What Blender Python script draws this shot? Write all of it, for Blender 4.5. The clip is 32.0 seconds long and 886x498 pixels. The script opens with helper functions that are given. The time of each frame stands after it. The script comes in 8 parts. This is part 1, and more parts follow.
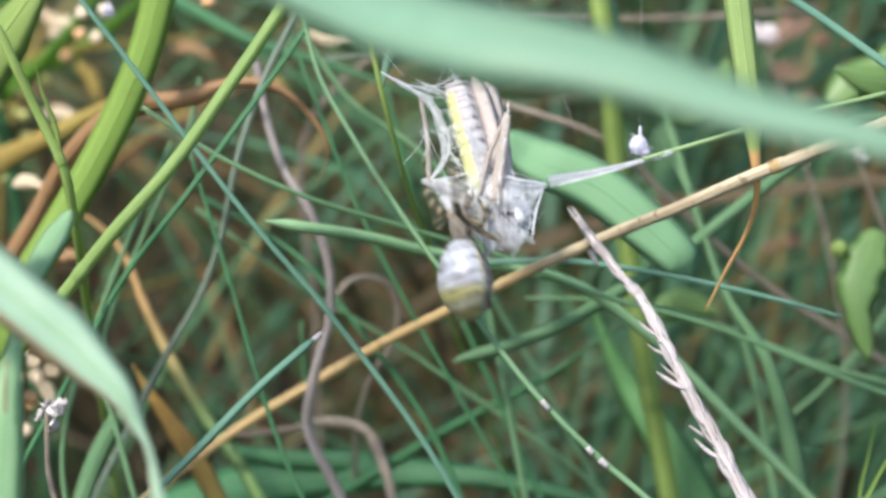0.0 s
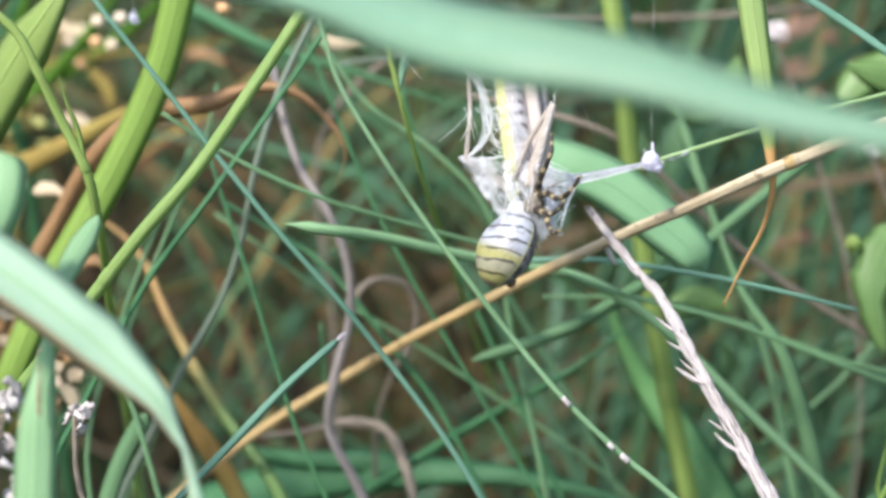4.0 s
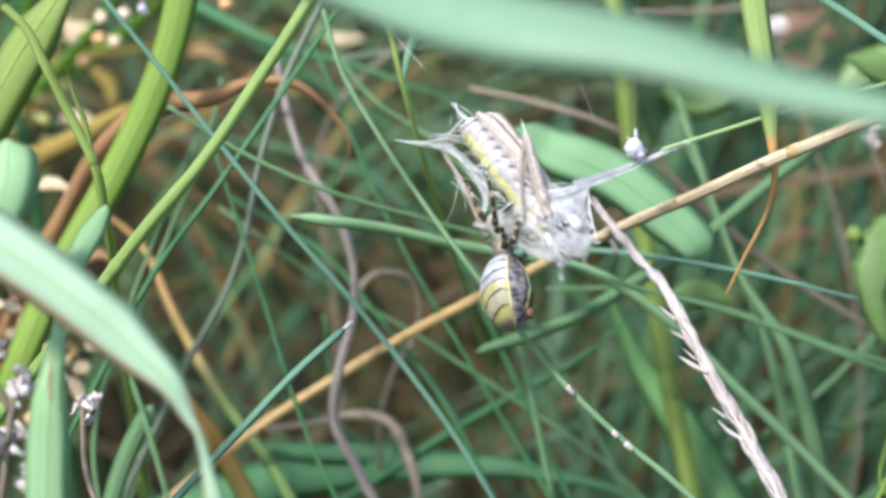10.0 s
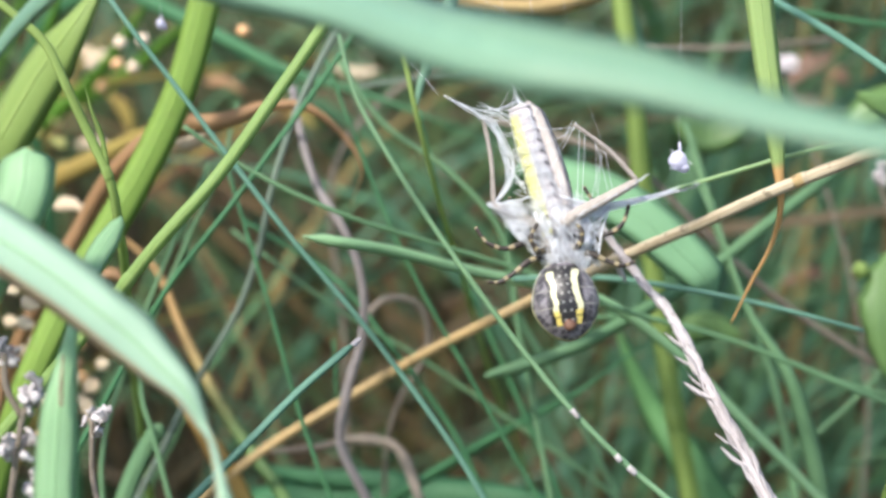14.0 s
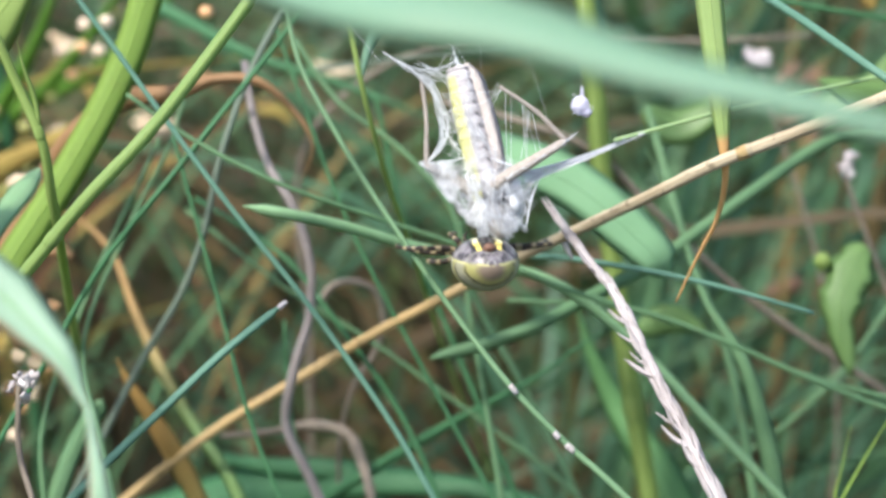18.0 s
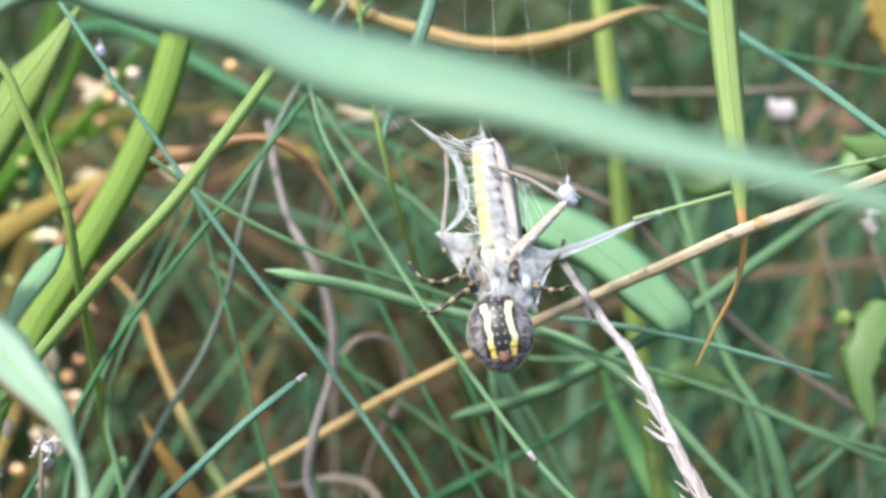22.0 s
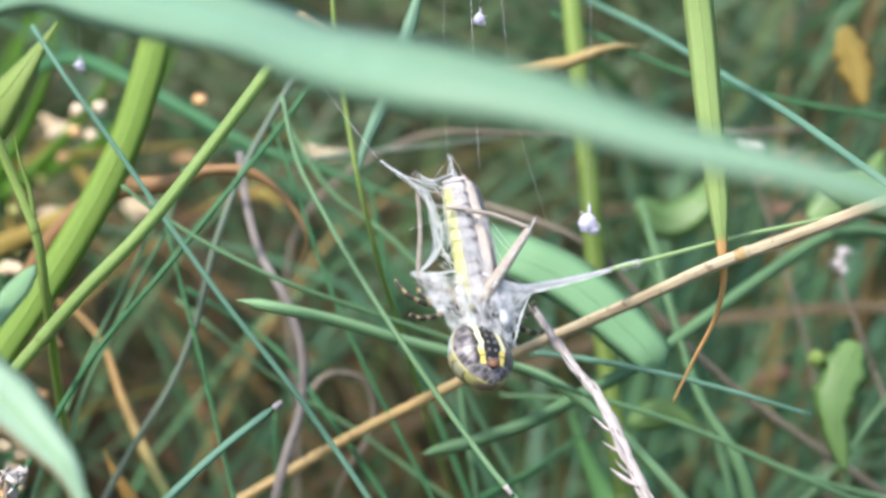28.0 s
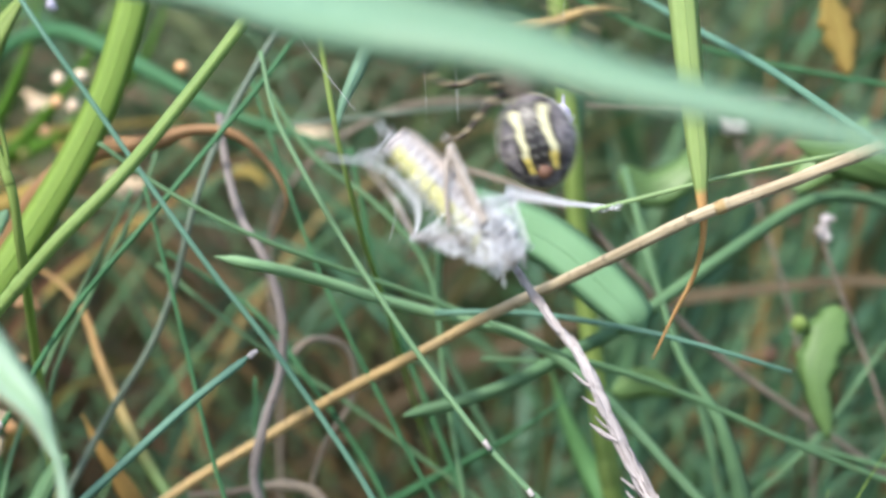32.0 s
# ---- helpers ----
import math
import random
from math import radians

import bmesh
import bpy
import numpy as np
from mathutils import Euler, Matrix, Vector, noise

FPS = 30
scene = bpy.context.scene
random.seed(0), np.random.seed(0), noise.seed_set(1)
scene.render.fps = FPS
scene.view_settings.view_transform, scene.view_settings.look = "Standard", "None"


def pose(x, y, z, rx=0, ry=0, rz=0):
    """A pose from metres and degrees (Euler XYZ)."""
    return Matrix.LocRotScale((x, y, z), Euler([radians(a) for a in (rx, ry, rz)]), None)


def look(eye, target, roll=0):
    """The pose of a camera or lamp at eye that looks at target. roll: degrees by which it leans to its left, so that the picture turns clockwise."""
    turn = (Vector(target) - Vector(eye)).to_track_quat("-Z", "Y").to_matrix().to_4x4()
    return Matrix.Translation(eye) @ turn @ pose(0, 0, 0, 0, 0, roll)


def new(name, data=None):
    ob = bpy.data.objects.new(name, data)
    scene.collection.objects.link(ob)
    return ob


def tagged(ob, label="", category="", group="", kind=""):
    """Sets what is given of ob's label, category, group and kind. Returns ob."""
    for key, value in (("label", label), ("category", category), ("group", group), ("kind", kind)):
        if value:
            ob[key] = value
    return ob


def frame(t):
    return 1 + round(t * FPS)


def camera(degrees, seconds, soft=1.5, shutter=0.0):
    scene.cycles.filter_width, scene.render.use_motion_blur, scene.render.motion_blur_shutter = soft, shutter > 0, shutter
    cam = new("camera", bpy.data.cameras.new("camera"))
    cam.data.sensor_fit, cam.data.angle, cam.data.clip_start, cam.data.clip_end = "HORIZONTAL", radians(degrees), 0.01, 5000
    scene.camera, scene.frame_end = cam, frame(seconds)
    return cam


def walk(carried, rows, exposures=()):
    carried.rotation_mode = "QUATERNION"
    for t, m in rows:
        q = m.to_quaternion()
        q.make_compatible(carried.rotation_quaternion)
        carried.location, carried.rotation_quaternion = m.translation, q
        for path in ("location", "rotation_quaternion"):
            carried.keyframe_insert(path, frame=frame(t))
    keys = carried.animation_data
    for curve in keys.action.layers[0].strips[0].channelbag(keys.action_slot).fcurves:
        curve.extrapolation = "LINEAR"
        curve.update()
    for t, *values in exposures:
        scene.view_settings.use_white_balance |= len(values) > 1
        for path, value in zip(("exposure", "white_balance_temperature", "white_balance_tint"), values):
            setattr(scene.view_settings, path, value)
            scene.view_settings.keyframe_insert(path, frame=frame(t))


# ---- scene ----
# ---- camera ----
cam = camera(32, 32.0, soft=2.8, shutter=0.9)
walk(cam, [
    (0.0, pose(-0.00797, -0.21625, 0.36190, 71.327, 0.573, -3.341)),
    (0.5, pose(-0.00744, -0.21707, 0.36246, 71.280, 0.420, -3.604)),
    (1.0, pose(-0.00914, -0.21881, 0.35991, 71.761, 0.444, -3.953)),
    (1.5, pose(-0.00739, -0.21938, 0.36070, 71.628, 0.745, -3.794)),
    (2.0, pose(-0.00779, -0.22108, 0.36096, 71.861, 0.883, -3.626)),
    (2.5, pose(-0.00896, -0.22074, 0.36174, 71.617, 1.209, -3.571)),
    (3.0, pose(-0.00893, -0.21915, 0.36192, 71.456, 1.440, -3.251)),
    (3.5, pose(-0.00973, -0.21858, 0.36245, 71.398, 1.529, -3.355)),
    (5.5, pose(-0.00942, -0.21919, 0.36149, 71.583, 1.135, -3.197)),
    (6.0, pose(-0.00956, -0.22043, 0.36088, 71.620, 1.421, -3.144)),
    (6.5, pose(-0.00949, -0.22111, 0.36139, 71.511, 1.643, -3.202)),
    (7.0, pose(-0.00976, -0.22075, 0.36092, 71.585, 1.507, -3.374)),
    (7.5, pose(-0.00851, -0.22078, 0.36193, 71.866, 1.323, -3.342)),
    (8.0, pose(-0.00805, -0.22151, 0.36024, 71.897, 1.133, -3.700)),
    (8.5, pose(-0.00756, -0.22278, 0.36075, 71.552, 1.507, -3.985)),
    (9.0, pose(-0.00798, -0.22193, 0.36016, 71.773, 1.450, -3.782)),
    (9.5, pose(-0.00896, -0.22098, 0.36182, 71.493, 1.561, -3.441)),
    (10.0, pose(-0.01071, -0.22044, 0.36147, 71.476, 1.640, -3.462)),
    (10.5, pose(-0.01310, -0.22039, 0.36019, 71.677, 1.566, -3.620)),
    (11.0, pose(-0.01341, -0.22008, 0.36246, 71.386, 1.672, -3.347)),
    (11.5, pose(-0.01237, -0.22040, 0.36201, 71.912, 1.457, -3.040)),
    (12.0, pose(-0.00413, -0.22070, 0.36349, 71.682, 1.546, -1.712)),
    (12.5, pose(-0.00701, -0.22404, 0.36138, 72.445, 1.192, -2.645)),
    (13.0, pose(-0.00879, -0.22347, 0.36047, 72.373, 0.855, -2.517)),
    (13.5, pose(-0.01010, -0.22304, 0.36077, 72.554, 0.739, -2.688)),
    (14.0, pose(-0.01048, -0.22370, 0.35951, 73.084, 0.661, -2.677)),
    (14.5, pose(-0.01042, -0.22351, 0.36152, 72.613, 0.888, -2.679)),
    (16.5, pose(-0.00813, -0.22508, 0.35673, 73.338, 0.943, -2.838)),
    (17.0, pose(-0.00427, -0.22716, 0.35430, 73.769, 0.783, -3.509)),
    (17.5, pose(-0.00259, -0.22558, 0.35234, 73.676, 0.010, -2.312)),
    (18.0, pose(-0.00066, -0.22226, 0.35072, 74.140, -0.240, -1.985)),
    (18.5, pose(0.00366, -0.21994, 0.35109, 74.458, -0.606, -0.684)),
    (19.0, pose(0.00840, -0.22187, 0.35034, 74.987, -0.097, -0.107)),
    (19.5, pose(0.00341, -0.22307, 0.34721, 76.567, -0.431, -0.697)),
    (20.0, pose(-0.00216, -0.22371, 0.35356, 75.644, -0.378, -1.766)),
    (20.5, pose(-0.00591, -0.22352, 0.35466, 75.704, -0.518, -3.028)),
    (21.0, pose(-0.00074, -0.22153, 0.35444, 75.165, 0.049, -2.314)),
    (21.5, pose(-0.00253, -0.22206, 0.35475, 74.841, -0.032, -2.126)),
    (22.0, pose(0.00083, -0.22179, 0.35746, 74.808, -0.057, -0.853)),
    (22.5, pose(0.00323, -0.21814, 0.35496, 75.460, -0.409, 0.135)),
    (23.0, pose(-0.00119, -0.21880, 0.35040, 76.130, -0.715, -0.509)),
    (23.5, pose(-0.00127, -0.21783, 0.35596, 75.059, -0.401, -0.968)),
    (24.0, pose(-0.00214, -0.21835, 0.34930, 76.940, -0.733, -0.982)),
    (24.5, pose(0.00148, -0.21865, 0.35474, 76.140, 0.084, -0.462)),
    (26.5, pose(0.00107, -0.21454, 0.35198, 76.588, -0.107, -0.264)),
    (27.0, pose(-0.00176, -0.21590, 0.35394, 77.001, -0.555, -0.962)),
    (27.5, pose(-0.00190, -0.21766, 0.35461, 76.357, -0.503, -1.539)),
    (28.0, pose(-0.00257, -0.22011, 0.35332, 76.923, -1.058, -2.474)),
    (28.5, pose(-0.00192, -0.22028, 0.35257, 76.409, -0.854, -1.699)),
    (29.0, pose(0.00108, -0.21925, 0.35180, 76.160, -0.450, -1.254)),
    (29.5, pose(0.00440, -0.21899, 0.35189, 75.885, -0.216, -0.633)),
    (30.0, pose(-0.00007, -0.22120, 0.35011, 76.560, -0.561, -1.857)),
    (30.5, pose(-0.00474, -0.21969, 0.35387, 75.886, -1.068, -2.984)),
    (31.0, pose(-0.00241, -0.21915, 0.35041, 76.962, -0.740, -2.828)),
    (31.5, pose(-0.00339, -0.21769, 0.35051, 75.522, -1.096, -3.195)),
    (32.0, pose(-0.00066, -0.22018, 0.34705, 76.933, -1.172, -2.751)),
], exposures=((0.0, 0.84), (1.0, 0.94), (14.0, 0.94), (18.0, 0.94), (20.0, 1.05), (22.0, 1.01), (24.0, 0.91), (27.0, 0.94), (32.0, 0.93)))

# Depth of field of a close-up lens, focused on the wrapped prey
cam.data.dof.use_dof = True
cam.data.dof.focus_distance = 0.195
cam.data.dof.aperture_fstop = 18.5

# ---- world and light: bright, hazy daylight ----
SUN_ELEVATION, SUN_TURN = radians(56), radians(225)
world = bpy.data.worlds.new("sky")
scene.world = world
world.use_nodes = True
_n = world.node_tree.nodes
_sky = _n.new("ShaderNodeTexSky")
_sky.sky_type = "NISHITA"
_sky.sun_disc = False
_sky.sun_elevation, _sky.sun_rotation = SUN_ELEVATION, SUN_TURN
_sky.dust_density = 2.0
_n["Background"].inputs["Strength"].default_value = 0.143
world.node_tree.links.new(_sky.outputs["Color"], _n["Background"].inputs["Color"])
sun = new("sun", bpy.data.lights.new("sun", "SUN"))
sun.data.energy, sun.data.angle, sun.data.color = 2.85, radians(8), (1.0, 0.957, 0.895)
_way = Vector((math.sin(SUN_TURN) * math.cos(SUN_ELEVATION), math.cos(SUN_TURN) * math.cos(SUN_ELEVATION), math.sin(SUN_ELEVATION)))
sun.matrix_world = look(_way * 3, (0, 0, 0))


# ---- materials ----
class Nodes:
    """A small writer of node trees."""

    def __init__(self, name):
        self.mat = bpy.data.materials.new(name)
        self.mat.use_nodes = True
        self.tree = self.mat.node_tree
        self.tree.nodes.clear()

    def add(self, kind, props=None, **inputs):
        node = self.tree.nodes.new("ShaderNode" + kind)
        for key, value in (props or {}).items():
            setattr(node, key, value)
        for key, value in inputs.items():
            slot = node.inputs[int(key[1:])] if key[0] == "_" else node.inputs[key.replace("_", " ")]
            if isinstance(value, bpy.types.NodeSocket):
                self.tree.links.new(value, slot)
            else:
                slot.default_value = value
        return node

    def math(self, op, a, b=0.0, c=0.0):
        return self.add("Math", {"operation": op}, _0=a, _1=b, _2=c).outputs[0]

    def mix(self, factor, a, b):
        node = self.add("Mix", {"data_type": "RGBA"})
        for slot, value in ((node.inputs[0], factor), (node.inputs[6], a), (node.inputs[7], b)):
            if isinstance(value, bpy.types.NodeSocket):
                self.tree.links.new(value, slot)
            else:
                slot.default_value = value if isinstance(value, float) else (*value, 1.0)
        return node.outputs[2]

    def step(self, value, low, high):
        return self.add("MapRange", {"interpolation_type": "SMOOTHSTEP"}, _0=value, _1=low, _2=high).outputs[0]

    def noise(self, vector, scale, detail=3.0):
        return self.add("TexNoise", Vector=vector, Scale=scale, Detail=detail).outputs[0]

    def finish(self, shader):
        out = self.tree.nodes.new("ShaderNodeOutputMaterial")
        self.tree.links.new(shader, out.inputs[0])
        return self.mat


def leaf_material(name, light, dark, rough=0.42, through_light=0.3, veins=9.0, dry=None, dry_from=0.0, dry_to=0.0, blotch=0.0, island=0.0, gloss=0.5, rim=False, relief=0.12, upper=None, ribs=0.35, streak=0.0):
    """A thin leaf: veins along it, mottling at two scales, some light let through. dry: a colour that takes over along the leaf."""
    n = Nodes(name)
    uv = n.add("UVMap", {"uv_map": "UVMap"}).outputs[0]
    xyz = n.add("SeparateXYZ", Vector=uv)
    place = n.add("TexCoord").outputs["Object"]
    fine = n.noise(place, 900.0)
    coarse = n.noise(place, 70.0)
    across = n.math("MULTIPLY", xyz.outputs[0], veins * 6.283)
    vein = n.math("MULTIPLY_ADD", n.math("SINE", across), 0.5, 0.5)
    rib = n.step(n.math("ABSOLUTE", n.math("SUBTRACT", n.math("FRACT", n.math("MULTIPLY", xyz.outputs[0], 2.0)), 0.5)), 0.12, 0.0)
    tone = n.math("ADD", n.math("MULTIPLY", vein, 0.12), n.math("MULTIPLY", coarse, 0.9))
    tone = n.math("ADD", tone, n.math("MULTIPLY_ADD", fine, 0.3, -0.3))
    colour = n.mix(tone, dark, light)
    colour = n.mix(n.math("MULTIPLY", rib, ribs), colour, tuple(min(1.0, c * 1.5 + 0.03) for c in light))
    if dry:
        amount = n.step(n.math("MULTIPLY_ADD", coarse, abs(dry_to - dry_from) * 0.7, xyz.outputs[1]), dry_from, dry_to)
        colour = n.mix(amount, colour, dry)
    if streak:
        bands = n.noise(n.add("Mapping", Vector=uv, Scale=(26.0, 0.7, 1.0)).outputs[0], 1.0, 3.0)
        colour = n.mix(n.math("MULTIPLY", n.step(bands, 0.40, 0.66), streak), colour, tuple(c * 0.62 for c in dark))
    if upper:
        colour = n.mix(n.math("MULTIPLY", n.step(xyz.outputs[0], 0.2, 0.45), 0.3), colour, upper)
    if rim:
        edge = n.math("MULTIPLY", n.step(n.math("MULTIPLY_ADD", coarse, 0.05, xyz.outputs[0]), 0.405, 0.465), n.step(xyz.outputs[0], 0.60, 0.55))
        colour = n.mix(n.math("MULTIPLY", edge, 0.92), colour, (0.74, 0.57, 0.38))
    if blotch:
        colour = n.mix(n.math("MULTIPLY", n.step(n.noise(place, 260.0), 0.62, 0.72), blotch), colour, (0.22, 0.15, 0.07))
    if island:
        random_part = n.add("NewGeometry").outputs["Random Per Island"]
        hsv = n.add("HueSaturation", Color=colour)
        n.tree.links.new(n.math("MULTIPLY_ADD", random_part, 0.10 * island, 0.5 - 0.05 * island), hsv.inputs["Hue"])
        n.tree.links.new(n.math("MULTIPLY_ADD", n.math("FRACT", n.math("MULTIPLY", random_part, 7.13)), 0.9 * island, 1 - 0.45 * island), hsv.inputs["Value"])
        colour = hsv.outputs[0]
    bump = n.add("Bump", Strength=relief, Distance=0.0002, Height=n.math("ADD", n.math("MULTIPLY", vein, 0.5), fine))
    body = n.add("BsdfPrincipled", Base_Color=colour, Roughness=rough, Normal=bump.outputs[0])
    body.inputs["Specular IOR Level"].default_value = gloss
    glow = n.add("BsdfTranslucent", Color=colour)
    return n.finish(n.add("MixShader", _0=through_light, _1=body.outputs[0], _2=glow.outputs[0]).outputs[0])


def dry_material(name, light, dark, rough=0.7, stretch=12.0, spots=0.4, lower=None):
    """Dead stalks and chaff: fibres along the stalk, darker specks."""
    n = Nodes(name)
    uv = n.add("UVMap", {"uv_map": "UVMap"}).outputs[0]
    place = n.add("TexCoord").outputs["Object"]
    fibre = n.noise(n.add("Mapping", Vector=uv, Scale=(stretch, 6.0, 1.0)).outputs[0], 3.0, 4.0)
    coarse = n.noise(place, 110.0)
    speck = n.step(n.noise(place, 700.0, 2.0), 0.62, 0.70)
    colour = n.mix(n.step(n.math("MULTIPLY_ADD", coarse, 0.6, n.math("MULTIPLY", fibre, 0.6)), 0.3, 0.85), dark, light)
    if lower:
        along = n.math("MULTIPLY_ADD", coarse, 0.12, n.add("SeparateXYZ", Vector=uv).outputs[1])
        colour = n.mix(n.math("MULTIPLY", n.step(along, 0.84, 0.66), 0.8), colour, lower)
    colour = n.mix(n.math("MULTIPLY", speck, spots), colour, tuple(c * 0.35 for c in dark))
    bump = n.add("Bump", Strength=0.8, Distance=0.0003, Height=fibre)
    return n.finish(n.add("BsdfPrincipled", Base_Color=colour, Roughness=rough, Normal=bump.outputs[0]).outputs[0])


def silk_material(name, density, colour=(0.76, 0.77, 0.80)):
    """Swathing silk: fine white fibres, partly see-through in bands."""
    n = Nodes(name)
    place = n.add("TexCoord").outputs["Object"]
    streak = n.noise(n.add("Mapping", Vector=place, Rotation=(0.3, 0.6, 0.2), Scale=(1.0, 1.0, 0.22)).outputs[0], 1500.0, 4.0)
    patch = n.noise(place, 320.0, 3.0)
    cover = n.step(n.math("ADD", n.math("MULTIPLY", streak, 0.7), n.math("MULTIPLY", patch, 0.5)), 0.85 - 0.5 * density, 1.0 - 0.5 * density)
    body = n.add("BsdfPrincipled", Base_Color=(*colour, 1.0), Roughness=0.45)
    soft = n.add("MixShader", _0=0.4, _1=body.outputs[0], _2=n.add("BsdfTranslucent", Color=(*colour, 1.0)).outputs[0])
    clear = n.add("BsdfTransparent")
    return n.finish(n.add("MixShader", _0=cover, _1=clear.outputs[0], _2=soft.outputs[0]).outputs[0])


def pulled_silk_material(name, cover, colour=(0.93, 0.94, 0.96)):
    """Silk drawn into bands: fibres run along the band, with open gaps between them."""
    n = Nodes(name)
    uv = n.add("UVMap", {"uv_map": "UVMap"}).outputs[0]
    place = n.add("TexCoord").outputs["Object"]
    fibre = n.noise(n.add("Mapping", Vector=uv, Scale=(16.0, 1.2, 1.0)).outputs[0], 1.6, 4.0)
    patch = n.noise(place, 420.0, 3.0)
    amount = n.step(n.math("ADD", n.math("MULTIPLY", fibre, 0.75), n.math("MULTIPLY", patch, 0.4)), 0.78 - 0.5 * cover, 0.9 - 0.5 * cover)
    bump = n.add("Bump", Strength=0.6, Distance=0.0002, Height=fibre)
    body = n.add("BsdfPrincipled", Base_Color=(*colour, 1.0), Roughness=0.5, Normal=bump.outputs[0])
    soft = n.add("MixShader", _0=0.58, _1=body.outputs[0], _2=n.add("BsdfTranslucent", Color=(*colour, 1.0)).outputs[0])
    return n.finish(n.add("MixShader", _0=amount, _1=n.add("BsdfTransparent").outputs[0], _2=soft.outputs[0]).outputs[0])


def plain_material(name, light, dark, scale=300.0, rough=0.6, gloss=0.5):
    n = Nodes(name)
    place = n.add("TexCoord").outputs["Object"]
    grain = n.math("MULTIPLY_ADD", n.noise(place, scale * 5), 0.4, n.math("MULTIPLY", n.noise(place, scale), 0.6))
    colour = n.mix(n.step(grain, 0.3, 0.7), dark, light)
    bump = n.add("Bump", Strength=0.3, Distance=0.0002, Height=grain)
    body = n.add("BsdfPrincipled", Base_Color=colour, Roughness=rough, Normal=bump.outputs[0])
    body.inputs["Specular IOR Level"].default_value = gloss
    return n.finish(body.outputs[0])


def soil_material():
    n = Nodes("litter")
    place = n.add("TexCoord").outputs["Object"]
    a, b = n.noise(place, 60.0, 6.0), n.noise(place, 9.0, 3.0)
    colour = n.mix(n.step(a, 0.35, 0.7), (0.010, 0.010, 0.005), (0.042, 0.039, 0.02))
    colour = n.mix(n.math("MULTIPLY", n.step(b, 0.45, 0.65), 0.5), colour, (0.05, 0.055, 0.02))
    bump = n.add("Bump", Strength=0.9, Distance=0.01, Height=a)
    return n.finish(n.add("BsdfPrincipled", Base_Color=colour, Roughness=0.9, Normal=bump.outputs[0]).outputs[0])


MINT = leaf_material("mint_leaf", (0.225, 0.445, 0.345), (0.175, 0.365, 0.27), 0.45, 0.38, 14.0, gloss=0.3, upper=(0.40, 0.54, 0.28), streak=0.3)
MINT_EDGED = leaf_material("mint_leaf_browned", (0.43, 0.61, 0.455), (0.37, 0.55, 0.395), 0.45, 0.4, 12.0, blotch=0.10, gloss=0.25, rim=True, ribs=0.08, relief=0.05)
SPLIT = leaf_material("split_leaf", (0.42, 0.65, 0.38), (0.34, 0.56, 0.30), 0.45, 0.45, 10.0, gloss=0.3)
FRESH = leaf_material("fresh_leaf", (0.38, 0.54, 0.13), (0.27, 0.43, 0.085), 0.5, 0.45, 9.0, gloss=0.3, blotch=0.12)
STALK = leaf_material("smooth_stalk", (0.34, 0.47, 0.15), (0.20, 0.33, 0.09), 0.5, 0.3, 3.0, gloss=0.3, blotch=0.2)
HELD = leaf_material("pale_thin_stem", (0.42, 0.58, 0.30), (0.30, 0.46, 0.20), 0.5, 0.3, 3.0, gloss=0.3)
RICH = leaf_material("rich_green_leaf", (0.25, 0.47, 0.07), (0.14, 0.33, 0.04), 0.5, 0.5, 9.0, gloss=0.3, island=0.35)
LIME = leaf_material("lime_leaf", (0.38, 0.50, 0.15), (0.26, 0.38, 0.10), 0.5, 0.4, 10.0, gloss=0.3, blotch=0.15)
TEAL = leaf_material("bluish_grass", (0.21, 0.40, 0.29), (0.12, 0.27, 0.19), 0.5, 0.3, 4.0, gloss=0.35)
DEEP = leaf_material("deep_green_grass", (0.11, 0.29, 0.13), (0.055, 0.18, 0.075), 0.5, 0.35, 5.0, gloss=0.3)
SMOOTH = leaf_material("smooth_leaf", (0.26, 0.47, 0.27), (0.225, 0.43, 0.23), 0.55, 0.35, 5.0, gloss=0.22, relief=0.02, ribs=0.06)
VIVID = leaf_material("vivid_leaf", (0.17, 0.36, 0.14), (0.11, 0.27, 0.09), 0.5, 0.35, 6.0, gloss=0.3)
BLADE = leaf_material("green_grass", (0.22, 0.38, 0.19), (0.13, 0.27, 0.13), 0.5, 0.35, 6.0, gloss=0.35, blotch=0.15)
GREYISH = leaf_material("greyish_grass", (0.27, 0.33, 0.26), (0.17, 0.23, 0.17), 0.55, 0.25, 3.0, gloss=0.3)
FROSTED = leaf_material("scuffed_grass", (0.24, 0.40, 0.21), (0.15, 0.29, 0.15), 0.5, 0.3, 3.0, gloss=0.35)
HANGING = leaf_material("hanging_leaf", (0.50, 0.64, 0.27), (0.38, 0.53, 0.18), 0.5, 0.45, 9.0, dry=(0.80, 0.53, 0.23), dry_from=0.54, dry_to=0.57, gloss=0.3, ribs=0.12)
ORANGE = leaf_material("orange_dead_leaf", (0.58, 0.36, 0.19), (0.38, 0.21, 0.09), 0.6, 0.35, 5.0, blotch=0.3)
RUSTY = leaf_material("rusty_dead_leaf", (0.42, 0.27, 0.20), (0.24, 0.14, 0.10), 0.7, 0.3, 5.0, blotch=0.5, gloss=0.2)
AMBER = leaf_material("amber_dead_leaf", (0.70, 0.54, 0.25), (0.52, 0.36, 0.15), 0.6, 0.3, 5.0, blotch=0.3)
TURNING = leaf_material("turning_stem", (0.22, 0.36, 0.12), (0.13, 0.24, 0.07), 0.5, 0.25, 4.0, dry=(0.46, 0.28, 0.10), dry_from=0.68, dry_to=0.90)
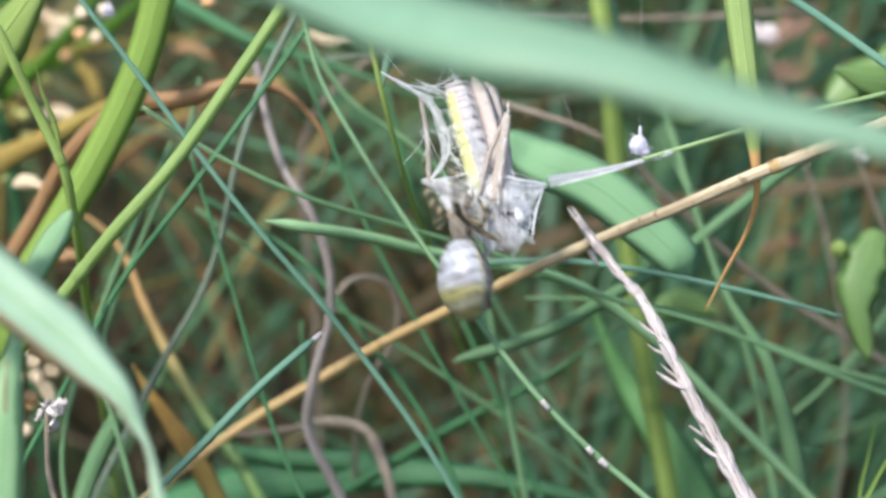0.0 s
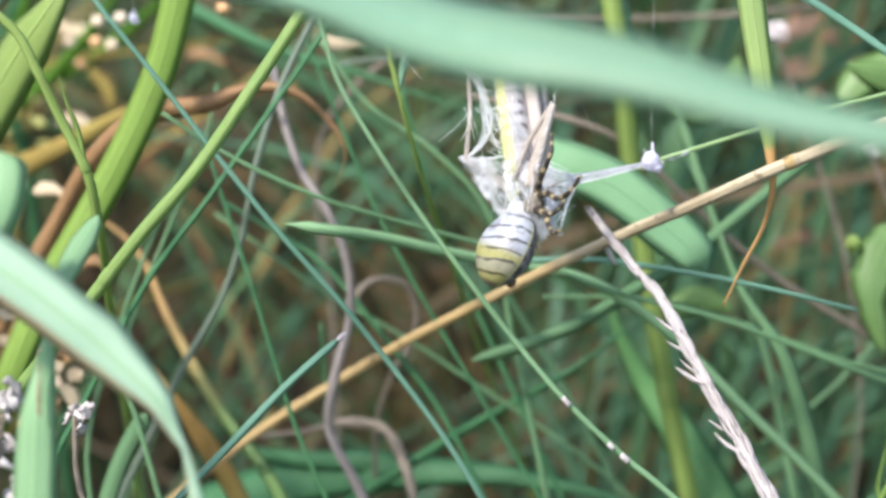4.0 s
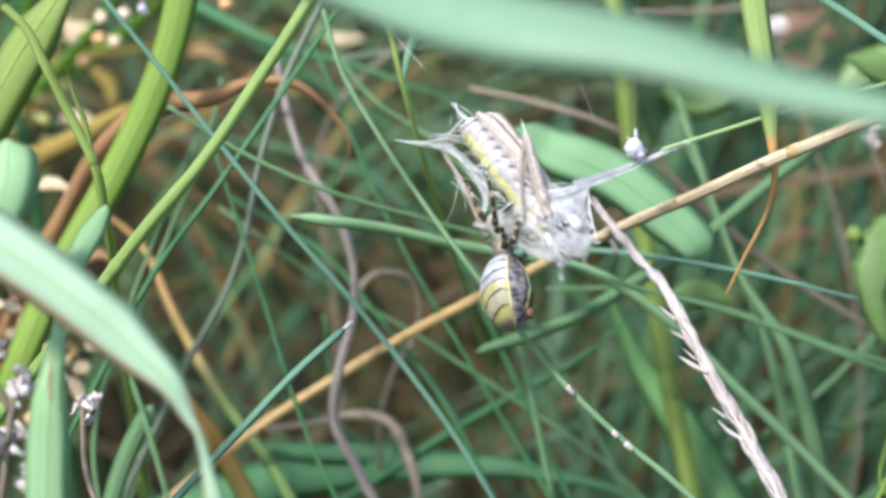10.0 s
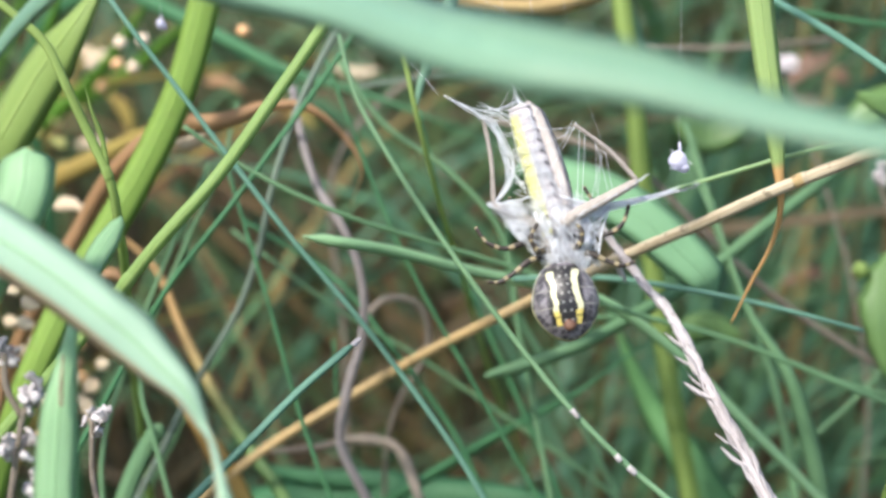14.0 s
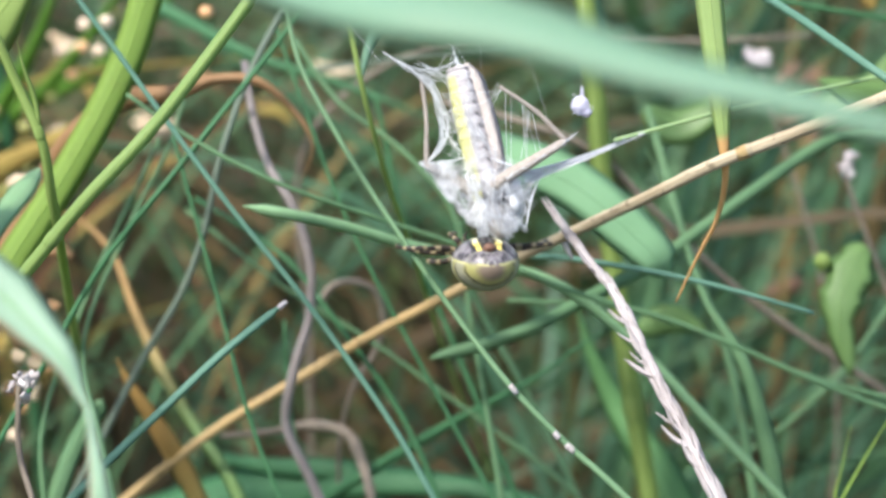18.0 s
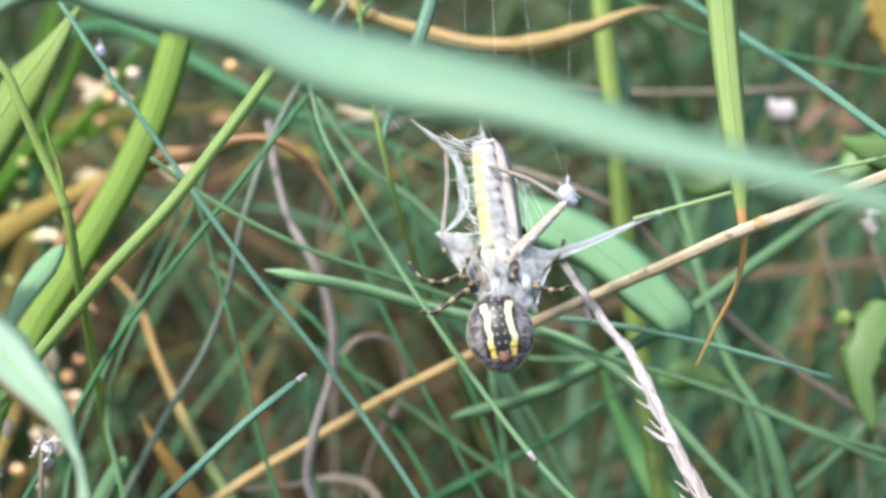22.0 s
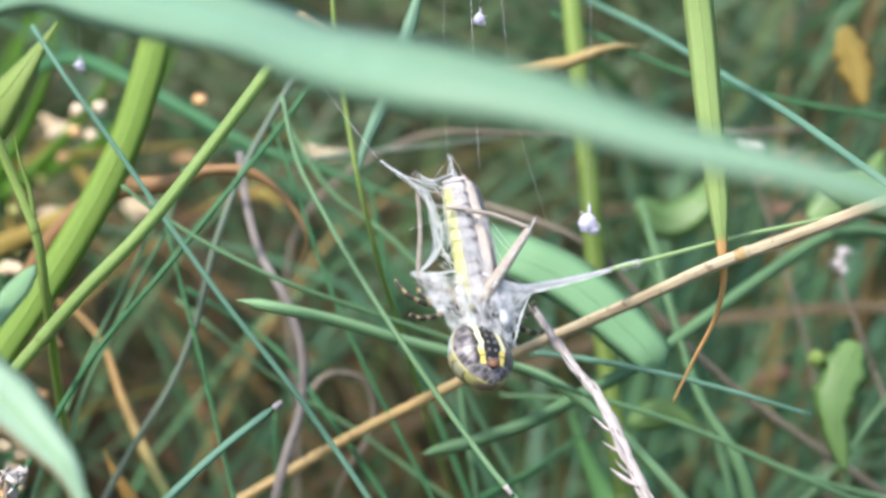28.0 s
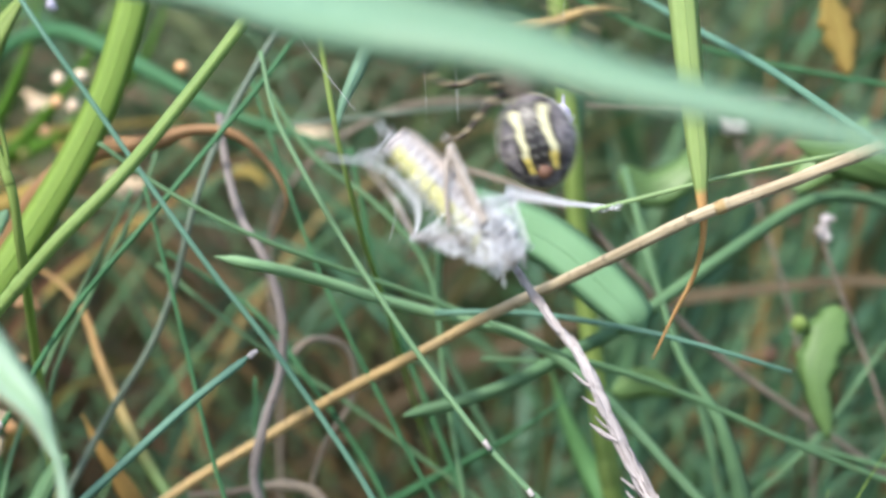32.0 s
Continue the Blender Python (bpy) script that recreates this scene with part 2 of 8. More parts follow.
STRAW = dry_material("straw", (0.58, 0.49, 0.34), (0.24, 0.18, 0.10), stretch=3.0, spots=0.6, lower=(0.46, 0.31, 0.12))
PURPLE = dry_material("purplish_dead_stem", (0.34, 0.30, 0.285), (0.18, 0.15, 0.14))
CHAFF = dry_material("seed_head_chaff", (0.79, 0.73, 0.72), (0.42, 0.36, 0.35), spots=0.3)
BEIGE = dry_material("beige_dead_leaf", (0.31, 0.26, 0.20), (0.17, 0.13, 0.10))
# Pale tone for the scraps: the brightness of sun spots put into colour
ACCENT = dry_material("sun_spot_leaf", (0.78, 0.66, 0.46), (0.55, 0.38, 0.22), spots=0.2)
# Near-white and orange bead colours that carry the glow of sun glints
GLINT = plain_material("pale_sun_spot", (0.95, 0.80, 0.62), (0.80, 0.58, 0.38), 300.0, 0.3, 0.6)
GLINT_WARM = plain_material("orange_sun_spot", (0.90, 0.55, 0.28), (0.70, 0.36, 0.14), 300.0, 0.3, 0.6)
PETAL = dry_material("withered_petal", (0.80, 0.75, 0.75), (0.56, 0.48, 0.46), spots=0.3)
WHITE_SILK = silk_material("dense_silk", 0.84, (0.88, 0.89, 0.92))
TUFT_SILK = silk_material("lilac_silk", 0.9, (0.74, 0.72, 0.84))
MID_SILK = silk_material("silk_band", 0.55)
BAND_SILK = pulled_silk_material("pulled_silk", 0.43)
CORD_SILK = pulled_silk_material("silk_cord", 0.66)
THREAD = plain_material("silk_thread", (0.88, 0.89, 0.92), (0.74, 0.76, 0.80), 900.0, 0.4)
LITTER = soil_material()
MEADOW = leaf_material("meadow_grass", (0.13, 0.20, 0.075), (0.042, 0.07, 0.027), 0.5, 0.3, 3.0, island=1.0)
LUSH = leaf_material("lush_grass", (0.16, 0.32, 0.16), (0.06, 0.15, 0.08), 0.5, 0.35, 4.0, island=0.8, gloss=0.3)
YELLOWED = leaf_material("yellowed_leaf", (0.52, 0.44, 0.12), (0.36, 0.24, 0.07), 0.6, 0.35, 6.0, blotch=0.5, gloss=0.2)
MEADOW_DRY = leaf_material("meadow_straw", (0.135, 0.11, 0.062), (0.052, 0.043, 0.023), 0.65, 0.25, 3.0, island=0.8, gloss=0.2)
PALE_STRAW = leaf_material("pale_straw", (0.36, 0.29, 0.18), (0.20, 0.15, 0.09), 0.65, 0.25, 3.0, island=0.7, gloss=0.2)
RUST_GRASS = leaf_material("rusty_grass", (0.28, 0.19, 0.085), (0.13, 0.085, 0.036), 0.6, 0.3, 3.0, island=0.8, gloss=0.2)
GOLDEN = leaf_material("golden_leaf", (0.36, 0.40, 0.14), (0.25, 0.28, 0.09), 0.55, 0.35, 6.0, dry=(0.52, 0.33, 0.11), dry_from=0.45, dry_to=0.85, blotch=0.3, gloss=0.2)
# Bright yellow-green of blurred sun discs, given to chips and beads as colour
YELLOW_GLINT = leaf_material("yellow_sun_spot", (0.66, 0.66, 0.26), (0.5, 0.5, 0.16), 0.4, 0.4, 3.0)
BROADLEAF = leaf_material("broad_leaf", (0.27, 0.44, 0.15), (0.19, 0.34, 0.10), 0.45, 0.35, 5.0, island=0.5)


# ---- mesh helpers ----
VIEW = np.array((0.0, 0.96, -0.26))


def spline(points, steps):
    """Points along a smooth curve through the given ones."""
    p = np.array(points, float)
    d = np.maximum(np.linalg.norm(np.diff(p, axis=0), axis=1), 1e-9)
    slope = np.diff(p, axis=0) / d[:, None]
    m = np.empty_like(p)
    m[0], m[-1] = slope[0], slope[-1]
    for i in range(1, len(p) - 1):
        m[i] = (slope[i] * d[i - 1] + slope[i - 1] * d[i]) / (d[i] + d[i - 1])
    out = []
    for i in range(len(p) - 1):
        for k in range(steps):
            u = k / steps
            out.append((2 * u**3 - 3 * u**2 + 1) * p[i] + (u**3 - 2 * u**2 + u) * d[i] * m[i] + (3 * u**2 - 2 * u**3) * p[i + 1] + (u**3 - u**2) * d[i] * m[i + 1])
    out.append(p[-1])
    return np.array(out)


def unit(v):
    return v / (np.linalg.norm(v) + 1e-12)


class Shape:
    """Collects rings of points into one mesh, with UVs: across 0 to 1, along 0 to 1."""

    def __init__(self):
        self.verts, self.faces, self.uvs = [], [], []

    def loft(self, rings, closed=True, caps=True):
        base, m, count = len(self.verts), len(rings[0]), len(rings)
        for ring in rings:
            self.verts.extend(tuple(v) for v in ring)
        span = m if closed else m - 1
        for i in range(count - 1):
            for j in range(span):
                k = (j + 1) % m
                self.faces.append((base + i * m + j, base + i * m + k, base + (i + 1) * m + k, base + (i + 1) * m + j))
                a, b, c, d = j / span, (j + 1) / span, i / (count - 1), (i + 1) / (count - 1)
                self.uvs.extend(((a, c), (b, c), (b, d), (a, d)))
        if closed and caps:
            self.faces.append(tuple(base + j for j in reversed(range(m))))
            self.faces.append(tuple(base + (count - 1) * m + j for j in range(m)))
            self.uvs.extend([(0.5, 0.0)] * m + [(0.5, 1.0)] * m)

    def ribbon(self, points, width, steps=5, twist=(0, 0), fold=0.18, thick=0.00018, thin=False, ripple=0.0, phase=0.0):
        """A leaf blade along points; width(s) is its full width at s from 0 to 1."""
        c = spline(points, steps)
        tangents = np.gradient(c, axis=0)
        rings = []
        for i, (p, t) in enumerate(zip(c, tangents)):
            s = i / (len(c) - 1)
            t = unit(t)
            side = unit(np.cross(t, VIEW))
            face = np.cross(side, t)
            a = radians(twist[0] + (twist[1] - twist[0]) * s)
            side, face = side * math.cos(a) + face * math.sin(a), face * math.cos(a) - side * math.sin(a)
            w = max(width(s), 1e-5) / 2
            w *= 1 + ripple * math.sin(23 * s + phase) + 0.6 * ripple * math.sin(57 * s + 2 * phase)
            if thin:
                ring = [p + side * w * u + face * fold * w * abs(u) for u in (-1, 0, 1)]
            else:
                ring = [p + side * w * u + face * fold * w * abs(u) for u in (-1, -0.5, 0, 0.5, 1)]
                ring += [p + side * w * u + face * (fold * w * abs(u) - thick) for u in (0.5, 0, -0.5)]
            rings.append(ring)
        if thin:
            self.loft(rings, closed=False)
        else:
            self.loft(rings)

    def tube(self, points, radius, steps=5, sides=8, lumps=0.0):
        c = spline(points, steps) if steps > 1 else np.array(points, float)
        tangents = np.gradient(c, axis=0)
        rings = []
        ref = np.array((0.31, 0.9, 0.3))
        for i, (p, t) in enumerate(zip(c, tangents)):
            s = i / (len(c) - 1)
            t = unit(t)
            a = unit(np.cross(t, ref))
            b = np.cross(t, a)
            r = radius(s) if callable(radius) else radius
            ring = []
            for k in range(sides):
                q = 2 * math.pi * k / sides
                rr = r * (1 + lumps * noise.noise(Vector(p * 900) + Vector((k, 0, 0))))
                ring.append(p + (a * math.cos(q) + b * math.sin(q)) * rr)
            rings.append(ring)
        self.loft(rings)

    def blob(self, centre, size, rows=12, cols=16, warp=0.0, seed=0.0, axes=None):
        """A closed ovoid with the given half sizes, roughened by warp."""
        rings = []
        m = axes if axes is not None else np.eye(3)
        for i in range(rows + 1):
            lat = -math.pi / 2 + math.pi * (0.02 + 0.96 * i / rows)
            ring = []
            for j in range(cols):
                lon = 2 * math.pi * j / cols
                d = np.array((math.cos(lat) * math.cos(lon), math.cos(lat) * math.sin(lon), math.sin(lat)))
                k = 1 + warp * noise.noise(Vector(d * 2.3) + Vector((seed, 0, 0)))
                ring.append(np.array(centre) + m @ (d * np.array(size) * k))
            rings.append(ring)
        self.loft(rings)

    def mesh(self, name, material, smooth=True):
        data = bpy.data.meshes.new(name)
        data.from_pydata(self.verts, [], self.faces)
        layer = data.uv_layers.new(name="UVMap")
        layer.data.foreach_set("uv", np.array(self.uvs, float).ravel())
        data.materials.append(material)
        data.polygons.foreach_set("use_smooth", [smooth] * len(data.polygons))
        data.update()
        return data


def thing(name, shape, material, label, category, group="", kind=""):
    return tagged(new(name, shape.mesh(name, material)), label, category, group, kind)


def part(name, shape, material, parent, label="", smooth=True):
    ob = new(name, shape.mesh(name, material, smooth))
    ob.parent = parent
    if label:
        tagged(ob, label)
    return ob


def blade(name, points, width, material, label, category="grass", tip=0.25, root=0.7, round_tip=False, group="", widths=(), rib=True, late=False, **ribbon):
    """One leaf blade from its root to its tip, width in metres."""

    def profile(s):
        grow = root + (1 - root) * min(1, s / 0.4)
        end = (1 - s) / tip
        return width * grow * (1.0 if end > 1 else (math.sqrt(max(0, 1 - (1 - end) ** 2)) if round_tip else max(0.06, end)))

    if widths:
        rest = len(points) - len(widths)
        known = list(widths) + [widths[-1]] * rest if late else [widths[0]] * rest + list(widths)
        at = np.linspace(0, 1, len(known))

        def profile(s):
            return 0.001 * float(np.interp(s, at, known))

    shape = Shape()
    shape.ribbon(points, profile, **ribbon)
    ob = thing(name, shape, material, label, category, group)
    if (width > 0.0016 or widths) and rib:
        vein = Shape()
        c = spline(points, 6)
        vein.tube(c - VIEW * 0.00012, lambda s: min(0.00016, 0.06 * profile(s)) + 0.00002, steps=1, sides=6)
        part("midrib", vein, material if rib is True else rib, ob)
    return ob


def stem(name, points, width, material, label, category="grass", taper=0.75, group="", steps=6, nodes=(), lumps=0.06):
    """One round stalk from its root to its tip; nodes: places along it that swell."""

    def radius(s):
        return width / 2 * (1 - (1 - taper) * s)

    shape = Shape()
    shape.tube(points, radius, steps=steps, lumps=lumps)
    ob = thing(name, shape, material, label, category, group)
    c = spline(points, steps)
    for k in nodes:
        i = min(len(c) - 3, max(2, int(k * (len(c) - 1))))
        joint = Shape()
        along = unit(c[i + 1] - c[i - 1]) * width * 0.55
        joint.tube([c[i] - along, c[i] - along * 0.3, c[i] + along * 0.3, c[i] + along], lambda s: width / 2 * (1 - (1 - taper) * k) * (1.02 + 0.10 * math.sin(math.pi * s)), steps=3, sides=10)
        part("stalk_node", joint, material, ob)
    return ob


# ---- ground and the meadow behind ----
def build_ground():
    shape = Shape()
    ys = [-40, -8, -2, -1, -0.5] + [i * 0.05 for i in range(-8, 41)] + [2.5, 4, 8, 20, 60, 200]
    xs = [-200, -60, -15, -5, -2] + [i * 0.06 for i in range(-25, 26)] + [2, 5, 15, 60, 200]
    rings = [[(x, y, 0.012 * noise.noise(Vector((x * 9, y * 9, 0))) + 0.006 * noise.noise(Vector((x * 31, y * 31, 3)))) for x in xs] for y in ys]
    shape.loft(rings, closed=False)
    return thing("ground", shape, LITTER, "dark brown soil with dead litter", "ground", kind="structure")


def field(name, count, near, far, tall, wide, lean, material, label, seed, spare=None, half=0.36, margin=0.1, across=(-1, 1)):
    """Many blades that nobody could count, rooted in the ground between two distances."""
    rng = random.Random(seed)
    shape = Shape()
    made = 0
    while made < count:
        y = near + (far - near) * rng.random() ** 1.3
        x = rng.uniform(*across) * (half * (y + 0.22) + margin)
        h = rng.uniform(*tall)
        a = rng.uniform(0, 6.283)
        d = np.array((math.cos(a) * 1.3, math.sin(a) * 0.8, 0.0)) * h * rng.uniform(*lean)
        if across[0] > 0:
            d[0] = abs(d[0])
        p = np.array((x, y, -0.003))
        if spare and spare(x + d[0] * 0.5, y + d[1] * 0.5, h):
            if rng.random() < 0.88:
                made += 1
                continue
        droop = rng.uniform(0.0, 0.5)
        points = [p, p + d * 0.25 + (0, 0, 0.45 * h), p + d * 0.65 + (0, 0, 0.82 * h), p + d * 1.15 + (0, 0, h * (1 - 0.25 * droop))]
        w = rng.uniform(*wide)
        shape.ribbon(points, lambda s: w * min(1, 0.5 + s) * min(1, (1.03 - s) / 0.45), steps=3, twist=(rng.uniform(-70, 70), rng.uniform(-70, 70)), fold=0.25, thin=True)
        made += 1
    return thing(name, shape, material, label, "grass", kind="stuff")


build_ground()


def hollow(x, y, h):
    return -0.2 < x < 0.06 and y < 0.7


field("meadow_grass", 110, 0.32, 0.5, (0.24, 0.42), (0.0016, 0.0042), (0.1, 0.75), MEADOW, "loose green grass blades behind the web", 11, hollow)
field("meadow_grass", 800, 0.36, 0.9, (0.22, 0.46), (0.002, 0.007), (0.1, 1.1), MEADOW, "dense green meadow grass", 12, hollow)
field("meadow_grass", 1300, 0.9, 2.8, (0.2, 0.5), (0.004, 0.011), (0.05, 0.6), MEADOW, "distant green meadow grass", 13)
field("lush_grass", 210, 0.22, 0.5, (0.24, 0.4), (0.0018, 0.0055), (0.2, 1.2), LUSH, "green grass blades crossing in the undergrowth", 19, hollow, across=(0.1, 1.1))
field("bright_grass", 110, 0.3, 0.7, (0.36, 0.52), (0.003, 0.008), (0.05, 0.5), RICH, "sunlit bright green grass leaves", 17, across=(-1.3, -0.7))
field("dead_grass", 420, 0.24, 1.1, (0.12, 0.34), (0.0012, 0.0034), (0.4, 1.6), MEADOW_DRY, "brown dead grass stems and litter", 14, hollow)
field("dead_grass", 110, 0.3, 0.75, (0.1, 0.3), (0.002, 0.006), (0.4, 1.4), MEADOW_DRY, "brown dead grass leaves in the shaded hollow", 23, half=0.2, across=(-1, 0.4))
field("crossing_grass", 28, 0.15, 0.4, (0.24, 0.38), (0.0010, 0.0026), (0.2, 0.9), LUSH, "green and bluish grass stems crossing in the undergrowth", 61, half=0.34, margin=0.05)
field("crossing_grass", 45, 0.1, 0.32, (0.2, 0.32), (0.0009, 0.0024), (0.3, 1.0), LUSH, "green grass stems crossing low in the undergrowth", 64, half=0.36, margin=0.05)
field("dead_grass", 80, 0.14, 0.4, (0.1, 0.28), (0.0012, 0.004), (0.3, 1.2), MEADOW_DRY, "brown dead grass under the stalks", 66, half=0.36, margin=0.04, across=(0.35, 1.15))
field("rusty_grass", 55, 0.2, 0.5, (0.16, 0.32), (0.0012, 0.0036), (0.3, 1.0), RUST_GRASS, "orange brown dead grass leaves and stems", 67, half=0.34, margin=0.04)
field("brown_stalks", 34, 0.16, 0.42, (0.3, 0.46), (0.0012, 0.0032), (0.02, 0.25), RUST_GRASS, "upright brown dead grass stalks", 91, half=0.34, margin=0.03, across=(0.6, 1.15))
field("golden_grass", 24, 0.14, 0.4, (0.26, 0.40), (0.002, 0.005), (0.1, 0.6), YELLOWED, "yellowing grass leaves in the sun", 71, across=(-1.2, -0.5))
field("fine_grass", 90, 0.14, 0.36, (0.24, 0.36), (0.0006, 0.0015), (0.1, 0.7), LUSH, "fine green grass stems in the undergrowth", 83, half=0.34, margin=0.05, across=(0.25, 1.2))
field("dry_straw", 340, 0.45, 1.5, (0.2, 0.44), (0.0010, 0.0028), (0.4, 1.5), PALE_STRAW, "pale dry straws among the grass", 29, hollow, across=(-1.1, 1.1))


def surround(name, count, reach, tall, wide, material, label, seed):
    """The meadow all round: beside, behind and beyond the spot, which stays open for the camera."""
    rng = random.Random(seed)
    shape = Shape()
    made = 0
    while made < count:
        r = reach * rng.random() ** 0.7
        a = rng.uniform(0, 6.283)
        x, y = r * math.cos(a), r * math.sin(a)
        h = rng.uniform(*tall)
        if math.hypot(x, y + 0.2) < 0.42 or (y > -0.3 and abs(x) < 0.38 * (y + 0.3) + 0.1 and y < 2.4):
            continue
        b = rng.uniform(0, 6.283)
        d = np.array((math.cos(b), math.sin(b), 0.0)) * h * rng.uniform(0.1, 0.5)
        p = np.array((x, y, -0.003))
        w = rng.uniform(*wide)
        shape.ribbon([p, p + d * 0.3 + (0, 0, 0.5 * h), p + d + (0, 0, 0.95 * h)], lambda s: w * min(1, 0.5 + s) * min(1, (1.03 - s) / 0.5), steps=2, twist=(rng.uniform(-90, 90), rng.uniform(-90, 90)), fold=0.25, thin=True)
        made += 1
    return thing(name, shape, material, label, "grass", kind="stuff")


surround("meadow_grass", 3800, 3.4, (0.14, 0.36), (0.003, 0.010), MEADOW, "green meadow grass all round", 41)
surround("dead_grass", 900, 3.2, (0.08, 0.24), (0.002, 0.006), MEADOW_DRY, "brown dead grass all round", 43)
surround("bright_grass", 350, 2.6, (0.2, 0.4), (0.003, 0.008), FRESH, "bright green grass leaves scattered round", 47)


def litter_field():
    """Curled dead leaves and broken straw on the ground."""
    rng = random.Random(5)
    shape = Shape()
    for _ in range(260):
        y = 0.12 + 1.5 * rng.random() ** 1.4
        x = rng.uniform(-1, 1) * (0.4 * (y + 0.22) + 0.06)
        a = rng.uniform(0, 6.283)
        length = rng.uniform(0.02, 0.07)
        d = np.array((math.cos(a), math.sin(a), 0)) * length
        z = rng.uniform(0.004, 0.05)
        p = np.array((x, y, z))
        w = rng.uniform(0.003, 0.016)
        shape.ribbon([p, p + d * 0.5 + (0, 0, rng.uniform(-0.002, 0.02)), p + d], lambda s: w * math.sin(math.pi * (0.06 + 0.88 * s)), steps=3, twist=(rng.uniform(0, 180), rng.uniform(0, 180)), thin=True)
    return thing("leaf_litter", shape, MEADOW_DRY, "brown curled dead leaves on the soil", "litter", kind="stuff")


litter_field()

# ---- foreground leaves ----
MINT_LEAF = blade("grass_leaf", [(-0.0659, -0.0552, 0.3110), (-0.0564, -0.0572, 0.3255), (-0.0496, -0.0604, 0.3342), (-0.0437, -0.0644, 0.3398), (-0.0392, -0.0669, 0.3428), (-0.0340, -0.0706, 0.3447), (-0.0271, -0.0769, 0.3446), (-0.0206, -0.0843, 0.3442), (-0.0145, -0.0927, 0.3436), (-0.0001, -0.1204, 0.3427), (0.0077, -0.1241, 0.3416), (0.0152, -0.1282, 0.3397), (0.0222, -0.1320, 0.3385), (0.0275, -0.1350, 0.3375), (0.0330, -0.1383, 0.3366), (0.0450, -0.1383, 0.3286), (0.0570, -0.1363, 0.2916), (0.0590, -0.1343, 0.1600), (0.0590, -0.1323, 0.0600), (0.0590, -0.1323, -0.0040)], 0.0094, MINT, "broad pale green grass leaf arching across the web", late=True, widths=(0.69, 1.46, 1.80, 2.33, 3.37, 5.42, 7.40, 8.15, 7.36, 6.32, 5.10, 3.56, 2.46, 1.82, 1.48, 1.57, 1.50, 1.00, 1.00, 1.00), twist=(24, 30), fold=0.12, ripple=0.015, steps=8)
BROWNED_LEAF = blade("grass_leaf", [(-0.0210, -0.0977, -0.0040), (-0.0210, -0.0977, 0.1029), (-0.0216, -0.0977, 0.2058), (-0.0232, -0.0977, 0.2588), (-0.0244, -0.0977, 0.2821), (-0.0250, -0.0977, 0.2947), (-0.0253, -0.0966, 0.2964), (-0.0258, -0.0950, 0.2981), (-0.0263, -0.0933, 0.2998), (-0.0269, -0.0918, 0.3011), (-0.0275, -0.0910, 0.3018), (-0.0291, -0.0895, 0.3046), (-0.0319, -0.0875, 0.3069), (-0.0346, -0.0856, 0.3090), (-0.0370, -0.0843, 0.3106), (-0.0400, -0.0824, 0.3125), (-0.0439, -0.0802, 0.3147), (-0.0491, -0.0770, 0.3172), (-0.0564, -0.0726, 0.3199), (-0.0650, -0.0682, 0.3223)], 0.0066, MINT_EDGED, "pale green grass leaf arching over, browned along one edge", widths=(3.00, 3.00, 3.00, 2.80, 2.40, 2.00, 1.55, 1.11, 0.76, 0.60, 1.03, 2.49, 4.05, 5.25, 5.46, 5.64, 5.97, 6.19, 6.17, 5.56), twist=(0, -8), fold=0.06, rib=SPLIT, ripple=0.02, steps=8)
SLIT_LEAF = blade("grass_leaf", [(-0.0438, -0.0937, -0.0040), (-0.0438, -0.0989, 0.1005), (-0.0438, -0.1028, 0.1791), (-0.0438, -0.1043, 0.2282), (-0.0440, -0.0951, 0.2575), (-0.0441, -0.0858, 0.2743), (-0.0442, -0.0795, 0.2881), (-0.0441, -0.0785, 0.2910), (-0.0438, -0.0773, 0.2948), (-0.0434, -0.0760, 0.2988), (-0.0430, -0.0739, 0.3019), (-0.0428, -0.0711, 0.3042), (-0.0428, -0.0685, 0.3057), (-0.0426, -0.0648, 0.3072), (-0.0419, -0.0600, 0.3090), (-0.0410, -0.0554, 0.3103), (-0.0403, -0.0519, 0.3113), (-0.0401, -0.0508, 0.3116)], 0.0050, SPLIT, "folded pale green grass leaf with a small slit", widths=(4.40, 4.40, 4.40, 4.40, 4.40, 4.40, 4.42, 4.42, 4.37, 3.74, 2.51, 1.50, 1.17, 1.55, 2.57, 2.75, 1.65, 0.51), fold=0.12, twist=(0, 0), steps=7)
blade("grass_leaf", [(-0.0719, -0.0808, -0.0040), (-0.0719, -0.0861, 0.1028), (-0.0719, -0.0901, 0.1814), (-0.0714, -0.0919, 0.2305), (-0.0667, -0.0877, 0.2605), (-0.0621, -0.0829, 0.2786), (-0.0590, -0.0796, 0.2897), (-0.0553, -0.0757, 0.3033), (-0.0502, -0.0727, 0.3136), (-0.0468, -0.0690, 0.3196), (-0.0467, -0.0657, 0.3235)], 0.0062, SPLIT, "pale green grass leaf with a blunt end", tip=0.05, root=0.6, round_tip=True, fold=0.1)

slit = Shape()
slit.tube([(-0.0429, -0.0745, 0.3038), (-0.0430, -0.0757, 0.3020), (-0.0430, -0.0769, 0.2999), (-0.0430, -0.0771, 0.2993)], lambda s: 0.00012 + 0.00007 * s, steps=4, sides=6, lumps=0.3)
part("slit", slit, RUSTY, SLIT_LEAF, "narrow brown-edged slit")

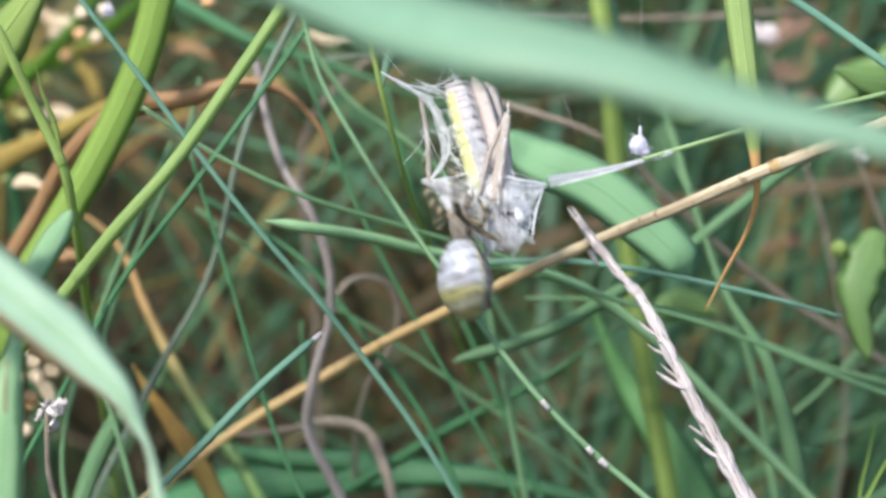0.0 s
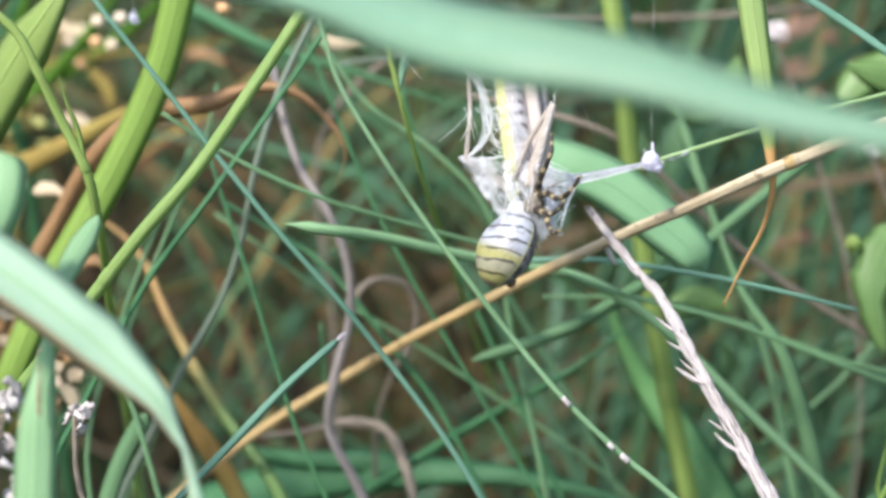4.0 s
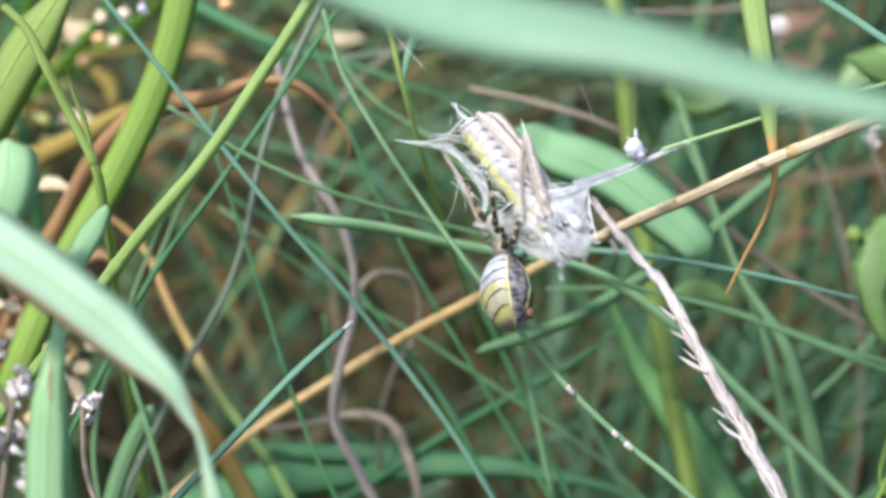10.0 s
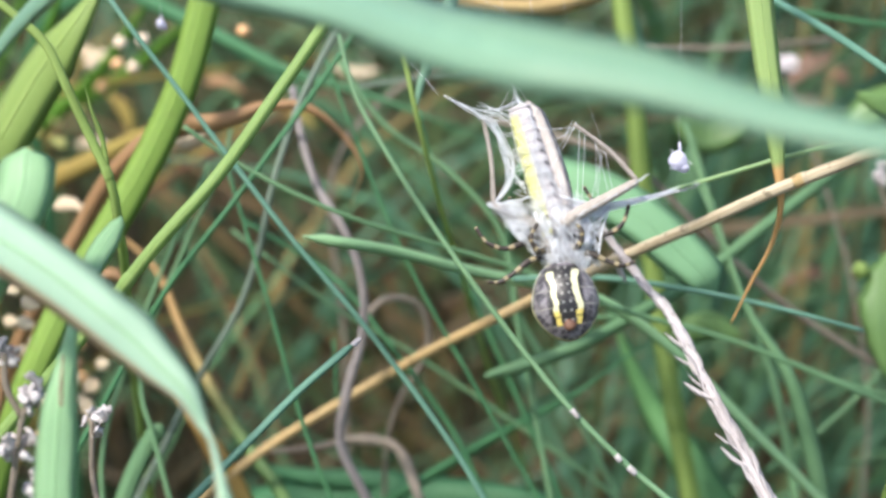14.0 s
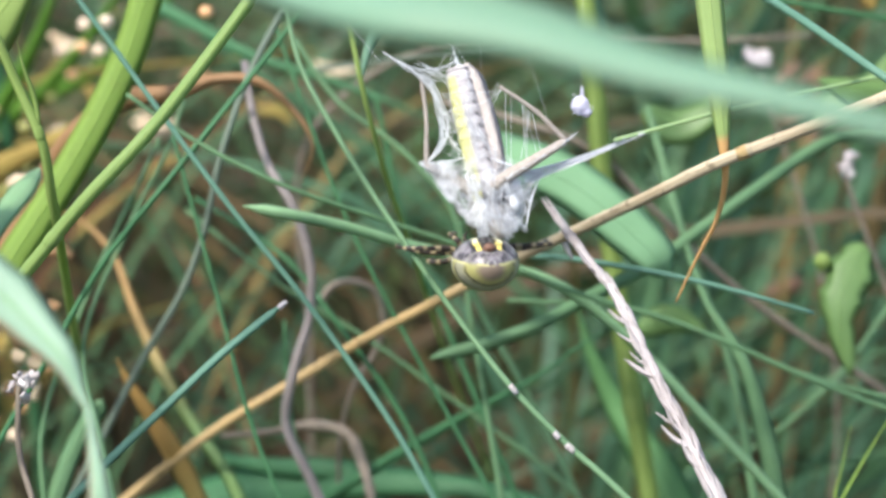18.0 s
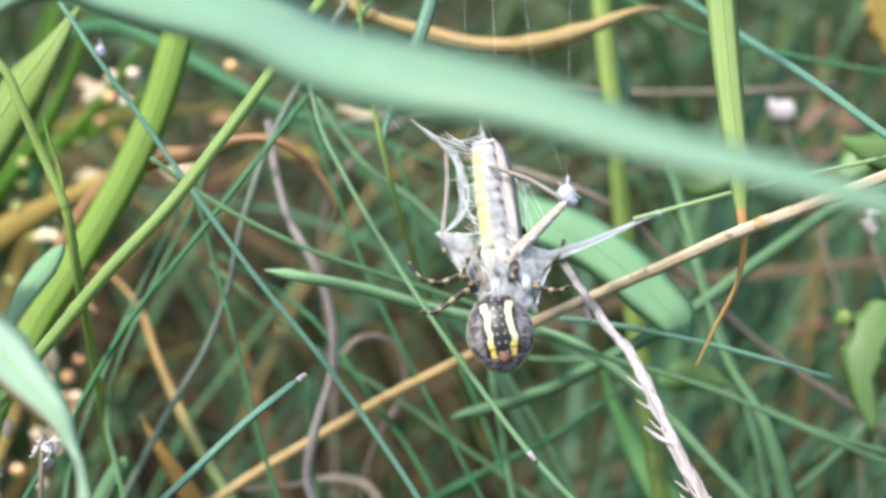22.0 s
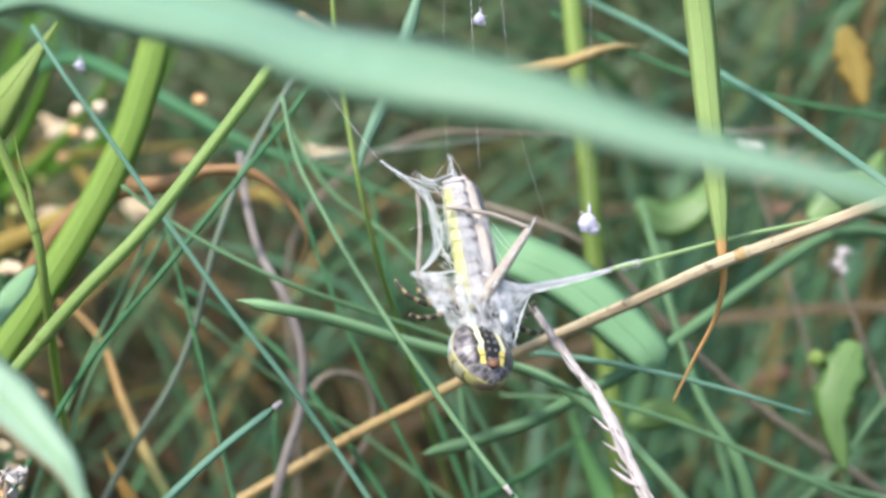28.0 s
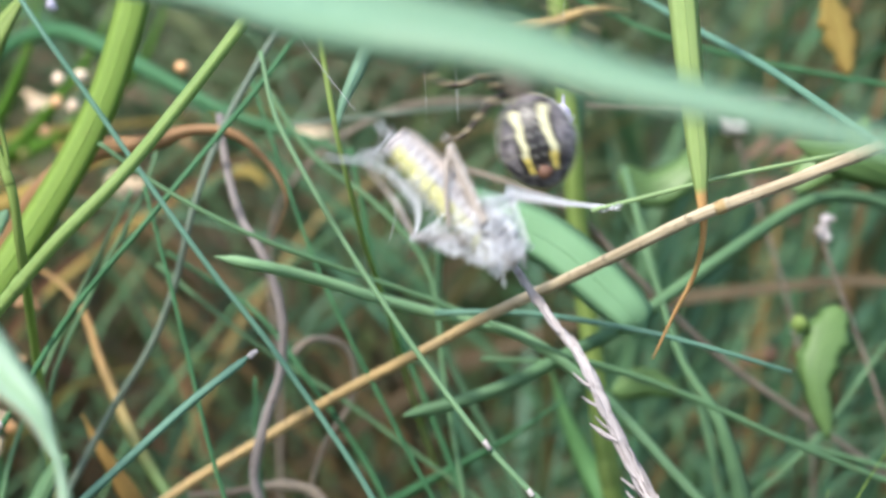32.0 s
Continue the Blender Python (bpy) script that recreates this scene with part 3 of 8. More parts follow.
# ---- stalks and leaves round the web ----
blade("grass_leaf", [(-0.0932, 0.0124, -0.0040), (-0.0932, 0.0124, 0.0963), (-0.0887, 0.0109, 0.1925), (-0.0767, 0.0069, 0.2421), (-0.0632, 0.0024, 0.2751), (-0.0580, 0.0053, 0.2848), (-0.0545, 0.0069, 0.2900), (-0.0485, 0.0097, 0.2993), (-0.0439, 0.0121, 0.3073), (-0.0401, 0.0147, 0.3154), (-0.0375, 0.0172, 0.3236), (-0.0362, 0.0188, 0.3285), (-0.0352, 0.0206, 0.3342)], 0.0050, FRESH, "bright green upright grass leaf with a keel", tip=0.06, root=0.7, fold=0.2, twist=(8, -10), steps=7)
blade("grass_leaf", [(-0.1042, 0.0075, -0.0040), (-0.1042, 0.0023, 0.0998), (-0.1042, -0.0016, 0.1783), (-0.1034, -0.0035, 0.2274), (-0.0951, 0.0003, 0.2567), (-0.0871, 0.0046, 0.2737), (-0.0817, 0.0075, 0.2840), (-0.0744, 0.0115, 0.2982), (-0.0670, 0.0103, 0.3090), (-0.0612, 0.0105, 0.3176), (-0.0555, 0.0104, 0.3248), (-0.0497, 0.0147, 0.3330)], 0.0085, LIME, "bright green curved grass leaf", tip=0.15, root=0.6, fold=0.25, twist=(-10, 25))
stem("grass_stalk", [(-0.0881, -0.0304, -0.0040), (-0.0881, -0.0359, 0.1056), (-0.0881, -0.0398, 0.1841), (-0.0869, -0.0420, 0.2332), (-0.0744, -0.0414, 0.2613), (-0.0626, -0.0402, 0.2763), (-0.0547, -0.0393, 0.2853), (-0.0440, -0.0382, 0.2975), (-0.0380, -0.0373, 0.3045), (-0.0309, -0.0344, 0.3117), (-0.0246, -0.0282, 0.3192), (-0.0190, -0.0242, 0.3264), (-0.0119, -0.0174, 0.3360)], 0.0018, STALK, "smooth bright green slanting grass stalk", taper=0.9, nodes=(0.62,))
stem("grass_stalk", [(-0.0779, -0.0083, -0.0040), (-0.0779, -0.0129, 0.0877), (-0.0779, -0.0168, 0.1663), (-0.0770, -0.0188, 0.2154), (-0.0675, -0.0151, 0.2444), (-0.0584, -0.0111, 0.2608), (-0.0523, -0.0083, 0.2707), (-0.0418, -0.0035, 0.2879), (-0.0331, -0.0007, 0.2983), (-0.0247, 0.0061, 0.3082), (-0.0160, 0.0151, 0.3185), (-0.0068, 0.0239, 0.3313)], 0.0010, DEEP, "thin dark green slanting grass stalk", taper=0.8)
stem("grass_stalk", [(-0.0575, 0.0724, -0.0040), (-0.0575, 0.0686, 0.0725), (-0.0575, 0.0647, 0.1511), (-0.0573, 0.0611, 0.2001), (-0.0556, 0.0478, 0.2277), (-0.0539, 0.0357, 0.2426), (-0.0528, 0.0277, 0.2514), (-0.0489, 0.0002, 0.2819), (-0.0453, -0.0222, 0.3018), (-0.0458, -0.0232, 0.3087), (-0.0491, -0.0208, 0.3161), (-0.0516, -0.0199, 0.3222), (-0.0536, -0.0185, 0.3264), (-0.0582, -0.0170, 0.3307), (-0.0641, -0.0154, 0.3352)], 0.0015, LIME, "green grass stalk with a swollen node", taper=0.8, nodes=(0.66,))
blade("grass_leaf", [(-0.0460, -0.0230, 0.3092), (-0.0468, -0.0222, 0.3150), (-0.0479, -0.0221, 0.3188), (-0.0486, -0.0212, 0.3218)], 0.0008, LIME, "short narrow green leaf beside a stalk node", tip=0.7)
stem("grass_stalk", [(-0.0737, 0.0330, -0.0040), (-0.0737, 0.0297, 0.0620), (-0.0737, 0.0257, 0.1405), (-0.0728, 0.0233, 0.1896), (-0.0642, 0.0220, 0.2191), (-0.0558, 0.0214, 0.2363), (-0.0502, 0.0210, 0.2469), (-0.0415, 0.0204, 0.2633), (-0.0335, 0.0180, 0.2772), (-0.0301, 0.0164, 0.2863), (-0.0272, 0.0156, 0.2978), (-0.0225, 0.0172, 0.3106), (-0.0173, 0.0178, 0.3203), (-0.0104, 0.0190, 0.3319)], 0.0013, GREYISH, "greyish green bent grass stem", taper=0.8)
stem("grass_stalk", [(0.0316, -0.0216, -0.0040), (0.0316, -0.0253, 0.0694), (0.0316, -0.0292, 0.1479), (0.0308, -0.0312, 0.1970), (0.0218, -0.0278, 0.2262), (0.0131, -0.0241, 0.2429), (0.0073, -0.0215, 0.2531), (-0.0006, -0.0180, 0.2670), (-0.0085, -0.0152, 0.2784), (-0.0132, -0.0140, 0.2849), (-0.0218, -0.0124, 0.2958), (-0.0325, -0.0078, 0.3096), (-0.0393, -0.0047, 0.3187), (-0.0444, -0.0025, 0.3253), (-0.0509, 0.0024, 0.3336)], 0.0010, TEAL, "thin bluish green grass stem", taper=0.7)
stem("grass_stalk", [(0.1401, 0.0219, -0.0040), (0.1401, 0.0172, 0.0904), (0.1401, 0.0133, 0.1690), (0.1384, 0.0107, 0.2180), (0.1189, 0.0075, 0.2415), (0.1019, 0.0054, 0.2502), (0.0909, 0.0040, 0.2548), (0.0690, 0.0014, 0.2639), (0.0433, 0.0015, 0.2752), (0.0255, 0.0019, 0.2808), (0.0135, 0.0057, 0.2852), (-0.0006, 0.0038, 0.2907), (-0.0175, 0.0003, 0.2979), (-0.0326, 0.0031, 0.3056), (-0.0393, 0.0047, 0.3102)], 0.0011, BLADE, "long thin green grass stem leaning across", taper=0.6)
blade("grass_leaf", [(0.0844, 0.0135, -0.0040), (0.0844, 0.0093, 0.0798), (0.0844, 0.0054, 0.1583), (0.0831, 0.0031, 0.2074), (0.0698, 0.0032, 0.2351), (0.0573, 0.0039, 0.2496), (0.0490, 0.0045, 0.2583), (0.0349, 0.0054, 0.2730), (0.0237, 0.0042, 0.2813), (0.0112, 0.0037, 0.2848), (0.0023, 0.0009, 0.2879), (-0.0080, -0.0037, 0.2923), (-0.0163, -0.0086, 0.2955), (-0.0216, -0.0081, 0.2964)], 0.0017, SPLIT, "narrow green grass leaf with a pale dry tip", tip=0.04, root=0.6, fold=0.3)
stem("grass_stalk", [(0.0095, 0.0039, 0.2851), (0.0230, -0.0005, 0.2864), (0.0328, -0.0080, 0.2871), (0.0411, -0.0127, 0.2867), (0.0506, -0.0148, 0.2847), (0.0594, -0.0159, 0.2823)], 0.0010, TEAL, "thin bluish green grass stem lying across", taper=0.6)
stem("straw_stalk", [(-0.0885, 0.0455, -0.0040), (-0.0885, 0.0425, 0.0568), (-0.0885, 0.0386, 0.1353), (-0.0871, 0.0359, 0.1844), (-0.0723, 0.0327, 0.2111), (-0.0587, 0.0303, 0.2244), (-0.0496, 0.0287, 0.2321), (-0.0311, 0.0256, 0.2480), (-0.0153, 0.0214, 0.2595), (-0.0022, 0.0131, 0.2703), (0.0091, 0.0045, 0.2793), (0.0177, -0.0043, 0.2871), (0.0275, -0.0113, 0.2942), (0.0349, -0.0223, 0.3015), (0.0422, -0.0294, 0.3075), (0.0520, -0.0309, 0.3118), (0.0640, -0.0324, 0.3172)], 0.0018, STRAW, "straw-coloured dead grass stalk slanting across", taper=0.95, nodes=(0.9,), steps=7, lumps=0.12)
stem("grass_stalk", [(0.0714, -0.0497, -0.0040), (0.0714, -0.0542, 0.0863), (0.0714, -0.0581, 0.1648), (0.0701, -0.0598, 0.2139), (0.0562, -0.0525, 0.2403), (0.0435, -0.0453, 0.2528), (0.0351, -0.0405, 0.2599), (0.0274, -0.0360, 0.2665), (0.0232, -0.0329, 0.2694), (0.0160, -0.0285, 0.2758), (0.0088, -0.0217, 0.2836), (0.0021, -0.0167, 0.2922), (-0.0032, -0.0121, 0.2994), (-0.0094, -0.0069, 0.3089), (-0.0133, -0.0026, 0.3157), (-0.0156, 0.0022, 0.3241)], 0.0011, FROSTED, "thin green grass stem with pale scuffed spots", taper=0.6, nodes=(0.55,))
for px in ([(0.0162, -0.0293, 0.2757), (0.0153, -0.0289, 0.2768)], [(0.0217, -0.0325, 0.2706), (0.0210, -0.0322, 0.2713)], [(0.0236, -0.0335, 0.2690), (0.0226, -0.0332, 0.2700)]):
    pale = Shape()
    pale.tube(px, 0.00037, steps=3, sides=9, lumps=0.5)
    thing("pale_scale", pale, CHAFF, "white scuffed spot on a green grass stem", "plant scale", group="pale spots on a stem")
blade("grass_leaf", [(0.1040, 0.0676, -0.0040), (0.1040, 0.0657, 0.0340), (0.1040, 0.0594, 0.1597), (0.1040, 0.0555, 0.2383), (0.1025, 0.0521, 0.2873), (0.0774, 0.0371, 0.2968), (0.0617, 0.0283, 0.2902), (0.0522, 0.0230, 0.2852), (0.0426, 0.0177, 0.2801), (0.0303, 0.0107, 0.2760), (0.0226, 0.0079, 0.2728), (0.0144, 0.0074, 0.2699), (0.0054, 0.0071, 0.2676)], 0.0022, BLADE, "green grass blade with a blunt torn end", tip=0.06, root=0.8, round_tip=True, fold=0.3)
blade("grass_leaf", [(-0.0246, 0.0266, -0.0040), (-0.0246, 0.0266, 0.0821), (-0.0261, 0.0266, 0.1643), (-0.0301, 0.0266, 0.2065), (-0.0346, 0.0266, 0.2347), (-0.0385, 0.0263, 0.2437), (-0.0418, 0.0263, 0.2502), (-0.0453, 0.0263, 0.2567), (-0.0471, 0.0266, 0.2609)], 0.0042, GOLDEN, "yellow and brown withering grass leaf", tip=0.3, root=0.7, fold=0.2, twist=(10, 25), ripple=0.05)
blade("grass_leaf", [(-0.0597, 0.0049, -0.0040), (-0.0597, 0.0049, 0.0861), (-0.0588, 0.0049, 0.1721), (-0.0564, 0.0049, 0.2164), (-0.0537, 0.0049, 0.2459), (-0.0512, 0.0066, 0.2524), (-0.0488, 0.0078, 0.2568), (-0.0462, 0.0087, 0.2605)], 0.0030, BLADE, "short green grass leaf with a blunt end", tip=0.06, root=0.7, round_tip=True, fold=0.15)
STIFF = blade("grass_leaf", [(-0.0755, -0.0594, -0.0040), (-0.0755, -0.0644, 0.0955), (-0.0755, -0.0683, 0.1740), (-0.0742, -0.0702, 0.2231), (-0.0606, -0.0653, 0.2502), (-0.0480, -0.0601, 0.2638), (-0.0397, -0.0567, 0.2717), (-0.0334, -0.0541, 0.2776), (-0.0267, -0.0516, 0.2835), (-0.0206, -0.0482, 0.2885), (-0.0135, -0.0449, 0.2935)], 0.0010, TEAL, "stiff bluish green grass blade with a pale blunt tip", tip=0.008, root=0.9, round_tip=True, fold=0.15)
stub = Shape()
stub.tube([(-0.0140, -0.0455, 0.2932), (-0.0136, -0.0452, 0.2935), (-0.0131, -0.0449, 0.2938)], 0.00034, steps=3, sides=8, lumps=0.4)
part("tip", stub, CHAFF, STIFF, "pale dry blunt tip")
stem("withered_grass", [(0.0105, 0.0140, -0.0040), (0.0105, 0.0114, 0.0478), (0.0105, 0.0075, 0.1263), (0.0098, 0.0053, 0.1754), (0.0026, 0.0068, 0.2053), (-0.0043, 0.0087, 0.2230), (-0.0090, 0.0100, 0.2340), (-0.0135, 0.0113, 0.2445), (-0.0177, 0.0127, 0.2553), (-0.0165, 0.0128, 0.2628), (-0.0135, 0.0138, 0.2732), (-0.0134, 0.0143, 0.2818), (-0.0160, 0.0168, 0.2897), (-0.0203, 0.0211, 0.2962), (-0.0231, 0.0260, 0.3051), (-0.0242, 0.0300, 0.3110)], 0.0021, PURPLE, "purplish brown dead curved stem", taper=0.6, lumps=0.18)
stem("withered_grass", [(-0.0129, 0.0372, 0.2677), (-0.0110, 0.0378, 0.2700), (-0.0077, 0.0399, 0.2703), (-0.0039, 0.0413, 0.2686), (-0.0020, 0.0418, 0.2638), (-0.0030, 0.0419, 0.2571), (-0.0064, 0.0424, 0.2515), (-0.0093, 0.0441, 0.2429), (-0.0107, 0.0490, 0.2242)], 0.0013, BEIGE, "beige curled dead tendril", taper=0.7, lumps=0.15)
blade("dead_leaf", [(-0.0893, 0.0692, -0.0040), (-0.0893, 0.0639, 0.1022), (-0.0893, 0.0600, 0.1808), (-0.0884, 0.0569, 0.2298), (-0.0789, 0.0491, 0.2580), (-0.0699, 0.0423, 0.2734), (-0.0638, 0.0377, 0.2827), (-0.0549, 0.0310, 0.2964), (-0.0482, 0.0265, 0.3031), (-0.0420, 0.0230, 0.3064), (-0.0345, 0.0209, 0.3075), (-0.0281, 0.0213, 0.3096), (-0.0218, 0.0210, 0.3094), (-0.0165, 0.0216, 0.3052), (-0.0130, 0.0217, 0.2992), (-0.0151, 0.0238, 0.2920)], 0.0036, ORANGE, "orange brown dead leaf arching over", tip=0.45, root=0.35, fold=0.3, twist=(8, -14), ripple=0.10)
blade("grass_stalk", [(-0.0023, 0.0113, -0.0040), (-0.0023, 0.0087, 0.0493), (-0.0023, 0.0047, 0.1278), (-0.0031, 0.0032, 0.1770), (-0.0115, 0.0110, 0.2055), (-0.0195, 0.0189, 0.2210), (-0.0249, 0.0243, 0.2303), (-0.0298, 0.0292, 0.2389), (-0.0350, 0.0351, 0.2438), (-0.0413, 0.0419, 0.2516), (-0.0480, 0.0515, 0.2614), (-0.0539, 0.0609, 0.2710), (-0.0620, 0.0669, 0.2757), (-0.0705, 0.0713, 0.2752)], 0.0024, TURNING, "grass stem turned orange at the top", tip=0.3, root=0.9, fold=0.3)
blade("grass_leaf", [(0.0377, -0.0117, 0.3596), (0.0388, -0.0158, 0.3480), (0.0402, -0.0189, 0.3364), (0.0411, -0.0227, 0.3257), (0.0421, -0.0265, 0.3150), (0.0425, -0.0278, 0.3098), (0.0430, -0.0279, 0.3058), (0.0429, -0.0254, 0.2993), (0.0407, -0.0229, 0.2922), (0.0388, -0.0204, 0.2856)], 0.0036, HANGING, "hanging pale green leaf with an orange withered end", widths=(4.2, 4.2, 4.1, 3.7, 3.0, 1.6, 1.0, 0.7, 0.5, 0.3), fold=0.12, twist=(0, 10), steps=7)
stem("grass_stalk", [(0.2084, 0.0052, -0.0040), (0.2084, 0.0015, 0.0701), (0.2084, -0.0024, 0.1487), (0.2074, -0.0046, 0.1978), (0.1978, -0.0037, 0.2269), (0.1884, -0.0023, 0.2436), (0.1822, -0.0013, 0.2538), (0.1486, 0.0043, 0.3087), (0.1068, 0.0033, 0.3527), (0.0689, -0.0041, 0.3721), (0.0460, -0.0089, 0.3685), (0.0378, -0.0117, 0.3600)], 0.0016, LIME, "green stalk bending over, from which a leaf hangs", taper=0.8)
stem("grass_stalk", [(0.0547, 0.0483, -0.0040), (0.0547, 0.0456, 0.0490), (0.0547, 0.0417, 0.1275), (0.0544, 0.0394, 0.1766), (0.0510, 0.0390, 0.2072), (0.0476, 0.0392, 0.2261), (0.0453, 0.0394, 0.2378), (0.0421, 0.0397, 0.2544), (0.0389, 0.0409, 0.2746), (0.0364, 0.0411, 0.2912), (0.0348, 0.0405, 0.3046), (0.0335, 0.0435, 0.3161), (0.0320, 0.0472, 0.3304), (0.0303, 0.0538, 0.3476)], 0.0040, LIME, "thick light green upright grass stalk", taper=0.9, nodes=(0.5,))
blade("grass_leaf", [(0.0354, 0.0437, 0.3009), (0.0370, 0.0483, 0.3113), (0.0354, 0.0551, 0.3216), (0.0329, 0.0629, 0.3352)], 0.0022, BLADE, "narrow green leaf beside a thick stalk", tip=0.5)
blade("grass_leaf", [(0.0453, 0.0620, -0.0040), (0.0453, 0.0586, 0.0634), (0.0453, 0.0547, 0.1419), (0.0445, 0.0520, 0.1910), (0.0366, 0.0488, 0.2205), (0.0289, 0.0462, 0.2379), (0.0237, 0.0445, 0.2486), (0.0133, 0.0410, 0.2702), (0.0122, 0.0350, 0.2847), (0.0130, 0.0277, 0.2952), (0.0160, 0.0203, 0.2986), (0.0203, 0.0136, 0.2979), (0.0279, 0.0103, 0.2949), (0.0359, 0.0060, 0.2889), (0.0408, 0.0043, 0.2840), (0.0420, 0.0055, 0.2813)], 0.0066, SMOOTH, "broad smooth green leaf with a rounded end", widths=(1.0, 1.0, 1.2, 2.0, 6.0, 8.0, 8.2, 8.0, 6.6, 1.5), fold=0.06, twist=(10, 5), steps=8)
stem("grass_stalk", [(0.1292, -0.0366, -0.0040), (0.1292, -0.0372, 0.0079), (0.1292, -0.0434, 0.1336), (0.1292, -0.0474, 0.2121), (0.1277, -0.0492, 0.2612), (0.1110, -0.0439, 0.2864), (0.0960, -0.0386, 0.2972), (0.0863, -0.0350, 0.3032), (0.0725, -0.0300, 0.3118), (0.0641, -0.0240, 0.3174), (0.0554, -0.0074, 0.3238), (0.0513, 0.0100, 0.3263), (0.0429, 0.0366, 0.3314), (0.0314, 0.0592, 0.3364)], 0.0013, TEAL, "bluish green grass stem crossing above", taper=0.8)
stem("grass_stalk", [(0.1647, 0.0496, -0.0040), (0.1647, 0.0476, 0.0356), (0.1647, 0.0413, 0.1613), (0.1647, 0.0374, 0.2398), (0.1629, 0.0351, 0.2889), (0.1394, 0.0363, 0.3087), (0.1207, 0.0378, 0.3125), (0.1088, 0.0388, 0.3139), (0.0859, 0.0407, 0.3165), (0.0645, 0.0428, 0.3200), (0.0497, 0.0446, 0.3237), (0.0385, 0.0504, 0.3282), (0.0293, 0.0583, 0.3324)], 0.0011, DEEP, "thin dark green grass stem", taper=0.8)
blade("dead_leaf", [(-0.0145, 0.0249, 0.3340), (-0.0073, 0.0244, 0.3294), (-0.0001, 0.0253, 0.3267), (0.0090, 0.0263, 0.3242), (0.0184, 0.0277, 0.3239), (0.0281, 0.0318, 0.3257), (0.0358, 0.0361, 0.3280), (0.0448, 0.0459, 0.3278)], 0.0030, AMBER, "amber dead leaf sagging in an arc", tip=0.3, root=0.6, fold=0.35, twist=(20, -30), ripple=0.1)
HELD_STEM = stem("grass_stalk", [(0.0293, -0.0211, 0.3090), (0.0380, -0.0201, 0.3111), (0.0463, -0.0191, 0.3131), (0.0584, -0.0172, 0.3153), (0.0700, -0.0153, 0.3174), (0.0870, -0.0115, 0.3201), (0.1393, 0.0204, 0.3228), (0.1580, 0.0242, 0.3246), (0.1842, 0.0304, 0.3093), (0.1861, 0.0332, 0.2596), (0.1861, 0.0371, 0.1806), (0.1861, 0.0434, 0.0543), (0.1861, 0.0463, -0.0040)], 0.0006, HELD, "very thin green grass stem held by silk", taper=1.2)
blade("grass_leaf", [(-0.0047, -0.0026, 0.3135), (-0.0038, -0.0017, 0.3172), (-0.0019, -0.0007, 0.3216), (0.0003, 0.0016, 0.3270), (0.0029, 0.0045, 0.3349), (0.0053, 0.0087, 0.3437)], 0.0021, MINT, "pale green leaf blade growing from a stalk joint", tip=0.2, root=0.25, fold=0.3)
stem("grass_stalk", [(0.0268, 0.1050, -0.0040), (0.0268, 0.1022, 0.0522), (0.0268, 0.0983, 0.1308), (0.0264, 0.0948, 0.1798), (0.0222, 0.0827, 0.2077), (0.0183, 0.0717, 0.2230), (0.0157, 0.0644, 0.2321), (0.0101, 0.0490, 0.2515), (0.0033, 0.0255, 0.2795), (-0.0022, 0.0006, 0.3024), (-0.0047, -0.0026, 0.3135), (-0.0064, -0.0002, 0.3223), (-0.0079, 0.0023, 0.3319), (-0.0088, 0.0050, 0.3422)], 0.0010, LIME, "thin yellow-green grass stalk with a joint", taper=0.7, nodes=(0.66,))
blade("grass_leaf", [(-0.0916, 0.1600, -0.0040), (-0.0916, 0.1573, 0.0498), (-0.0916, 0.1511, 0.1754), (-0.0916, 0.1471, 0.2540), (-0.0902, 0.1435, 0.3030), (-0.0684, 0.1258, 0.3154), (-0.0535, 0.1143, 0.3115), (-0.0444, 0.1073, 0.3081), (-0.0272, 0.0942, 0.3016), (-0.0133, 0.0884, 0.2983), (0.0014, 0.0802, 0.2942), (0.0156, 0.0740, 0.2895)], 0.0036, DEEP, "green grass leaf bent over in the shade", tip=0.4, root=0.5, fold=0.2)


def sun_leaf(pts, w):
    return blade("grass_leaf", pts, w, RICH, "rich green grass leaf in the sun", tip=0.4, root=0.7, fold=0.3, group="sunlit leaves")


sun_leaf([(-0.2148, 0.2474, -0.0040), (-0.2148, 0.2443, 0.0578), (-0.2148, 0.2403, 0.1364), (-0.2135, 0.2369, 0.1854), (-0.1988, 0.2240, 0.2091), (-0.1859, 0.2133, 0.2184), (-0.1775, 0.2064, 0.2234), (-0.1115, 0.1520, 0.2628), (-0.0870, 0.1377, 0.2905), (-0.0767, 0.1320, 0.3096), (-0.0726, 0.1371, 0.3294)], 0.0075)
sun_leaf([(-0.2344, 0.2877, -0.0040), (-0.2344, 0.2845, 0.0616), (-0.2344, 0.2805, 0.1401), (-0.2330, 0.2771, 0.1891), (-0.2167, 0.2651, 0.2123), (-0.2026, 0.2552, 0.2207), (-0.1934, 0.2489, 0.2251), (-0.1138, 0.1937, 0.2635), (-0.0792, 0.1582, 0.2909), (-0.0662, 0.1516, 0.3070), (-0.0564, 0.1567, 0.3279)], 0.0065)
sun_leaf([(-0.2013, 0.2139, -0.0040), (-0.2013, 0.2092, 0.0914), (-0.2013, 0.2052, 0.1699), (-0.1999, 0.2018, 0.2189), (-0.1841, 0.1895, 0.2422), (-0.1702, 0.1793, 0.2507), (-0.1612, 0.1727, 0.2551), (-0.1108, 0.1360, 0.2803), (-0.0871, 0.1192, 0.2988), (-0.0784, 0.1126, 0.3145), (-0.0758, 0.1169, 0.3308)], 0.0065)
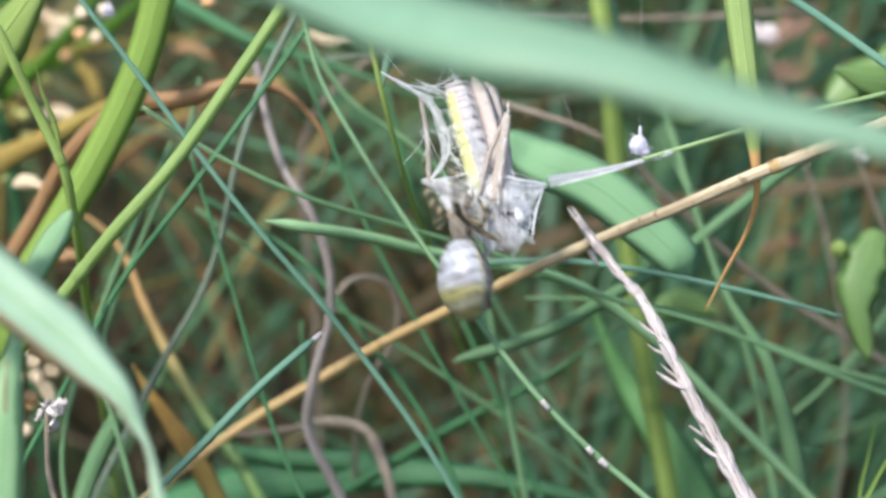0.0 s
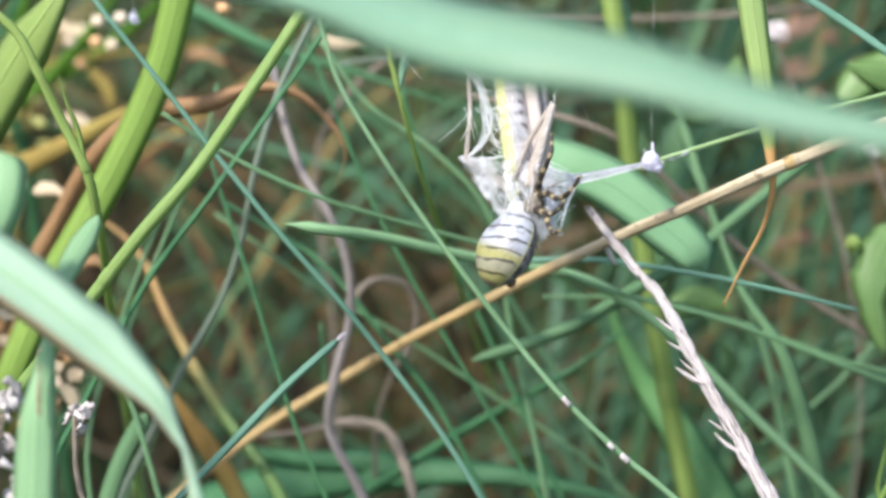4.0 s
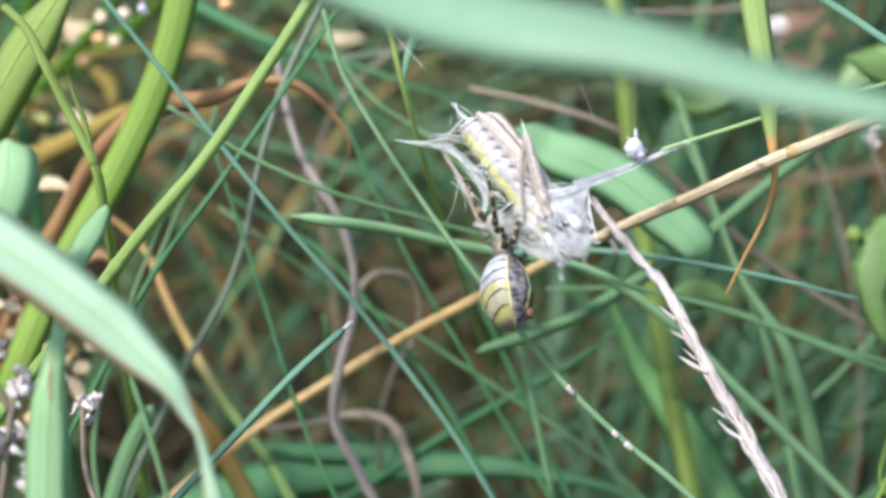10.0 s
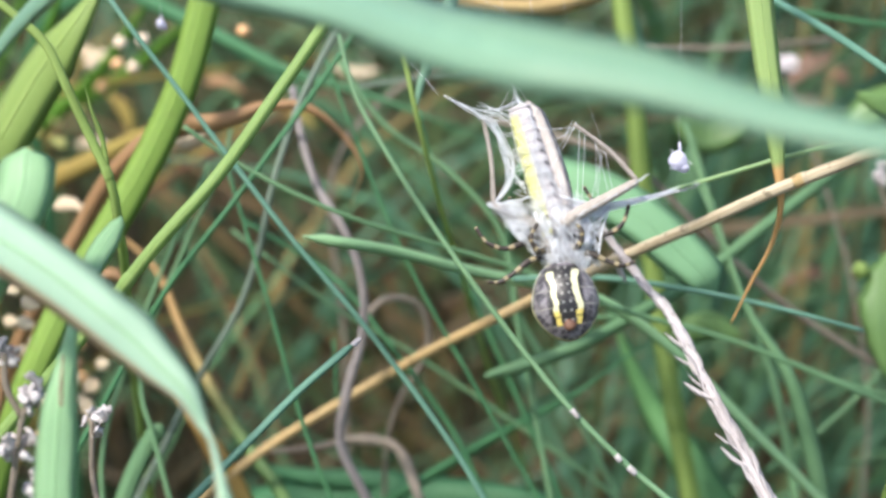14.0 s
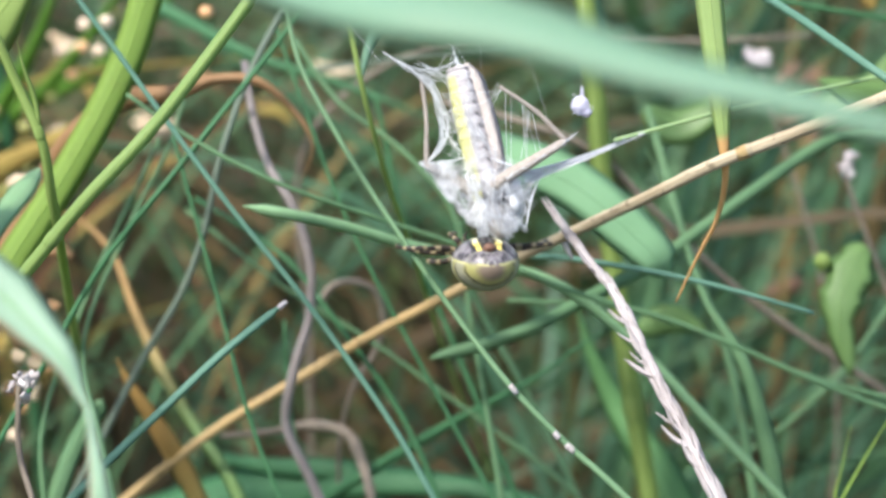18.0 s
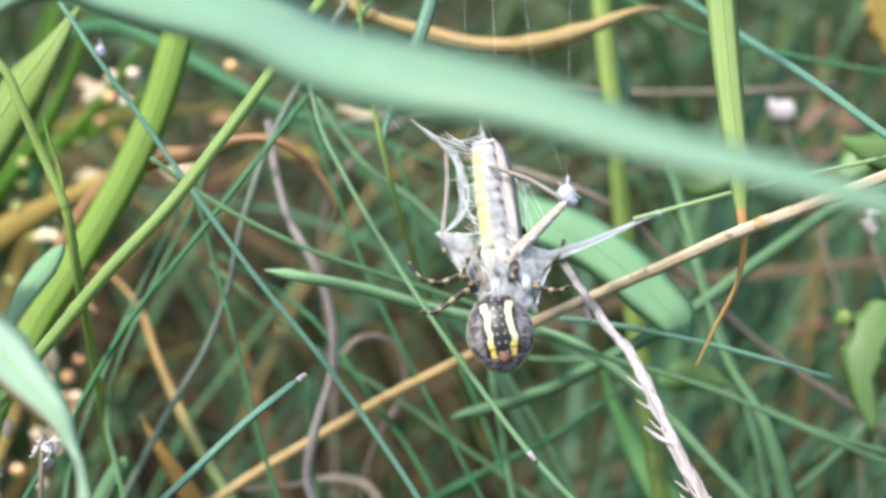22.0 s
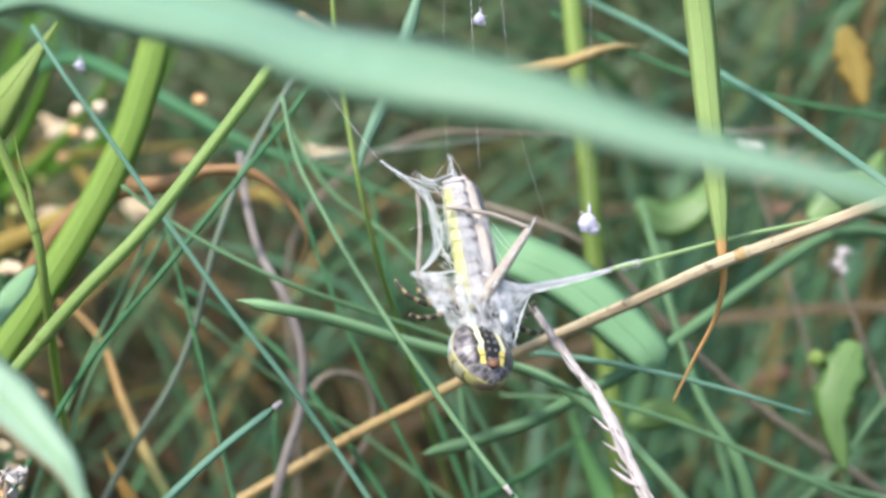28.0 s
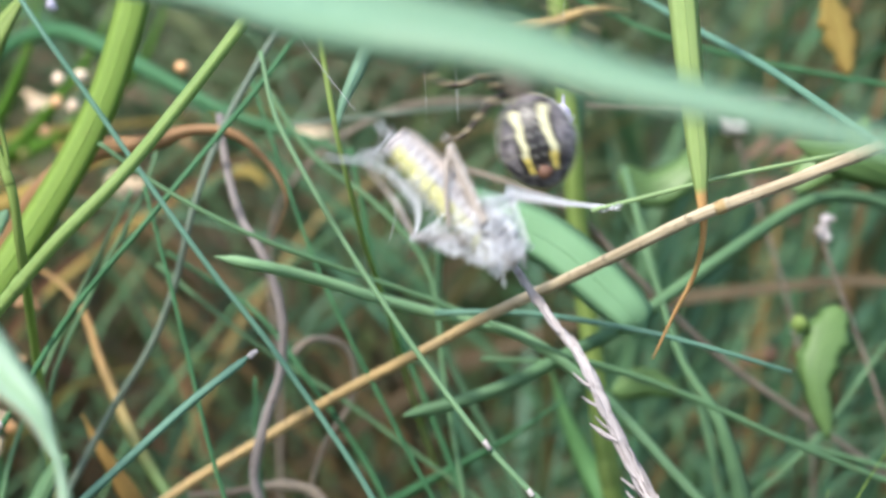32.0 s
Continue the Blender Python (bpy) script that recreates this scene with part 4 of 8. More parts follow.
sun_leaf([(-0.2584, 0.3539, -0.0040), (-0.2584, 0.3505, 0.0639), (-0.2584, 0.3466, 0.1425), (-0.2570, 0.3431, 0.1915), (-0.2405, 0.3296, 0.2136), (-0.2264, 0.3187, 0.2207), (-0.2173, 0.3117, 0.2242), (-0.1177, 0.2352, 0.2630), (-0.0719, 0.1884, 0.2888), (-0.0554, 0.1715, 0.3058), (-0.0481, 0.1767, 0.3265)], 0.0070)
blade("dead_leaf", [(-0.1385, 0.1270, -0.0040), (-0.1385, 0.1220, 0.0958), (-0.1385, 0.1181, 0.1744), (-0.1370, 0.1151, 0.2234), (-0.1217, 0.1075, 0.2489), (-0.1077, 0.1013, 0.2605), (-0.0985, 0.0972, 0.2671), (-0.0816, 0.0897, 0.2793), (-0.0667, 0.0872, 0.2867), (-0.0564, 0.0862, 0.2918), (-0.0489, 0.0864, 0.2936)], 0.0075, YELLOWED, "yellowing broad grass leaf turned brown in places", tip=0.4, root=0.6, fold=0.2, ripple=0.08)
blade("grass_leaf", [(0.0746, 0.0246, -0.0040), (0.0746, 0.0226, 0.0373), (0.0746, 0.0186, 0.1158), (0.0740, 0.0173, 0.1650), (0.0670, 0.0273, 0.1931), (0.0604, 0.0373, 0.2082), (0.0560, 0.0439, 0.2171), (0.0499, 0.0532, 0.2295), (0.0441, 0.0611, 0.2375), (0.0393, 0.0643, 0.2473), (0.0358, 0.0674, 0.2571)], 0.0110, VIVID, "broad green grass leaf", tip=0.4, root=0.8, fold=0.3)
blade("grass_leaf", [(0.0755, 0.0125, -0.0040), (0.0755, 0.0100, 0.0475), (0.0755, 0.0060, 0.1260), (0.0751, 0.0038, 0.1751), (0.0710, 0.0048, 0.2056), (0.0669, 0.0064, 0.2243), (0.0642, 0.0075, 0.2359), (0.0598, 0.0092, 0.2549), (0.0562, 0.0105, 0.2655), (0.0509, 0.0154, 0.2738), (0.0465, 0.0238, 0.2871), (0.0428, 0.0329, 0.2957)], 0.0034, BLADE, "narrow green grass leaf with a yellowed base", tip=0.4, root=0.8, fold=0.3)
blade("grass_leaf", [(-0.0499, 0.0548, -0.0040), (-0.0499, 0.0516, 0.0601), (-0.0499, 0.0476, 0.1386), (-0.0484, 0.0449, 0.1877), (-0.0326, 0.0409, 0.2137), (-0.0181, 0.0378, 0.2259), (-0.0086, 0.0358, 0.2329), (0.0049, 0.0330, 0.2428), (0.0138, 0.0295, 0.2496), (0.0243, 0.0261, 0.2571), (0.0334, 0.0276, 0.2632), (0.0394, 0.0283, 0.2664)], 0.0022, DEEP, "deep green grass leaf slanting", tip=0.4, root=0.9, fold=0.3)
blade("grass_leaf", [(-0.0950, 0.0825, -0.0040), (-0.0950, 0.0798, 0.0507), (-0.0950, 0.0759, 0.1293), (-0.0933, 0.0730, 0.1783), (-0.0744, 0.0673, 0.2018), (-0.0579, 0.0630, 0.2106), (-0.0472, 0.0602, 0.2153), (-0.0319, 0.0562, 0.2220), (-0.0172, 0.0515, 0.2261), (-0.0020, 0.0462, 0.2290), (0.0138, 0.0404, 0.2302), (0.0290, 0.0349, 0.2287), (0.0434, 0.0267, 0.2256)], 0.0100, DEEP, "broad dark green leaf lying low", tip=0.4, root=0.8, fold=0.15, twist=(20, 30))
blade("grass_leaf", [(0.1106, -0.0130, -0.0040), (0.1106, -0.0167, 0.0699), (0.1106, -0.0206, 0.1484), (0.1093, -0.0226, 0.1975), (0.0945, -0.0184, 0.2241), (0.0809, -0.0140, 0.2370), (0.0720, -0.0110, 0.2444), (0.0669, -0.0093, 0.2487), (0.0681, -0.0072, 0.2553), (0.0694, -0.0055, 0.2607)], 0.0014, FRESH, "short green grass blade", tip=0.6, fold=0.3)
blade("grass_leaf", [(0.0397, -0.0162, -0.0040), (0.0397, -0.0195, 0.0629), (0.0397, -0.0235, 0.1415), (0.0406, -0.0254, 0.1906), (0.0495, -0.0214, 0.2197), (0.0580, -0.0170, 0.2364), (0.0638, -0.0141, 0.2465), (0.0674, -0.0121, 0.2530), (0.0718, -0.0100, 0.2601), (0.0784, -0.0072, 0.2700)], 0.0015, FRESH, "short bright grass blade", tip=0.6, fold=0.3)
blade("dead_leaf", [(-0.0309, 0.0347, 0.2432), (-0.0227, 0.0346, 0.2439), (-0.0145, 0.0346, 0.2452), (-0.0084, 0.0321, 0.2446), (-0.0055, 0.0284, 0.2398), (-0.0042, 0.0250, 0.2358), (-0.0039, 0.0227, 0.2282)], 0.0020, BEIGE, "beige dead leaf curling down", tip=0.2, root=0.4, ripple=0.1)
blade("grass_leaf", [(-0.0354, 0.0615, 0.2275), (-0.0239, 0.0550, 0.2283), (-0.0106, 0.0506, 0.2294), (0.0025, 0.0494, 0.2276), (0.0137, 0.0518, 0.2232)], 0.0044, DEEP, "green grass leaf lying low", tip=0.4, root=0.5, twist=(10, 30))
stem("withered_grass", [(0.1299, 0.0726, -0.0040), (0.1299, 0.0687, 0.0745), (0.1299, 0.0648, 0.1531), (0.1285, 0.0621, 0.2021), (0.1125, 0.0585, 0.2282), (0.0980, 0.0557, 0.2404), (0.0884, 0.0540, 0.2474), (0.0641, 0.0495, 0.2651), (0.0465, 0.0444, 0.2820), (0.0357, 0.0436, 0.2927), (0.0206, 0.0459, 0.2985), (0.0087, 0.0512, 0.3005)], 0.0016, BEIGE, "brown dead stem slanting behind the leaf", taper=0.7, lumps=0.15)
stem("withered_grass", [(-0.0141, 0.0638, 0.3043), (-0.0056, 0.0636, 0.3054), (0.0071, 0.0633, 0.3070), (0.0229, 0.0729, 0.3074)], 0.0009, GREYISH, "thin grey dead stem", taper=0.7)
stem("withered_grass", [(-0.0188, 0.1208, -0.0040), (-0.0188, 0.1190, 0.0314), (-0.0188, 0.1127, 0.1570), (-0.0188, 0.1088, 0.2356), (-0.0169, 0.1063, 0.2846), (0.0080, 0.1040, 0.3025), (0.0271, 0.1028, 0.3040), (0.0391, 0.1021, 0.3039), (0.0560, 0.1012, 0.3039), (0.0740, 0.1003, 0.3045), (0.0902, 0.1057, 0.3047)], 0.0014, BEIGE, "brown dead stem in the undergrowth", taper=0.7)


def thin_stem(pts, w):
    return stem("grass_stalk", pts, w, (TEAL, DEEP, BLADE)[int(w * 1e5) % 3], "thin grass stem crossing among the others", taper=0.6, group="thin stems behind the web")


thin_stem([(-0.0302, -0.0103, -0.0040), (-0.0302, -0.0133, 0.0547), (-0.0302, -0.0172, 0.1333), (-0.0306, -0.0189, 0.1824), (-0.0351, -0.0125, 0.2121), (-0.0394, -0.0058, 0.2296), (-0.0424, -0.0012, 0.2403), (-0.0475, 0.0069, 0.2593), (-0.0495, 0.0107, 0.2647), (-0.0421, 0.0213, 0.2871), (-0.0364, 0.0265, 0.2981), (-0.0337, 0.0336, 0.3080)], 0.0011)
thin_stem([(-0.0505, -0.0019, -0.0040), (-0.0505, -0.0046, 0.0506), (-0.0505, -0.0086, 0.1292), (-0.0506, -0.0104, 0.1783), (-0.0522, -0.0057, 0.2086), (-0.0537, -0.0006, 0.2271), (-0.0547, 0.0029, 0.2385), (-0.0562, 0.0078, 0.2543), (-0.0508, 0.0172, 0.2721), (-0.0387, 0.0308, 0.2981)], 0.0012)
thin_stem([(0.0048, -0.0121, -0.0040), (0.0048, -0.0152, 0.0579), (0.0048, -0.0191, 0.1365), (0.0041, -0.0209, 0.1856), (-0.0029, -0.0164, 0.2151), (-0.0098, -0.0114, 0.2323), (-0.0144, -0.0079, 0.2429), (-0.0210, -0.0030, 0.2581), (-0.0284, 0.0069, 0.2827), (-0.0343, 0.0150, 0.3018)], 0.0010)
thin_stem([(0.0403, -0.0022, -0.0040), (0.0403, -0.0054, 0.0604), (0.0403, -0.0093, 0.1390), (0.0395, -0.0112, 0.1881), (0.0307, -0.0067, 0.2172), (0.0223, -0.0019, 0.2337), (0.0167, 0.0014, 0.2438), (0.0053, 0.0081, 0.2640), (-0.0078, 0.0162, 0.2887), (-0.0147, 0.0238, 0.3059), (-0.0190, 0.0295, 0.3170)], 0.0010)
thin_stem([(0.0296, 0.0049, -0.0040), (0.0296, 0.0023, 0.0499), (0.0296, -0.0017, 0.1284), (0.0289, -0.0035, 0.1775), (0.0217, 0.0010, 0.2070), (0.0147, 0.0060, 0.2242), (0.0100, 0.0094, 0.2347), (0.0010, 0.0159, 0.2548), (-0.0091, 0.0206, 0.2686), (-0.0175, 0.0278, 0.2775), (-0.0341, 0.0375, 0.2862)], 0.0013)
thin_stem([(0.1397, 0.0188, -0.0040), (0.1397, 0.0136, 0.0982), (0.1397, 0.0097, 0.1767), (0.1379, 0.0075, 0.2258), (0.1162, 0.0093, 0.2475), (0.0982, 0.0114, 0.2536), (0.0866, 0.0128, 0.2566), (0.0677, 0.0150, 0.2613), (0.0508, 0.0178, 0.2679), (0.0376, 0.0195, 0.2717), (0.0186, 0.0207, 0.2728)], 0.0012)
thin_stem([(0.0342, 0.0208, -0.0040), (0.0342, 0.0173, 0.0656), (0.0342, 0.0134, 0.1441), (0.0335, 0.0115, 0.1932), (0.0266, 0.0161, 0.2228), (0.0198, 0.0211, 0.2401), (0.0153, 0.0245, 0.2506), (0.0088, 0.0294, 0.2658), (0.0023, 0.0343, 0.2810), (-0.0013, 0.0391, 0.2962), (-0.0031, 0.0415, 0.3038)], 0.0013)
thin_stem([(0.0210, 0.0128, -0.0040), (0.0210, 0.0085, 0.0832), (0.0210, 0.0046, 0.1618), (0.0207, 0.0027, 0.2109), (0.0176, 0.0074, 0.2411), (0.0145, 0.0126, 0.2594), (0.0125, 0.0161, 0.2706), (0.0092, 0.0217, 0.2886), (0.0010, 0.0248, 0.2977), (-0.0091, 0.0294, 0.3045), (-0.0164, 0.0348, 0.3142)], 0.0014)
thin_stem([(0.0708, 0.0189, -0.0040), (0.0708, 0.0162, 0.0491), (0.0708, 0.0123, 0.1276), (0.0705, 0.0104, 0.1767), (0.0673, 0.0143, 0.2071), (0.0642, 0.0187, 0.2255), (0.0621, 0.0217, 0.2369), (0.0583, 0.0273, 0.2579), (0.0513, 0.0369, 0.2778), (0.0455, 0.0490, 0.2998)], 0.0024)
thin_stem([(0.1419, 0.0781, -0.0040), (0.1419, 0.0760, 0.0371), (0.1419, 0.0697, 0.1628), (0.1419, 0.0658, 0.2413), (0.1407, 0.0629, 0.2904), (0.1118, 0.0530, 0.2872), (0.0997, 0.0495, 0.2728), (0.0925, 0.0475, 0.2634), (0.0831, 0.0448, 0.2509), (0.0746, 0.0432, 0.2426), (0.0619, 0.0415, 0.2333)], 0.0014)
thin_stem([(0.0505, 0.0325, -0.0040), (0.0505, 0.0282, 0.0810), (0.0505, 0.0243, 0.1596), (0.0490, 0.0222, 0.2087), (0.0326, 0.0253, 0.2345), (0.0178, 0.0286, 0.2462), (0.0081, 0.0309, 0.2529), (-0.0058, 0.0340, 0.2624), (-0.0157, 0.0360, 0.2681), (-0.0369, 0.0450, 0.2823)], 0.0011)
thin_stem([(0.0163, 0.0139, -0.0040), (0.0163, 0.0115, 0.0438), (0.0163, 0.0076, 0.1223), (0.0155, 0.0057, 0.1714), (0.0069, 0.0102, 0.2006), (-0.0015, 0.0151, 0.2172), (-0.0070, 0.0184, 0.2273), (-0.0164, 0.0240, 0.2444), (-0.0182, 0.0269, 0.2539), (-0.0188, 0.0307, 0.2662)], 0.0010)


# ---- leaf scraps added behind the stalks as stand-ins for blurred sun spots ----
def sun_scrap(pts, w, material):
    scrap = Shape()
    scrap.ribbon(pts, lambda s: 0.7 * w * math.sin(math.pi * (0.1 + 0.8 * s)), steps=4, fold=0.1, twist=(5, 25), ripple=0.15)
    return thing("dead_leaf", scrap, material, "dry leaf scrap standing in for a blurred sun spot", "leaf", group="sunlit leaf scraps")


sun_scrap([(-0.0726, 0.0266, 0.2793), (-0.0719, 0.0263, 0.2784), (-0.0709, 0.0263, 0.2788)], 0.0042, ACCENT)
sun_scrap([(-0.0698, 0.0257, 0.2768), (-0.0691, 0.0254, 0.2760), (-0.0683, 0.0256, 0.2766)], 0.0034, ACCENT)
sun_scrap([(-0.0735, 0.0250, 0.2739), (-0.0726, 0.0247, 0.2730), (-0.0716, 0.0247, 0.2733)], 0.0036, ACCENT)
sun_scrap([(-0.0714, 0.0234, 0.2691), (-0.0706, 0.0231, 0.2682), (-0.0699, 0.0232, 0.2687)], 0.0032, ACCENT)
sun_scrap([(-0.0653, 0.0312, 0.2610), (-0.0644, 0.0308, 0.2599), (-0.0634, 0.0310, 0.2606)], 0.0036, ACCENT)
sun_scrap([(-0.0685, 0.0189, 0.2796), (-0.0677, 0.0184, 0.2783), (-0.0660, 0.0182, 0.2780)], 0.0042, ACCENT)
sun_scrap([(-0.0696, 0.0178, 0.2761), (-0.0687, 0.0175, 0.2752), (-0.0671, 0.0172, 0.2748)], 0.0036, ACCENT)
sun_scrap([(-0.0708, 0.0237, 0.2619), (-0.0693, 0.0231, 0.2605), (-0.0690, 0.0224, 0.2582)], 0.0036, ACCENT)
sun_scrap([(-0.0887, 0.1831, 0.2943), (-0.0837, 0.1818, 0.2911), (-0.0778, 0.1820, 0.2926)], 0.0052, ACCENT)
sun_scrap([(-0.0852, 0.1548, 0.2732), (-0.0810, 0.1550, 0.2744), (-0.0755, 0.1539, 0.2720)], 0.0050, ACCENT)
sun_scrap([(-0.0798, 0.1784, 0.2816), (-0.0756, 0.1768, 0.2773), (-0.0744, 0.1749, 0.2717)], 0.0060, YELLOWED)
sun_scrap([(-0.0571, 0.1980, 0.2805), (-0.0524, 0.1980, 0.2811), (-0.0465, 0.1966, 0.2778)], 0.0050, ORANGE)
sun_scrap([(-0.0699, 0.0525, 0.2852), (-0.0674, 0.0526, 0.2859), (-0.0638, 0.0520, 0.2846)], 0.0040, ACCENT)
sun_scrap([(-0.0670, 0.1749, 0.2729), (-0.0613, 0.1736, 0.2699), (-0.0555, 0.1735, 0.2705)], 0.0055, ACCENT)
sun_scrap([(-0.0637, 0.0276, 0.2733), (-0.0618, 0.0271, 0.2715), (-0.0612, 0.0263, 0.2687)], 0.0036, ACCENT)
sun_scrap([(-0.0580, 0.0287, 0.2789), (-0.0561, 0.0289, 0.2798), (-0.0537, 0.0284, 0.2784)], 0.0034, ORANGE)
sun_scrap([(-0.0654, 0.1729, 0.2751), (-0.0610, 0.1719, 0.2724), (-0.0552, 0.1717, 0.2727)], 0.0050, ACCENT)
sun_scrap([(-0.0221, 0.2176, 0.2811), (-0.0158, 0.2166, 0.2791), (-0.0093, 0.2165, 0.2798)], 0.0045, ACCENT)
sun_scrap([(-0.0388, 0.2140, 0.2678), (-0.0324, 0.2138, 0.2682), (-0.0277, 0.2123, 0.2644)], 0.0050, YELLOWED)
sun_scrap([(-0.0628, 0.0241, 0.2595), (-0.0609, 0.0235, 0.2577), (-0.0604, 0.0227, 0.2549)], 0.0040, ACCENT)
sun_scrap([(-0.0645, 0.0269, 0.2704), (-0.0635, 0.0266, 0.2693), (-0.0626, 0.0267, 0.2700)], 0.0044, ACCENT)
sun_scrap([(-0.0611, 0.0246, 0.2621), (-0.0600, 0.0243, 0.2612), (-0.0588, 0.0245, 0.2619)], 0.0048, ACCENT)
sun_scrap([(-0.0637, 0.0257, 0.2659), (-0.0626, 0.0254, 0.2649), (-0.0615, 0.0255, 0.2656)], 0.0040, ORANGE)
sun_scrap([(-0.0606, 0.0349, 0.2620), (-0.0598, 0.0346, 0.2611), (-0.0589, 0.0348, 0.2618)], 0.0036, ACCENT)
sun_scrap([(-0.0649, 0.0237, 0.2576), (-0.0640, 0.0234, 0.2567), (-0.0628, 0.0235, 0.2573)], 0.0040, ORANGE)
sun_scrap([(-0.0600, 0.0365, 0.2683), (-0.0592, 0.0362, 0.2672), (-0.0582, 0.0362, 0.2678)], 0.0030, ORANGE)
# Chips added where yellow-green discs of sunlight show out of focus
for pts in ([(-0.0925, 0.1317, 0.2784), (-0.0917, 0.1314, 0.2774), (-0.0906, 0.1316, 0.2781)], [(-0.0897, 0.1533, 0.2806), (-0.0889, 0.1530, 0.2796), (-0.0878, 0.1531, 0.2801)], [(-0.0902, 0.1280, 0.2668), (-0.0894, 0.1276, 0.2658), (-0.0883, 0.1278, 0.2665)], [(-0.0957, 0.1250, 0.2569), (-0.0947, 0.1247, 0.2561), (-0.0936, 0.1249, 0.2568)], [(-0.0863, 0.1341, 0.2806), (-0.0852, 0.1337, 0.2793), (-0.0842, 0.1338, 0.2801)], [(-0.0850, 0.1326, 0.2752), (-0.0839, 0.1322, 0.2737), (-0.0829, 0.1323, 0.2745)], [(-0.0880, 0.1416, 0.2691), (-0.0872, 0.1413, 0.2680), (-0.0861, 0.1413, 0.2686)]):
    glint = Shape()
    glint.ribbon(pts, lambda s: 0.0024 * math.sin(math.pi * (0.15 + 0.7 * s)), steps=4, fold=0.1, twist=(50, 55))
    thing("sun_spot_chip", glint, YELLOW_GLINT, "small yellow-green chip standing in for a sun spot", "leaf", group="sunlit leaf tips")

def sun_glint(centre, size, material, label):
    """A small round bead deep among the stems, added to stand in for a blurred sun glint."""
    husk = Shape()
    husk.blob(centre, np.array((1.0, 0.8, 0.9)) * size, rows=8, cols=10, warp=0.5, seed=centre[0] * 900)
    return thing("sun_spot_bead", husk, material, label, "husk", group="sunlit husks")


# Beads set where out-of-focus glints of sun lie, not real seeds or buds
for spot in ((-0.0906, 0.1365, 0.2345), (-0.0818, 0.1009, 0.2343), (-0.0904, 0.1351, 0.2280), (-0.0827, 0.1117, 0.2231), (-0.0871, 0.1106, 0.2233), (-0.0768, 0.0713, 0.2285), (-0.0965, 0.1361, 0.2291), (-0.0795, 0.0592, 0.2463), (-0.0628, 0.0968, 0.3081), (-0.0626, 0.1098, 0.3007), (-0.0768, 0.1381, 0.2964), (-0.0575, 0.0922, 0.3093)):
    sun_glint(spot, 0.0013, GLINT, "small pale orange bead standing in for a sun glint")
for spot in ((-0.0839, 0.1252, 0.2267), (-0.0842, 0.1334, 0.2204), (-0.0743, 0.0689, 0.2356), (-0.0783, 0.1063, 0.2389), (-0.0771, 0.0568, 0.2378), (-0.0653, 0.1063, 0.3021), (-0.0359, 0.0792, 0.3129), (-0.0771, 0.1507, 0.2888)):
    sun_glint(spot, 0.0013, GLINT_WARM, "small orange bead standing in for a sun glint")
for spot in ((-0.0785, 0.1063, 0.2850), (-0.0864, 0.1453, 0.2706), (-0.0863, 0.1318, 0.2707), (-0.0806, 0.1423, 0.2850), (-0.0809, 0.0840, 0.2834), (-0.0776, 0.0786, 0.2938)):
    sun_glint(spot, 0.0012, YELLOW_GLINT, "small yellow-green bead standing in for a sun glint")


# ---- broad leaves and withered flowers ----
def oval_leaf(points, width, material, label, **ribbon):
    shape = Shape()
    shape.ribbon(points, lambda s: width * (math.sin(math.pi * (0.03 + 0.95 * s) ** 0.8) ** 0.8), steps=8, fold=0.1, **ribbon)
    ob = thing("broad_leaf", shape, material, label, "leaf")
    vein = Shape()
    vein.tube(spline(points, 6) - VIEW * 0.0002, lambda s: 0.00026 * (1 - 0.6 * s), steps=1, sides=6)
    part("midrib", vein, material, ob)
    return ob


oval_leaf([(0.0821, 0.0352, 0.2779), (0.0797, 0.0324, 0.2743), (0.0769, 0.0290, 0.2686), (0.0789, 0.0259, 0.2570)], 0.0082, BROADLEAF, "light green pointed weed leaf hanging down", twist=(-12, -20), ripple=0.12)
oval_leaf([(0.0930, 0.0360, 0.2994), (0.0845, 0.0332, 0.3030), (0.0773, 0.0321, 0.3052), (0.0715, 0.0330, 0.3074)], 0.0066, BROADLEAF, "green weed leaf beside the stalks", twist=(20, 0))
bud = Shape()
bud.blob([(0.0745, 0.0329, 0.2755)][0], np.array((0.0014, 0.0013, 0.0014)), warp=0.5, seed=3.0)
thing("flower_bud", bud, LIME, "small pale green round bud of a weed", "bud")
oval_leaf([(0.0816, 0.0675, 0.2926), (0.0861, 0.0686, 0.2967), (0.0928, 0.0692, 0.2998), (0.0961, 0.0710, 0.3060)], 0.008, BROADLEAF, "green weed leaf in the shade", twist=(30, 10))
oval_leaf([(0.0468, 0.0581, 0.2544), (0.0534, 0.0582, 0.2566), (0.0600, 0.0574, 0.2546)], 0.006, BROADLEAF, "green clover-like weed leaf")
oval_leaf([(0.0499, 0.0783, 0.2940), (0.0555, 0.0772, 0.2907), (0.0623, 0.0776, 0.2941), (0.0646, 0.0789, 0.2996)], 0.009, BROADLEAF, "green weed leaf behind the stalk", twist=(20, 40))
for pts, w in (([(0.1225, 0.2633, 0.2651), (0.1325, 0.2641, 0.2705), (0.1426, 0.2619, 0.2640)], 0.008), ([(0.1153, 0.2285, 0.2083), (0.1250, 0.2286, 0.2107), (0.1328, 0.2271, 0.2064)], 0.005), ([(0.1357, 0.3032, 0.2495), (0.1435, 0.3015, 0.2456), (0.1491, 0.2980, 0.2362)], 0.009)):
    oval_leaf(pts, w, RUSTY, "reddish brown dead leaf among the stems", twist=(30, -20), ripple=0.3)

